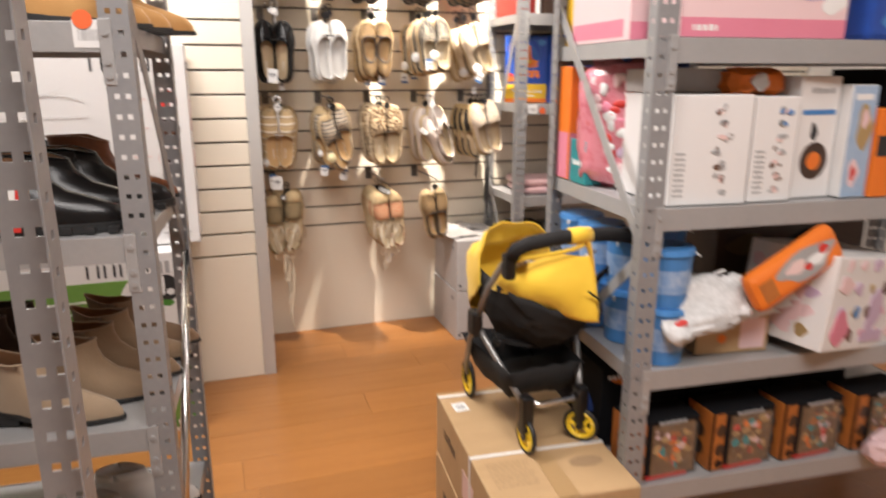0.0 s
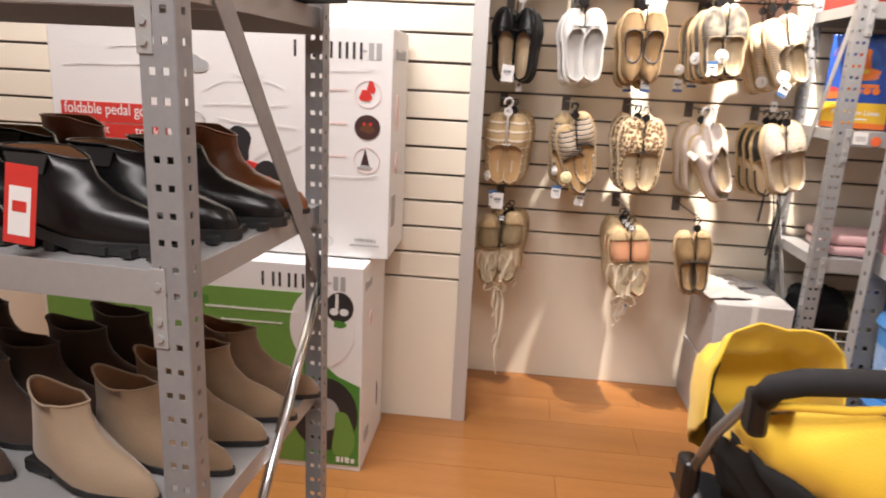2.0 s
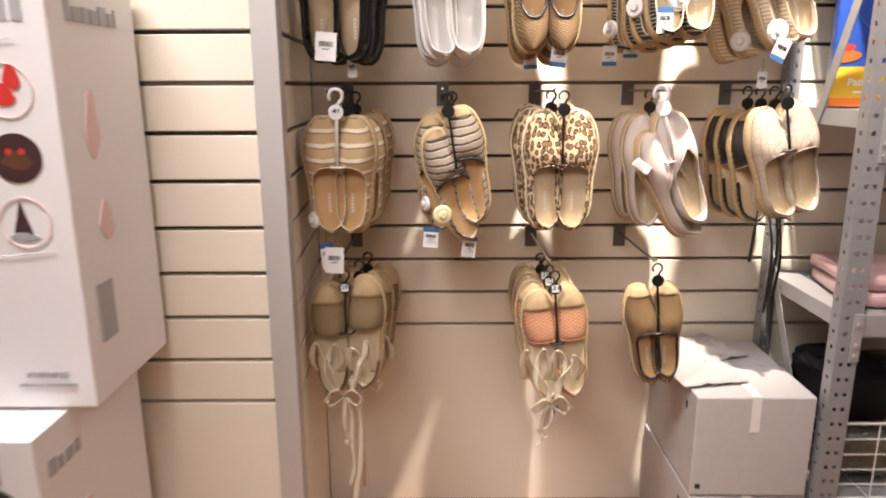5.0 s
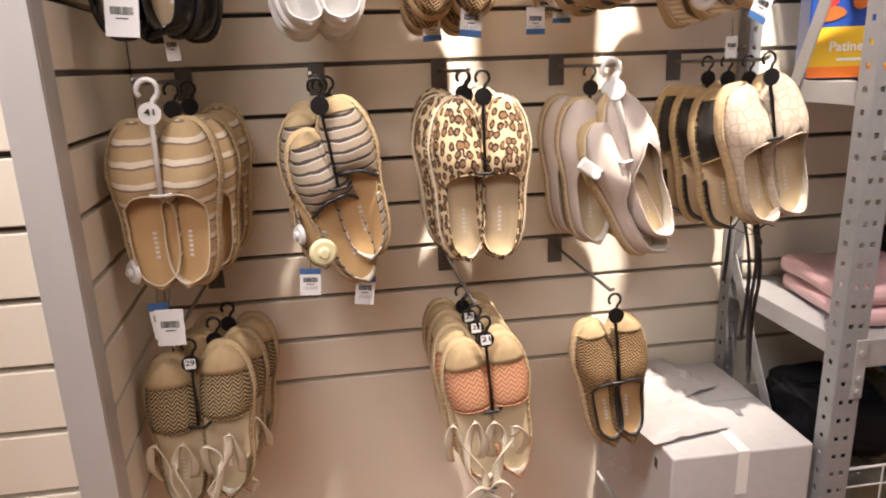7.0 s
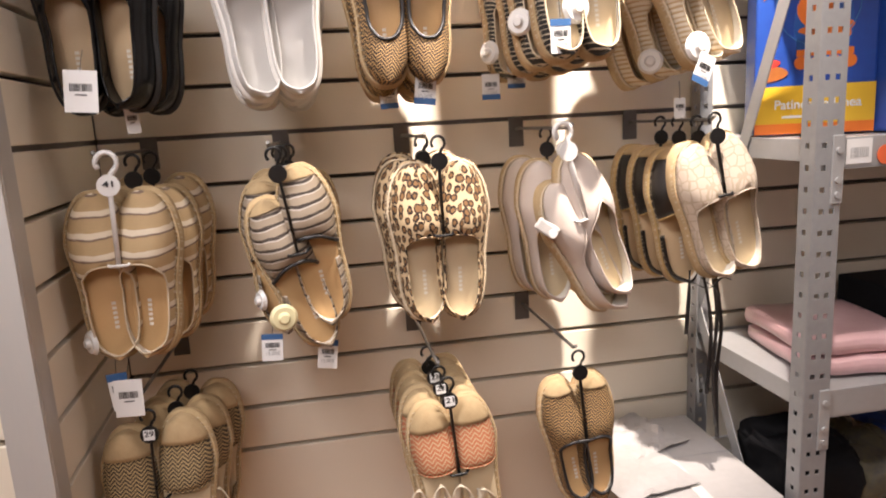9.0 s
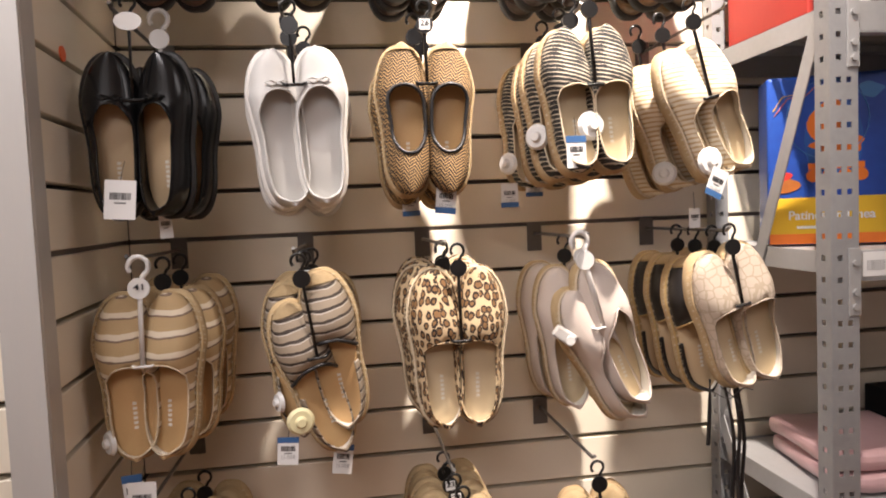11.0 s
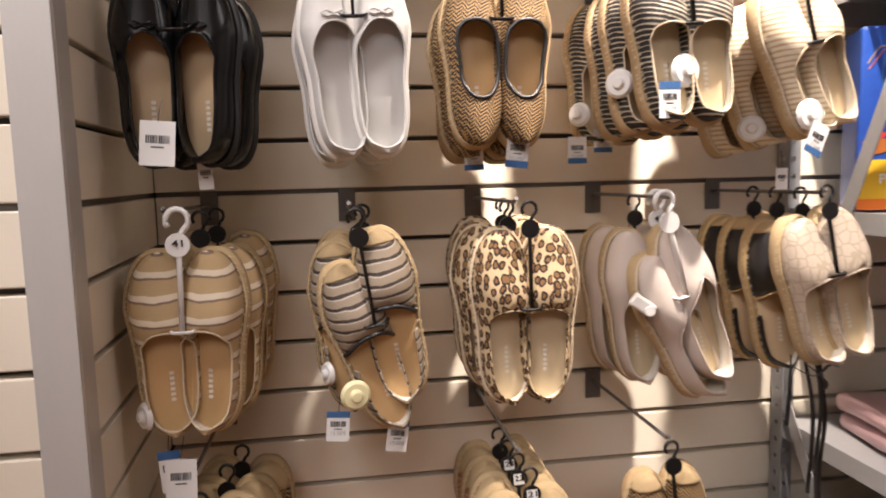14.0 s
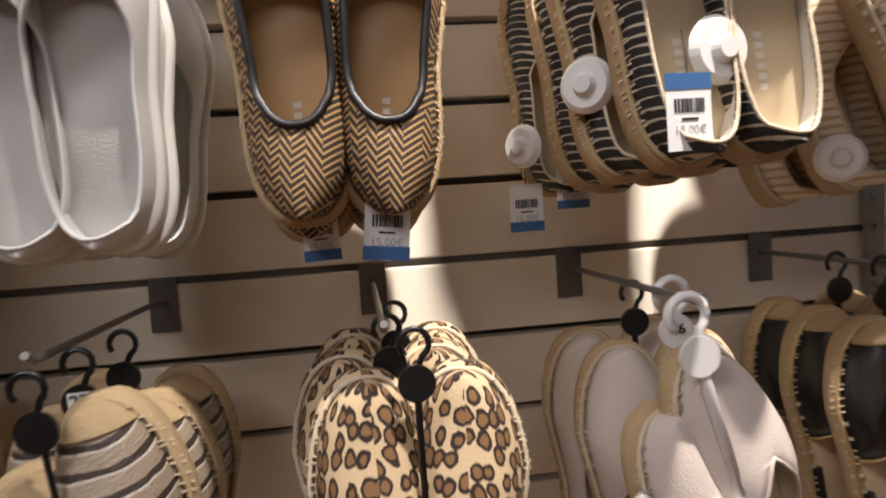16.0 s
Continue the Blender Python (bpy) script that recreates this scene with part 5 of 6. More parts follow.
ELASTIC = material("black_elastic", (0.02, 0.018, 0.018), (0.035, 0.032, 0.03), 60, 0.85, 0, 0.5, 600)
CAMEL_BOOT = Boot("camel suede ankle boot with a low heel", SUEDE_TAN, SUEDE_TAN, 0.29, 0.09, 0.15, 0.035)
BLACK_BOOT = Boot("black polished leather boot with a chunky sole", BOXCALF, FELT, 0.3, 0.1, 0.108, 0.034, chunky=True, gusset=ELASTIC, taper=0.1)
BROWN_BOOT = Boot("cognac brown leather ankle boot with a dark sole", COGNAC, FELT, 0.285, 0.092, 0.128, 0.03, taper=0.15)
CREAM_BOOT = Boot("cream suede ankle boot with a brown lining", SUEDE_CREAM, FELT, 0.265, 0.088, 0.13, 0.03, vee=0.025)
TAUPE_BOOT = Boot("taupe suede ankle boot with a pointed toe", SUEDE_TAUPE, FELT, 0.27, 0.086, 0.13, 0.03, vee=0.025)
LIGHT_BOOT = Boot("light taupe suede ankle boot with a pointed toe", SUEDE_LIGHT, FELT, 0.27, 0.086, 0.13, 0.03, vee=0.025)
DARK_BOOT = Boot("dark brown suede ankle boot", SUEDE_BROWN, SUEDE_BROWN, 0.27, 0.088, 0.135, 0.03, vee=0.02)
WHITE_SHOE = Boot("white leather trainer with a thick sole", WHITESHOE, LINING, 0.25, 0.088, 0.085, 0.02, chunky=True)


def on_left(toe_x, y, z, kind, turn=0.0, group="boots on the shelves"):
    """Puts a boot on the left rack, its toe pointing to the rack's open end."""
    kind.put(LEFT @ pose(toe_x, y, z, 0, 0, -90 + turn) @ pose(0, -0.27, 0), group)


for k, (tx, y) in enumerate(((-0.045, 0.085), (-0.012, 0.2), (0.012, 0.32), (0.05, 0.44))):
    on_left(tx, y, 1.405, CAMEL_BOOT, -2 + k * 1.5)
    on_left(tx - 0.33, y + 0.01, 1.405, CAMEL_BOOT, 2 - k)
for k, (tx, y) in enumerate(((-0.085, 0.095), (-0.06, 0.21), (-0.03, 0.325))):
    on_left(tx, y, 1.012, BLACK_BOOT, -1 + k)
    on_left(tx - 0.3, y, 1.012, BLACK_BOOT, 2 - k)
    on_left(tx - 0.62, y, 1.012, BLACK_BOOT, 2 - k)
for tx in (-0.02, -0.31, -0.6):
    on_left(tx, 0.45, 1.012, BROWN_BOOT, 1)
for k, (tx, y, b, r) in enumerate(((-0.1, 0.06, CREAM_BOOT, -12), (-0.03, 0.165, LIGHT_BOOT, -4), (-0.015, 0.27, LIGHT_BOOT, -2), (0.0, 0.37, LIGHT_BOOT, 0), (0.01, 0.475, TAUPE_BOOT, 2), (-0.37, 0.06, DARK_BOOT, -6), (-0.33, 0.17, DARK_BOOT, -4), (-0.3, 0.275, DARK_BOOT, 2), (-0.27, 0.375, DARK_BOOT, 3), (-0.24, 0.48, DARK_BOOT, 5),
                                  (-0.66, 0.08, DARK_BOOT, -4), (-0.62, 0.2, DARK_BOOT, 0), (-0.58, 0.32, DARK_BOOT, 2), (-0.56, 0.44, DARK_BOOT, 3))):
    on_left(tx, y, 0.605, b, r)
for k, (tx, y) in enumerate(((0.0, 0.1), (-0.03, 0.22), (0.01, 0.34), (-0.3, 0.12), (-0.32, 0.25))):
    on_left(tx, y, 0.2, WHITE_SHOE, -3 + 2 * k, "white trainers on the bottom shelf")
carton("shoe_box", (0.3, 0.2, 0.11), LEFT @ pose(-0.98, 0.1, 0.2), REDINK, "red cardboard shoe box", "box")


def shelf_label(at, w=0.052, h=0.048):
    ob = thing("shelf_label", at, "white shelf label with a barcode and an orange dot", "label", "shelf labels")
    part("card", block((0, -0.0006, 0), (w, 0, h)), PAPER, ob)
    bm = bmesh.new()
    rng = random.Random(2)
    x = 0.008
    while x < w - 0.008:
        t = rng.choice((0.0008, 0.0014, 0.002))
        brick(bm, (x, -0.001, h * 0.25), (x + t, -0.0007, h * 0.65))
        x += t + rng.choice((0.0009, 0.0015))
    tagged(part("barcode", bm, GREYINK, ob), kind="stuff")
    bm = bmesh.new()
    disc(bm, pose(0, 0, 0, 90, 0, 0), 0.0165, 0.0012, 24)
    part("dot", bm, DOT, ob, "orange round sticker", at=pose(w * 0.35 if w > 0.05 else w + 0.026, -0.0016, h if w > 0.05 else h * 0.3))
    return ob


shelf_label(LEFT @ pose(-0.095, 0.0032, 1.36))
shelf_label(FAR @ pose(0.06, 0.0032, 1.13), 0.049, 0.042)
sign = thing("sale_sign", LEFT @ pose(-0.272, -0.006, 1.035, -6, 4, 0), "red shelf price sign with a white field", "sign")
part("card", block((0, -0.001, 0), (0.05, 0, 0.11), 0.0005), REDINK, sign)
part("white_field", block((0.008, -0.0018, 0.012), (0.042, -0.0012, 0.08)), PAPER, sign)
bm = bmesh.new()
brick(bm, (0.014, -0.0023, 0.045), (0.036, -0.0019, 0.06))
part("price_bar", bm, REDINK, sign)


# ---- carton and doll stroller ----
CARTON = pose(1.565, 6.062, 0, 0, 0, -4.9)
carton("cardboard_carton", (0.362, 0.58, 0.188), CARTON, KRAFT, "brown corrugated carton on the floor", "box", "brown cartons in the aisle", 0.004, art=[("left", "rect", 0.1, 0.06, 0.12, 0.05, INK), ("left", "bars", 0.3, 0.08, 0.15, 0.02, GREYINK)])
carton("cardboard_carton", (0.36, 0.575, 0.19), CARTON @ pose(0.002, 0.002, 0.19), KRAFT, "brown corrugated carton with packing straps and a label", "box", "brown cartons in the aisle", 0.004, art=[
    ("left", "bars", 0.1, 0.1, 0.12, 0.03, INK), ("left", "rect", 0.3, 0.04, 0.1, 0.08, PALEINK)])
top = thing("packing_strap", CARTON @ pose(0.002, 0.002, 0.38), "white plastic packing strap round a brown carton", "strap")
part("strap", block((-0.002, 0.2, 0.0002), (0.362, 0.212, 0.0016)), WHITEPLASTIC, top)
part("strap_side", block((-0.0025, 0.2, -0.188), (-0.0008, 0.212, 0.0016)), WHITEPLASTIC, top)
part("strap", block((-0.002, 0.54, 0.0002), (0.362, 0.552, 0.0016)), WHITEPLASTIC, top)
tapes = thing("parcel_tape", CARTON @ pose(0.002, 0.002, 0.38), "brown parcel tape down a carton's middle seam", "tape")
part("tape", block((0.155, 0.0, 0.0003), (0.205, 0.575, 0.0011)), material("brown_tape", (0.42, 0.27, 0.13), (0.38, 0.24, 0.11), 8, 0.3, 0, 0.03), tapes)
note = thing("carton_label", CARTON @ pose(0.03, 0.45, 0.3807, 0, 0, 4), "white barcode label on a brown carton", "label")
part("card", block((0, 0, 0), (0.042, 0.05, 0.0006)), PAPER, note)
bm = bmesh.new()
for k in range(8):
    brick(bm, (0.008 + k * 0.0034, 0.012, 0.0007), (0.0095 + k * 0.0034 + 0.0008 * (k % 3), 0.036, 0.001))
tagged(part("barcode", bm, GREYINK, note), kind="stuff")
prints = thing("carton_print", CARTON @ pose(0.02, 0.04, 0.3807), "rows of faint brown print on a carton", "label")
bm = bmesh.new()
rng = random.Random(21)
for n in range(7):
    x = 0.01
    while x < 0.11:
        step = rng.uniform(0.006, 0.016)
        brick(bm, (x, 0.03 + n * 0.016, 0), (x + step, 0.034 + n * 0.016, 0.0004))
        x += step + 0.004
tagged(part("print_lines", bm, material("faint_brown_ink", (0.36, 0.24, 0.13), (0.32, 0.2, 0.1), 40, 0.7), prints), kind="stuff")
print_ = thing("carton_print", CARTON @ pose(0.23, 0.1, 0.3807), "faint printed mark on a brown carton", "label")
bm = bmesh.new()
plate(bm, [(0.05 + 0.045 * math.cos(t), 0.03 + 0.022 * math.sin(t)) for t in np.linspace(0, 6.283, 21)[:-1]], 0.0005, pose(0, 0, 0, -90, 0, 0))
part("mark", bm, material("brown_ink", (0.34, 0.22, 0.12), (0.3, 0.19, 0.1), 9, 0.7), print_, at=pose(0, 0, 0.0001))


def stroller(at):
    """A doll's stroller in its own frame: y ahead, x to its right, standing on z = 0."""
    st = thing("doll_stroller", at, "yellow and black doll stroller with yellow wheels, on a carton", "stroller")
    STEEL = material("grey_lacquered_tube", (0.3, 0.29, 0.28), (0.24, 0.23, 0.22), 12, 0.35, 0.6, 0.03)
    WHEELYELLOW = material("yellow_plastic", (0.8, 0.55, 0.02), (0.74, 0.48, 0.02), 12, 0.35, 0, 0.02)

    def wheel(x, y, turn, r):
        hub = part("wheel", disc(bmesh.new(), pose(0, 0, 0, 0, 90, 0), r * 0.25, 0.022, 16), BLACKPLASTIC, st, at=pose(x, y, r, 0, 0, turn))
        bm = bmesh.new()
        tube(bm, [(0, (r - 0.006) * math.cos(a), (r - 0.006) * math.sin(a)) for a in np.linspace(0, 2 * math.pi, 29)[:-1]], 0.0065, 8, True)
        part("tyre", bm, BLACKSOLE, hub, smooth=True)
        bm = bmesh.new()
        tube(bm, [(0, (r * 0.72) * math.cos(a), (r * 0.72) * math.sin(a)) for a in np.linspace(0, 2 * math.pi, 25)[:-1]], 0.0075, 6, True)
        for k in range(5):
            a = 2 * math.pi * k / 5
            rod(bm, (0, r * 0.2 * math.cos(a), r * 0.2 * math.sin(a)), (0, r * 0.72 * math.cos(a), r * 0.72 * math.sin(a)), 0.0065, 6)
        disc(bm, pose(0, 0, 0, 0, 90, 0), r * 0.34, 0.014, 16)
        part("rim", bm, WHEELYELLOW, hub)

    for x, y, t, r in ((-0.08, 0.0, 0, 0.047), (0.08, 0.0, 42, 0.047), (-0.088, 0.345, -6, 0.056), (0.1, 0.345, 4, 0.056)):
        wheel(x, y, t, r)
    part("rear_axle", tube(bmesh.new(), [(-0.075, 0.012, 0.135), (-0.045, -0.004, 0.128), (0.045, -0.004, 0.128), (0.075, 0.012, 0.135)], 0.0085, 10), CHROME, st, "silver rear bar", True)
    for s in (-1, 1):
        part("front_leg", tube(bmesh.new(), [(s * 0.092, 0.345, 0.07), (s * 0.115, 0.3, 0.14), (s * 0.14, 0.22, 0.24), (s * 0.148, 0.17, 0.3)], 0.008, 8), STEEL, st, smooth=True)
        part("rear_leg", tube(bmesh.new(), [(s * 0.08, 0.01, 0.12), (s * 0.1, 0.05, 0.17), (s * 0.13, 0.12, 0.25), (s * 0.148, 0.16, 0.3)], 0.009, 8), STEEL, st, smooth=True)
        part("hinge", block((s * 0.152 - 0.014, 0.14, 0.27), (s * 0.152 + 0.014, 0.19, 0.34), 0.009), BLACKPLASTIC, st)
        part("fork", block((s * 0.08 - 0.016, -0.012, 0.052), (s * 0.08 + 0.014, 0.022, 0.155), 0.006), BLACKPLASTIC, st)
        part("front_fork", block((s * 0.094 - 0.01, 0.335, 0.055), (s * 0.094 + 0.01, 0.355, 0.1), 0.005), BLACKPLASTIC, st)
    part("push_bar", tube(bmesh.new(), [(-0.152, 0.165, 0.3), (-0.145, 0.1, 0.42), (-0.125, 0.045, 0.505), (-0.118, 0.034, 0.525)], 0.0085, 8), STEEL, st, smooth=True)
    part("push_bar", tube(bmesh.new(), [(0.152, 0.165, 0.3), (0.18, 0.1, 0.41), (0.22, 0.04, 0.49), (0.232, 0.024, 0.515)], 0.0085, 8), BLACKPLASTIC, st, smooth=True)
    part("joint", block((-0.135, 0.02, 0.455), (-0.108, 0.06, 0.52), 0.009), BLACKPLASTIC, st)
    part("joint", block((0.212, 0.012, 0.45), (0.24, 0.05, 0.515), 0.009), BLACKPLASTIC, st)
    grip = [(-0.118, 0.034, 0.51), (-0.112, 0.022, 0.532), (-0.085, 0.008, 0.548), (-0.02, -0.006, 0.558), (0.05, -0.01, 0.561), (0.13, -0.006, 0.556), (0.2, 0.006, 0.541), (0.23, 0.016, 0.527), (0.234, 0.024, 0.508)]
    part("foam_handle", tube(bmesh.new(), grip, 0.018, 14), BLACKCLOTH, st, "black foam handle", True)
    part("handle_wrap", tube(bmesh.new(), [(0.012, -0.0085, 0.56), (0.04, -0.0098, 0.561), (0.068, -0.0095, 0.56)], 0.0205, 14), YELLOWCLOTH, st, "yellow fabric handle wrap", True)
    part("strap", tube(bmesh.new(), [(0.058, -0.02, 0.545), (0.066, -0.03, 0.5), (0.068, -0.05, 0.43), (0.06, -0.06, 0.385)], 0.014, 6, flat=0.25), YELLOWCLOTH, st)
    part("edge_cord", tube(bmesh.new(), [(-0.125, 0.05, 0.49), (-0.09, 0.01, 0.512), (-0.03, -0.012, 0.522), (0.02, -0.018, 0.53), (0.05, -0.02, 0.54)], 0.006, 6), YELLOWCLOTH, st, "rolled yellow fabric edge", True)

    def shell(name, mat, fn, nu, nv, label="", thick=0.003):
        bm = bmesh.new()
        g = [[bm.verts.new(fn(i / nu, j / nv)) for j in range(nv + 1)] for i in range(nu + 1)]
        for i in range(nu):
            for j in range(nv):
                bm.faces.new((g[i][j], g[i + 1][j], g[i + 1][j + 1], g[i][j + 1]))
        bmesh.ops.remove_doubles(bm, verts=bm.verts[:], dist=0.0005)
        p = part(name, bm, mat, st, label, True)
        p.modifiers.new("thickness", "SOLIDIFY").thickness = thick
        return p

    def wrinkle(x, y, z, a):
        """Broad folds with sharp creases, and fine puckers."""
        n = noise.noise((x * 15, y * 15, z * 15))
        return a * (1 - 2.2 * abs(n) + 0.35 * noise.noise((x * 40, y * 40, z * 40)))

    def hood(u, v):
        a, b = math.pi * u, radians(2 + 134 * v)
        rib = 1 - 0.26 * (1 - abs(2 * ((v * 2.0) % 1) - 1)) * math.sin(a) + 0.05 * v
        wide = math.copysign(abs(math.cos(a)) ** 0.62, math.cos(a))
        px, py, pz = -0.03 - 0.105 * wide * (0.9 + 0.1 * rib), 0.175 + 0.16 * math.sin(a) ** 0.55 * math.sin(b) * rib, 0.4 + 0.16 * math.sin(a) ** 0.55 * math.cos(b) * rib
        return Vector((px, py, pz)) + Vector((0, 0.7, 1)) * wrinkle(px, py, pz, 0.008)

    def apron(u, v):
        x = -0.125 + 0.185 * u
        bulge = math.sin(math.pi * v) * math.sin(math.pi * min(u * 0.8 + 0.1, 1))
        y = 0.12 - 0.2 * u ** 0.7 + 0.05 * (1 - v) * u - 0.035 * bulge
        top = 0.44 + 0.07 * math.sin(math.pi * min(u * 1.25, 1) * 0.5)
        z = top * (1 - v) + (0.4 - 0.045 * u + 0.008 * math.sin(u * 7)) * v
        return Vector((x, y, z)) + Vector((0.3, 1, 0.4)) * (wrinkle(x * 0.9, y * 0.5, z * 0.5, 0.008) + 0.006 * math.sin(u * 9 + v * 2.5) * v)

    def tub(u, v):
        a = math.pi * 2 * u
        k = 1 - 0.38 * v ** 2.2
        rim = 0.4 + 0.03 * math.sin(a) - 0.03 * math.cos(a)
        z = rim * (1 - v) + 0.255 * v
        return Vector((0.012 + 0.142 * math.cos(a) * k, 0.165 + 0.19 * math.sin(a) * k, z)) + Vector((1, 1, 0.6)) * wrinkle(math.cos(a) * 0.4, math.sin(a) * 0.4, v * 0.4, 0.009)

    def basket(u, v):
        x, y = -0.125 + 0.22 * u, 0.02 + 0.3 * v
        dip = 0.09 * min(math.sin(math.pi * u) * 3, 1) * min(math.sin(math.pi * v) * 3, 1)
        return Vector((x, y, 0.215 - dip + wrinkle(x, y, 0, 0.008)))

    def seat(u, v):
        x = -0.1 + 0.23 * u
        return Vector((x, 0.045 + 0.2 * v + 0.01 * math.sin(7 * u), 0.5 - 0.14 * v - 0.02 * math.sin(math.pi * u) + wrinkle(x, v * 0.2, 0.3, 0.006)))

    shell("hood", YELLOWCLOTH, hood, 30, 24, "yellow fabric hood")
    shell("rear_apron", YELLOWCLOTH, apron, 24, 16, "wrinkled yellow fabric rear panel")
    shell("seat_tub", BLACKCLOTH, tub, 36, 10, "black fabric seat")
    shell("basket", BLACKCLOTH, basket, 16, 14, "black fabric basket")
    shell("seat_pad", pattern("printed_white_cotton", "leopard", (0.72, 0.69, 0.64), (0.72, 0.69, 0.64), 34, (0.35, 0.3, 0.3), 0.8, 0.2), seat, 16, 12, "white cotton seat pad with small grey prints", 0.008)
    bm = bmesh.new()
    disc(bm, pose(0.005, 0.15, 0.262), 0.1, 0.012, 24)
    part("seat_base", bm, BLACKCLOTH, st)
    part("seat_mount", block((-0.1, 0.12, 0.2), (0.1, 0.17, 0.26), 0.01), BLACKPLASTIC, st)
    part("cable", tube(bmesh.new(), [(0.03, -0.075, 0.44), (0.055, -0.085, 0.42), (0.065, -0.08, 0.39), (0.075, -0.06, 0.36)], 0.003, 6), BLACKPLASTIC, st)
    return st


stroller(CARTON @ pose(0.228, 0.214, 0.38, 0, 0, 8))


# ---- toys on the right rack ----
def on_right(x, y, z, turn=0.0, tip=0.0):
    return RIGHT @ pose(x, y, z, tip, 0, turn)


ROBOTORANGE = material("dull_orange_print", (0.5, 0.17, 0.03), (0.36, 0.11, 0.025), 20, 0.45, 0, 0.02, 90, 1.2)
LILAC = material("lilac_print", (0.6, 0.46, 0.6), (0.5, 0.36, 0.53), 9, 0.4, 0, 0.02)
CLEARPACK = material("clear_blister", (0.6, 0.55, 0.5), (0.4, 0.36, 0.32), 14, 0.12, 0, 0.05, 60, 0.9, coat=0.5, alpha=0.06)
BLANKGOLD = material("dull_gold_tray", (0.27, 0.15, 0.06), (0.12, 0.07, 0.035), 40, 0.4, 0, 0.2, 90, 1.4)
L1, L2, L3, L4 = 1.39, 1.02, 0.625, 0.31
carton("toy_box", (0.1, 0.05, 0.24), on_right(0.03, 0.49, L1), YELLOW, "narrow yellow toy box", "box", "toys on the rack")
carton("toy_box", (0.19, 0.32, 0.22), on_right(0.02, 0.155, L1), PALEPINK, "pale pink toy box with a darker pink band", "box", "toys on the rack", art=[("front", "rect", 0.002, 0.002, 0.186, 0.04, PINK), ("front", "blob", 0.08, 0.13, 0.03, 0.04, LILAC), ("front", "blob", 0.14, 0.1, 0.02, 0.03, YELLOW), ("left", "rect", 0.01, 0.01, 0.28, 0.04, PINK)])
carton("toy_box", (0.42, 0.13, 0.27), on_right(0.06, 0.012, L1), PALEPINK, "long pale pink doll box with a pink band", "box", "toys on the rack", art=[("front", "rect", 0.002, 0.002, 0.416, 0.04, PINK), ("front", "blob", 0.09, 0.12, 0.05, 0.05, PINK), ("front", "blob", 0.09, 0.15, 0.025, 0.03, PALEPINK), ("front", "blob", 0.28, 0.15, 0.12, 0.07, LILAC), ("front", "blob", 0.31, 0.17, 0.07, 0.05, PALEPINK), ("front", "bars", 0.03, 0.015, 0.06, 0.016, PAPER), ("front", "blob", 0.38, 0.08, 0.03, 0.025, PAPER)])
carton("toy_box", (0.2, 0.25, 0.3), on_right(0.56, 0.03, L1, 3), BLUE, "dark blue toy bag with a white card", "box", "toys on the rack", 0.015, art=[("front", "rect", 0.03, 0.1, 0.12, 0.08, PAPER), ("front", "blob", 0.08, 0.05, 0.04, 0.03, SKYBLUE), ("front", "bars", 0.04, 0.13, 0.09, 0.02, GREYINK)])
carton("toy_box", (0.2, 0.25, 0.28), on_right(0.79, 0.04, L1, -3), SKYBLUE, "light blue cardboard toy box", "box", "toys on the rack", art=[("front", "blob", 0.1, 0.15, 0.06, 0.08, BLUE)])
carton("toy_box", (0.1, 0.07, 0.315), on_right(0.02, 0.465, L2, 4), ORANGE, "orange and red toy box", "box", "toys on the rack", art=[("front", "rect", 0.002, 0.002, 0.096, 0.13, PINK), ("left", "rect", 0.004, 0.004, 0.06, 0.13, PINK)])
carton("toy_box", (0.14, 0.1, 0.12), on_right(0.02, 0.35, L2, 0), TEAL, "teal toy box with pale lettering", "box", "toys on the rack", art=[("front", "blob", 0.07, 0.09, 0.045, 0.025, PINK), ("front", "bars", 0.03, 0.05, 0.09, 0.012, PAPER), ("front", "bars", 0.03, 0.025, 0.11, 0.01, PAPER), ("left", "bars", 0.02, 0.05, 0.08, 0.015, PAPER)])


def soft_bag(at, w, h, d, mat, label, spots=()):
    """A bulging plastic bag of plush toys."""
    ob = thing("toy_bag", at, label, "toy bag", "toys on the rack")
    bm = bmesh.new()
    bmesh.ops.create_uvsphere(bm, u_segments=40, v_segments=24, radius=1)
    for v in bm.verts:
        p = v.co.copy()
        e = Vector((math.copysign(abs(p.x) ** 0.42, p.x) * w / 2, math.copysign(abs(p.y) ** 0.7, p.y) * d / 2, math.copysign(abs(p.z) ** 0.42, p.z) * h / 2 + h / 2))
        v.co = e + p * (0.02 * noise.noise(e * 18 + Vector((w * 9, h * 7, 0))) + 0.012 * (0.5 - abs(noise.noise(e * 45)) * 2))
    part("bag", bm, mat, ob, smooth=True)
    seal = bmesh.new()
    for n in range(12):
        brick(seal, (-w * 0.42 + n * w * 0.07, -0.003, h * 0.97), (-w * 0.42 + (n + 1) * w * 0.07, 0.003, h + 0.002 + 0.001 * (n * 7 % 3)))
    part("sealed_edge", seal, mat, ob, "crimped sealed edge")
    for k, (x, z, a, b, mm) in enumerate(spots):
        bm = bmesh.new()
        bmesh.ops.create_uvsphere(bm, u_segments=14, v_segments=9, radius=1, matrix=Matrix.Translation((x, -d / 2 * (1 - (abs(x) * 2 / w) ** 4) + 0.004, z)) @ Matrix.Diagonal((a, 0.005, b, 1)))
        for v in bm.verts:
            v.co += Vector((1, 0, 1)) * 0.006 * noise.noise(v.co * 40)
        part("plush_shape", bm, mm, ob, smooth=True)
    return ob


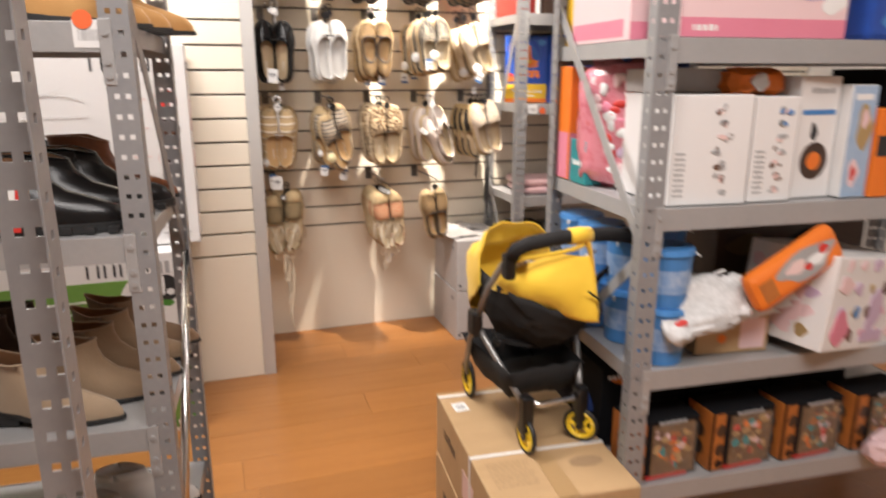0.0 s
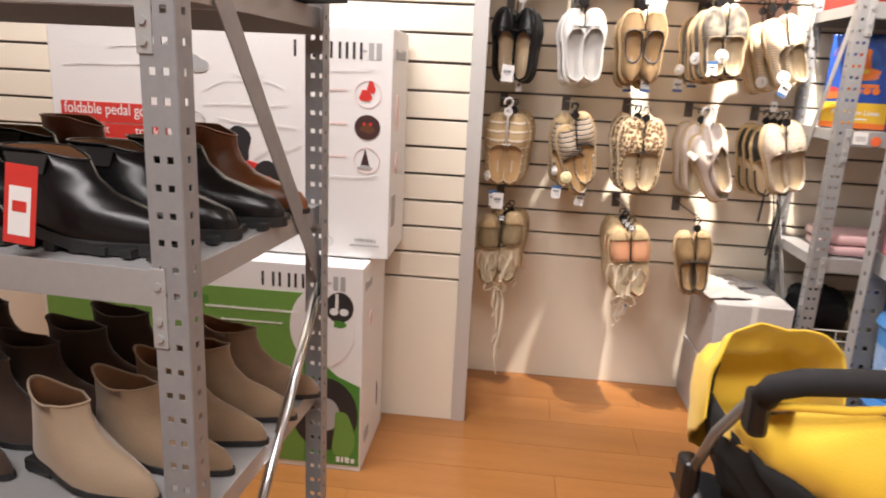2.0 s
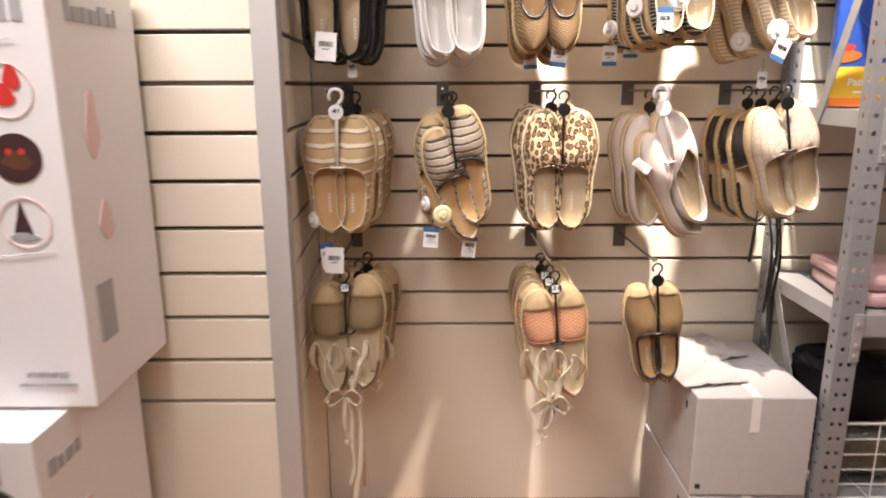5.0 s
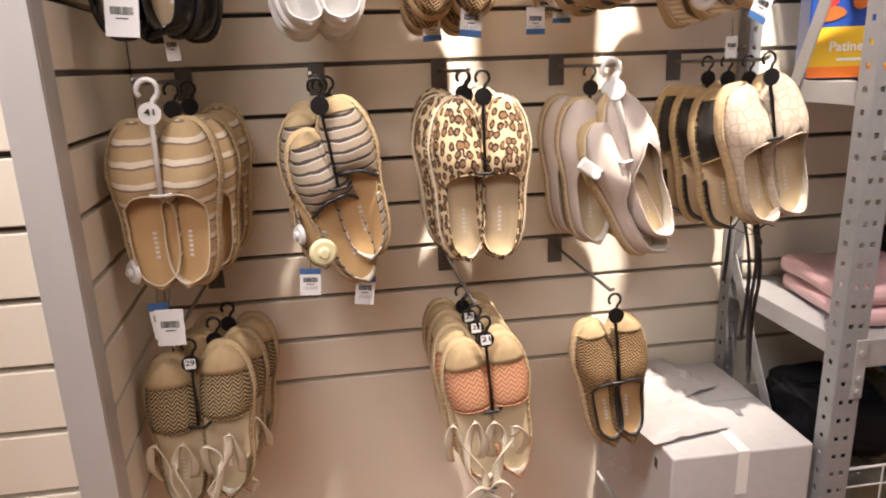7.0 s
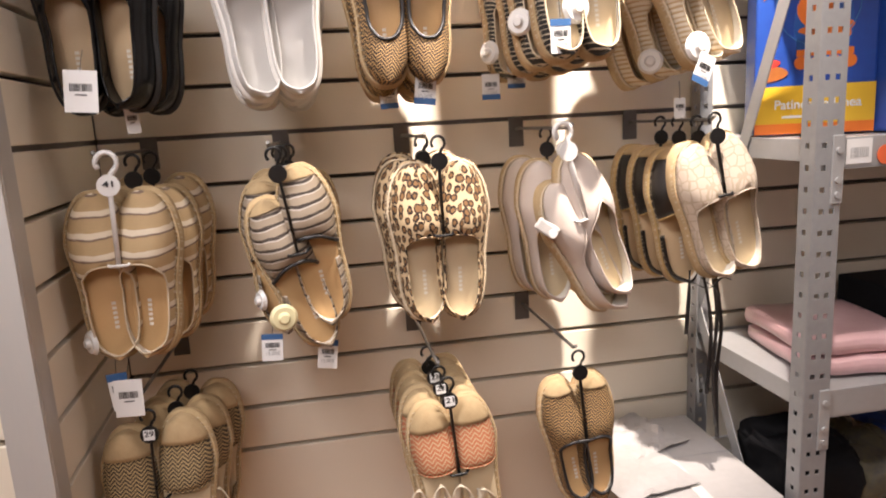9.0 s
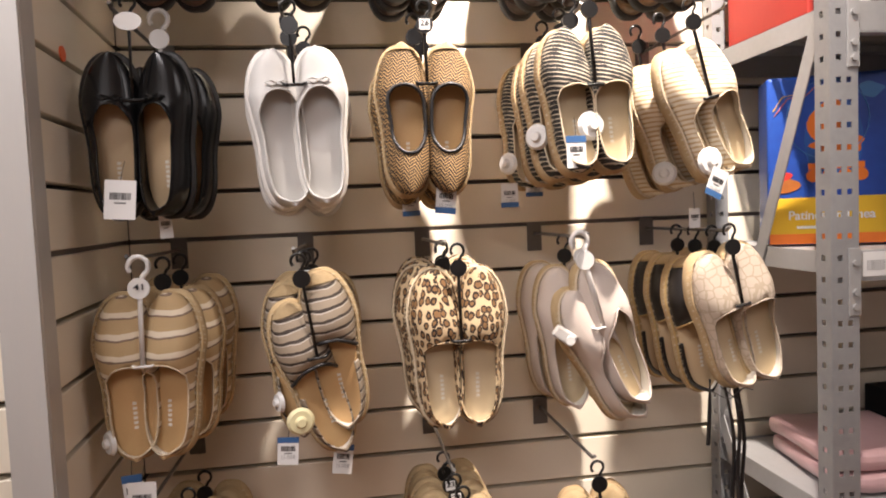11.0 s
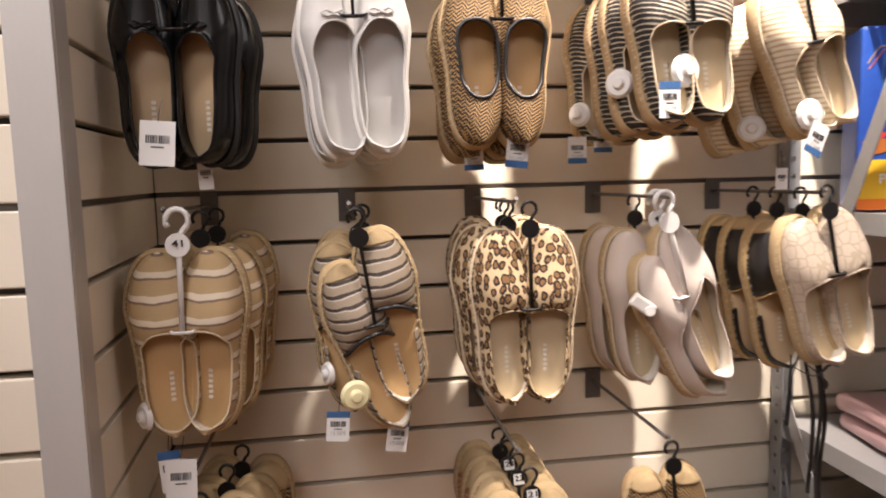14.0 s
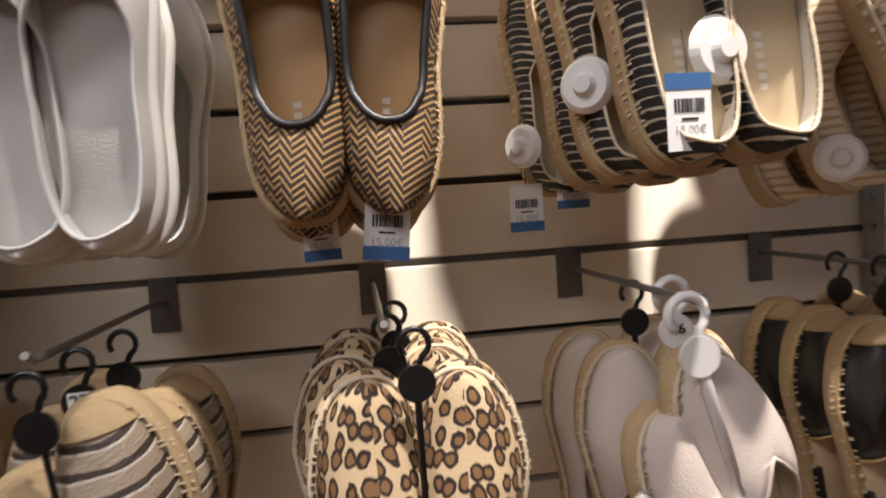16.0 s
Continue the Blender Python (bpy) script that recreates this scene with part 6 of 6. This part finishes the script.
film_rng = random.Random(12)
soft_bag(on_right(0.12, 0.33, L2, -50), 0.24, 0.33, 0.14, material("printed_pink_film", (0.5, 0.05, 0.09), (0.66, 0.24, 0.29), 30, 0.18, 0, 0.5, 70, 1.9, coat=0.5), "shiny pink film bag of small plush toys",
         [(film_rng.uniform(-0.09, 0.09), film_rng.uniform(0.04, 0.29), film_rng.uniform(0.008, 0.024), film_rng.uniform(0.007, 0.02), film_rng.choice((REDINK, PALEPINK, PALEPINK, PINK, PAPER, LILAC, REDINK))) for k in range(34)] + [(0.07, 0.24, 0.022, 0.02, BLUE)])
def small_drawings(w, h, seed, tones):
    """A column of small product pictures with a barcode beside it."""
    rng = random.Random(seed)
    out = [("front", "bars", 0.012, 0.02 + 0.012 * n, 0.024, 0.007, GREYINK) for n in range(9)]
    for n in range(7):
        u, v = w * 0.62 + rng.uniform(-0.01, 0.01), h * (0.12 + 0.125 * n)
        for q in range(4):
            out.append(("front", rng.choice(("blob", "disc", "blob", "ring")), u + rng.uniform(-0.012, 0.012), v + rng.uniform(-0.007, 0.007), rng.uniform(0.003, 0.01), rng.uniform(0.003, 0.008), rng.choice(tones)))
    return out


for k, (x, w, h) in enumerate(((0.075, 0.2, 0.25), (0.285, 0.12, 0.245))):
    carton("toy_box", (w, 0.28, h), on_right(x, 0.03, L2, -2 + 3 * k), PRINTWHITE, "white toy box with small dark product drawings", "box", "white toy boxes", art=small_drawings(w, h, 70 + k, (GREYINK, INK, PALEINK, GREYINK, BROWNLEATHER, SKYBLUE if k else GREYINK)))
carton("toy_box", (0.12, 0.26, 0.29), on_right(0.42, 0.05, L2, 5), PRINTWHITE, "white and pale blue toy box with a round picture", "box", "white toy boxes", art=[("front", "disc", 0.06, 0.09, 0.042, 0.045, DARKBROWN), ("front", "disc", 0.06, 0.09, 0.022, 0.022, ORANGE), ("front", "rect", 0.01, 0.2, 0.1, 0.012, SKYBLUE), ("front", "bars", 0.03, 0.25, 0.07, 0.014, GREYINK), ("front", "blob", 0.05, 0.16, 0.01, 0.02, INK)])
carton("toy_box", (0.075, 0.26, 0.27), on_right(0.545, 0.03, L2), PRINTWHITE, "pale blue toy box with an orange picture", "box", "toys on the rack", art=[("front", "rect", 0.002, 0.002, 0.071, 0.266, material("pale_blue_print", (0.4, 0.52, 0.66), (0.28, 0.4, 0.58), 16, 0.4, 0, 0.02, 60, 1.0)), ("front", "blob", 0.045, 0.17, 0.022, 0.05, GOLD), ("front", "blob", 0.045, 0.19, 0.01, 0.02, PALEPINK), ("front", "blob", 0.03, 0.06, 0.016, 0.03, PALEPINK), ("front", "blob", 0.03, 0.06, 0.008, 0.016, REDINK), ("front", "rect", 0.01, 0.235, 0.05, 0.014, PAPER)])
for k in range(3):
    carton("toy_box", (0.055, 0.24, 0.215), on_right(0.622 + 0.058 * k, 0.02 + 0.01 * k, L2, -2), ORANGE, "upright orange cardboard toy box", "box", "orange toy boxes", art=[("front", "rect", 0.005, 0.1, 0.04, 0.05, INK if k == 0 else ORANGE)])
carton("toy_box", (0.22, 0.2, 0.09), on_right(0.66, 0.03, L2 + 0.217), BLACKCARD, "black flat toy box lying on orange boxes", "box", "toys on the rack")
carton("toy_box", (0.3, 0.22, 0.3), on_right(0.84, 0.04, L2), BLUE, "large dark blue cardboard toy box", "box", "toys on the rack", art=[("front", "blob", 0.1, 0.1, 0.05, 0.06, SKYBLUE)])
carton("toy_box", (0.19, 0.14, 0.055), on_right(0.085, 0.12, L2 + 0.252, 4), WHITECARD, "open white carton flap box", "box", "toys on the rack")
soft_bag(on_right(0.33, 0.13, L2 + 0.247), 0.15, 0.06, 0.1, ORANGE, "orange plastic toy packet", [(0.0, 0.03, 0.025, 0.02, PAPER)])
carton("toy_box", (0.18, 0.16, 0.03), on_right(0.1, 0.3, L2 + 0.31, 0), BLUE, "flat blue toy box lying on others", "box", "toys on the rack")


def bucket(at, r=0.062, h=0.13):
    ob = thing("toy_bucket", at, "blue and white plastic toy bucket with a lid", "bucket", "blue toy buckets")
    bm = bmesh.new()
    bmesh.ops.create_cone(bm, cap_ends=True, segments=28, radius1=r * 0.88, radius2=r, depth=h, matrix=pose(0, 0, h / 2))
    part("tub", bm, SKYBLUE, ob)
    bm = bmesh.new()
    bmesh.ops.create_cone(bm, cap_ends=False, segments=28, radius1=r * 0.925, radius2=r * 0.975, depth=h * 0.45, matrix=pose(0, 0, h * 0.5))
    part("label_band", bm, material("pale_blue_band", (0.5, 0.6, 0.72), (0.16, 0.3, 0.56), 34, 0.4, 0, 0.02, 80, 1.4) if "pale_blue_band" not in bpy.data.materials else bpy.data.materials["pale_blue_band"], ob, "pale printed band")
    bm = bmesh.new()
    bmesh.ops.create_cone(bm, cap_ends=True, segments=28, radius1=r * 1.08, radius2=r * 1.02, depth=0.014, matrix=pose(0, 0, h + 0.007))
    part("lid", bm, SKYBLUE, ob)
    part("handle", tube(bmesh.new(), [(r * 1.05 * math.cos(a), r * 0.35 * math.sin(a) - r * 0.7, h - 0.01 + 0.02 * math.sin(a)) for a in np.linspace(0.1, 3.04, 12)], 0.003, 6), WHITEPLASTIC, ob, "white bail handle", True)
    return ob


for x, y, z in ((0.115, 0.075, L3), (0.115, 0.075, L3 + 0.146), (0.1, 0.22, L3), (0.1, 0.22, L3 + 0.146), (0.08, 0.36, L3), (0.085, 0.36, L3 + 0.146), (0.24, 0.3, L3), (0.24, 0.3, L3 + 0.146), (0.23, 0.44, L3), (0.085, 0.49, L3), (0.085, 0.49, L3 + 0.146)):
    bucket(on_right(x, y, z, 20 * x))
carton("cardboard_carton", (0.2, 0.16, 0.1), on_right(0.21, 0.06, L3, -3), KRAFT, "small brown carton with a printed corner", "box", art=[("front", "rect", 0.12, 0.01, 0.07, 0.08, PALEPINK), ("front", "disc", 0.07, 0.04, 0.012, 0.012, ORANGE)])
for k in range(3):
    loose_sheet(on_right(0.19 + 0.02 * k, -0.02 + 0.03 * k, L3 + 0.102 + 0.016 * k, 12 - 9 * k, -8), 0.24, 0.14, 20 + k, PAPER, "printed white leaflet on a carton", 0.03)
big = carton("toy_box", (0.34, 0.24, 0.24), on_right(0.47, -0.06, L3 + 0.03, 16, 0) @ pose(0, 0, 0, 0, 8, 0), PRINTWHITE, "large white toy box with pink pictures, leaning out of a shelf", "box", "toys on the rack", art=[*[("left", "blob", 0.03 + 0.05 * (n % 4), 0.04 + 0.05 * (n // 4), 0.018 + 0.004 * (n % 3), 0.016, (PINK, LILAC, PALEPINK, GOLD, BROWNLEATHER)[n % 5]) for n in range(16)], *[("front", "blob", 0.05 + 0.06 * (n % 5), 0.04 + 0.06 * (n // 5), 0.01 + 0.003 * (n % 3), 0.012 + 0.004 * (n % 2), (GOLD, LILAC, PALEPINK, PALEPINK, PINK, BROWNLEATHER)[n * 5 % 6]) for n in range(18)], ("front", "blob", 0.06, 0.06, 0.035, 0.04, PINK), ("front", "blob", 0.2, 0.1, 0.03, 0.06, LILAC), ("front", "rect", 0.16, 0.02, 0.1, 0.03, LILAC), ("front", "blob", 0.28, 0.18, 0.04, 0.02, GOLD), ("front", "blob", 0.28, 0.185, 0.02, 0.01, BROWNLEATHER), ("front", "blob", 0.05, 0.17, 0.03, 0.02, PALEPINK), ("front", "blob", 0.12, 0.1, 0.012, 0.016, SKYBLUE), ("left", "blob", 0.12, 0.1, 0.06, 0.06, PALEPINK)])
carton("toy_box", (0.27, 0.045, 0.1), on_right(0.3, -0.06, L3 + 0.14, 6) @ pose(0, 0, 0, -12, -27, 0), ORANGE, "flat orange toy tray with a grey window, lying across boxes", "box", "toys on the rack", 0.02, art=[
    ("front", "blob", 0.16, 0.05, 0.085, 0.032, GREYSTEEL), ("front", "blob", 0.13, 0.055, 0.03, 0.014, PALEINK), ("front", "blob", 0.19, 0.045, 0.028, 0.012, PAPER), ("front", "blob", 0.16, 0.04, 0.012, 0.008, REDINK), ("front", "blob", 0.215, 0.058, 0.014, 0.01, REDINK), ("front", "rect", 0.02, 0.02, 0.04, 0.05, ROBOTORANGE)])
soft_bag(on_right(0.2, -0.02, L3 + 0.1, -4) @ pose(0, 0, 0, -42, -16, 0), 0.23, 0.13, 0.03, material("printed_white_paper", (0.74, 0.73, 0.72), (0.5, 0.49, 0.48), 45, 0.5, 0.0, 0.25, 120, 1.5), "crinkled white printed paper packet", [(-0.07, 0.04, 0.02, 0.008, REDINK)])
carton("toy_box", (0.5, 0.22, 0.3), on_right(0.4, 0.28, L3), DARKBROWN, "dark brown toy carton", "box", "toys on the rack", art=[("front", "blob", 0.1, 0.22, 0.06, 0.03, OLIVEBROWN), ("front", "blob", 0.3, 0.2, 0.08, 0.05, BLACKCARD)])
for k, x in enumerate((0.035, 0.26, 0.475, 0.7)):
    rng = random.Random(40 + k)
    bits = [("front", "blob", rng.uniform(0.065, 0.165), rng.uniform(0.03, 0.135), rng.uniform(0.004, 0.013), rng.uniform(0.004, 0.012), rng.choice((REDINK, TEAL, OLIVEBROWN, ORANGE, GOLD, GOLD, GOLD, BROWNLEATHER, BLANKGOLD, PALEPINK, ROBOTORANGE))) for n in range(48)]
    pack = carton("toy_box", (0.19, 0.1, 0.165), on_right(x, 0.02, L4, 4), BLACKCARD, "black and orange robot toy box with a clear window", "box", "robot toy boxes", art=[
        ("front", "rect", 0.002, 0.002, 0.032, 0.16, ROBOTORANGE), ("front", "disc", 0.022, 0.115, 0.014, 0.018, DARKBROWN), ("front", "disc", 0.022, 0.06, 0.014, 0.018, DARKBROWN), ("front", "disc", 0.022, 0.02, 0.01, 0.012, BLACKCARD), ("front", "rect", 0.052, 0.01, 0.128, 0.14, BLANKGOLD), *bits,
        ("front", "rect", 0.04, 0.002, 0.12, 0.008, REDINK), ("front", "bars", 0.07, 0.152, 0.08, 0.008, GREYINK), ("left", "rect", 0.003, 0.003, 0.09, 0.16, ROBOTORANGE), ("left", "disc", 0.05, 0.1, 0.02, 0.02, DARKBROWN), ("left", "disc", 0.05, 0.05, 0.02, 0.02, DARKBROWN)])
    part("window", block((0.053, -0.012, 0.01), (0.178, -0.004, 0.15), 0.006), CLEARPACK, pack, "clear plastic window")
for k, x in enumerate((0.03, 0.3, 0.57)):
    carton("toy_box", (0.26, 0.3, 0.235), on_right(x, 0.2, L4), BLACKCARD, "black toy box with orange and blue print", "box", "black toy boxes", art=[("front", "blob", 0.1, 0.2, 0.06, 0.02, ORANGE), ("front", "bars", 0.02, 0.2, 0.06, 0.015, PAPER), ("front", "blob", 0.2, 0.19, 0.03, 0.02, BLUE), ("left", "bars", 0.05, 0.17, 0.12, 0.02, PAPER), ("left", "blob", 0.2, 0.1, 0.05, 0.04, BLUE)])
soft_bag(on_right(0.78, -0.03, L4, 15), 0.16, 0.07, 0.07, PALEPINK, "white and pink toy packet hanging over the shelf edge", [(0.02, 0.05, 0.04, 0.02, REDINK)])


# ---- goods on the far rack ----
def on_far(x, y, z, turn=0.0, tip=0.0):
    return FAR @ pose(x, y, z, tip, 0, turn)


def skate_box(m, w, label, figure):
    art = [("front", "rect", 0.002, 0.002, w - 0.004, 0.09, YELLOW), ("front", "rect", 0.002, 0.002, w - 0.004, 0.02, ORANGE), ("front", "disc", w * 0.55, 0.2, w * 0.24, 0.085, material("mid_blue_print", (0.03, 0.13, 0.46), (0.02, 0.09, 0.36), 12, 0.38, 0, 0.02, 60, 1.0) if "mid_blue_print" not in bpy.data.materials else bpy.data.materials["mid_blue_print"])]
    if figure == "skate":
        art += [("front", "ring", w * 0.5, 0.24, w * 0.34, 0.075, SKYBLUE), ("front", "blob", w * 0.5, 0.235, 0.03, 0.045, ORANGE), ("front", "blob", w * 0.6, 0.19, 0.045, 0.018, ORANGE), ("front", "rect", w * 0.34, 0.145, w * 0.46, 0.012, ORANGE), ("front", "blob", w * 0.5, 0.25, 0.012, 0.02, REDINK), ("front", "blob", w * 0.56, 0.2, 0.016, 0.007, YELLOW)]
        art += [("front", "disc", w * (0.38 + 0.13 * n), 0.133, 0.012, 0.012, ORANGE) for n in range(4)]
        art += [("front", "blob", w * 0.14, 0.115, 0.024, 0.016, ROBOTORANGE), ("front", "blob", w * 0.13, 0.135, 0.014, 0.01, REDINK), ("front", "line", 0.01, 0.26, 0.06, 0.05, YELLOW), ("front", "line", 0.012, 0.25, 0.08, 0.06, ORANGE), ("front", "blob", w * 0.85, 0.29, 0.02, 0.014, SKYBLUE)]
    else:
        art += [("front", "disc", w * 0.18, 0.29, 0.035, 0.02, ORANGE), ("front", "disc", w * 0.5, 0.17, 0.03, 0.05, PAPER), ("front", "disc", w * 0.5, 0.23, 0.026, 0.028, PALEPINK), ("front", "disc", w * 0.5, 0.245, 0.028, 0.018, REDINK)]
    ob = carton("skate_box", (w, 0.1, 0.325), m, BLUE, label, "box", "inline skate boxes", 0.006, art=art)
    writing("skate_text", "Patines en Línea", 0.024, PAPER, ob, pose(0.035, -0.0028, 0.045) @ UPRIGHT, 0.0004, width=min(w - 0.06, 0.16))
    part("small_print", block((0.05, -0.0026, 0.032), (min(w - 0.06, 0.15), -0.0006, 0.037)), PAPER, ob)
    return ob


skate_box(on_far(0.02, 0.2, 1.175, -24), 0.21, "blue and yellow inline skate box with an orange skate picture", "skate")
skate_box(on_far(0.215, 0.06, 1.175, 2), 0.3, "blue and yellow inline skate box with a small plain figure", "figure")
skate_box(on_far(0.54, 0.06, 1.175, 0), 0.3, "blue and yellow inline skate box", "skate")
DULLRED = material("dull_red_print", (0.4, 0.035, 0.025), (0.32, 0.025, 0.02), 10, 0.5, 0, 0.03)
for k in range(3):
    carton("toy_box", (0.032, 0.25, 0.24), on_far(0.02 + 0.034 * k, 0.08, 1.59), DULLRED, "red book-like toy box", "box", "red toy boxes", art=[("left", "rect", 0.02, 0.15, 0.2, 0.05, ORANGE), ("front", "bars", 0.006, 0.1, 0.02, 0.012, PAPER)])
carton("toy_box", (0.02, 0.25, 0.24), on_far(0.124, 0.08, 1.59), PRINTWHITE, "thin white toy box", "box", "toys on the far rack")
carton("toy_box", (0.3, 0.25, 0.26), on_far(0.16, 0.07, 1.59, -3), DARKBROWN, "dark brown toy box", "box", "toys on the far rack")
PINKPACK = material("pink_towel_in_film", (0.66, 0.43, 0.44), (0.56, 0.35, 0.37), 12, 0.3, 0, 0.5, 60, 0.8, coat=0.4)
for k in range(2):
    ob = thing("towel_pack", on_far(0.05 + 0.006 * k, 0.06 + 0.008 * k, 0.726 + 0.036 * k, -10 + 2 * k), "folded pale pink towel in clear film", "towel", "pink towels on the far rack")
    bm = block((0, 0, 0), (0.23, 0.26, 0.035), 0.014)
    bmesh.ops.subdivide_edges(bm, edges=bm.edges[:], cuts=3, use_grid_fill=True)
    for v in bm.verts:
        v.co.z = min(max(v.co.z + 0.006 * noise.noise(v.co * 18 + Vector((k * 3, 0, 0))), 0.0), 0.0358)
    part("towel", bm, PINKPACK, ob, smooth=True)
carton("toy_box", (0.3, 0.3, 0.11), on_far(0.36, 0.06, 0.725), BLACKCARD, "black toy box with white lettering", "box", "toys on the far rack", art=[("front", "bars", 0.1, 0.06, 0.12, 0.025, PAPER), ("front", "blob", 0.2, 0.02, 0.06, 0.015, BLUE)])
GREENBAG = material("dark_mixed_packets", (0.05, 0.05, 0.06), (0.12, 0.11, 0.05), 20, 0.25, 0, 0.4, 90, 1.0, coat=0.4)
for x, z, mm in ((0.14, 0.27, GREENBAG), (0.3, 0.28, BLACKCARD), (0.46, 0.27, GREENBAG), (0.24, 0.4, GREENBAG), (0.4, 0.41, BLUE), (0.12, 0.42, BLACKCARD), (0.58, 0.3, REDINK)):
    soft_bag(on_far(x, 0.17, z, 30 * x), 0.17, 0.14, 0.22, mm, "dark plastic toy packet in a wire basket")


def wire_basket(m, w, d, h):
    ob = thing("wire_basket", m, "white wire basket of dark toy packets", "basket")
    for z in (0.003, h):
        part("rim", tube(bmesh.new(), [(0, 0, z), (w, 0, z), (w, d, z), (0, d, z)], 0.003, 6, True), WHITEPLASTIC, ob)
    for k in range(9):
        x = w * k / 8
        part("wire", tube(bmesh.new(), [(x, 0, h), (x, 0, 0.003), (x, d, 0.003), (x, d, h)], 0.0017, 5), WHITEPLASTIC, ob)
    for k in range(1, 5):
        z = h * k / 5
        part("wire", tube(bmesh.new(), [(0, 0, z), (w, 0, z), (w, d, z), (0, d, z)], 0.0017, 5, True), WHITEPLASTIC, ob)
    for k in range(1, 6):
        y = d * k / 6
        part("wire", tube(bmesh.new(), [(0, y, h), (0, y, 0.003), (w, y, 0.003), (w, y, h)], 0.0017, 5), WHITEPLASTIC, ob)
    return ob


wire_basket(on_far(0.055, 0.02, 0.251), 0.7, 0.36, 0.2)


# ---- floor boards ----
def laminate_floor():
    floor = thing("floor", pose(0, 0, 0), "orange-brown wood laminate floor boards", "floor", kind="structure")
    part("subfloor", block((ROOM[0], ROOM[2], -0.1), (ROOM[1], 8.5, -0.004)), JOINT, floor)
    rng = random.Random(4)
    wide, long = 0.19, 1.28
    plank = finish("plank", block((0.0006, 0.0006, -0.0035), (long - 0.0006, wide - 0.0006, 0.0), 0.0006), FLOOR)
    rest = bmesh.new()
    rows = int((8.5 - ROOM[2]) / wide)
    for r in range(rows):
        y = 8.42 - (r + 1) * wide
        x = ROOM[0] - rng.random() * long
        while x < ROOM[1]:
            if 5.9 < y < 8.3 and -0.6 < x + long / 2 < 3.4 and ROOM[0] < x < ROOM[1] - long:
                part("plank", plank, FLOOR, floor, at=pose(x, y, 0))
            else:
                brick(rest, (max(x, ROOM[0]) + 0.0006, max(y, ROOM[2]) + 0.0006, -0.0035), (min(x + long, ROOM[1]) - 0.0006, y + wide - 0.0006, 0))
            x += long
    tagged(part("outer_planks", rest, FLOOR, floor), "orange-brown laminate boards", kind="stuff")


laminate_floor()
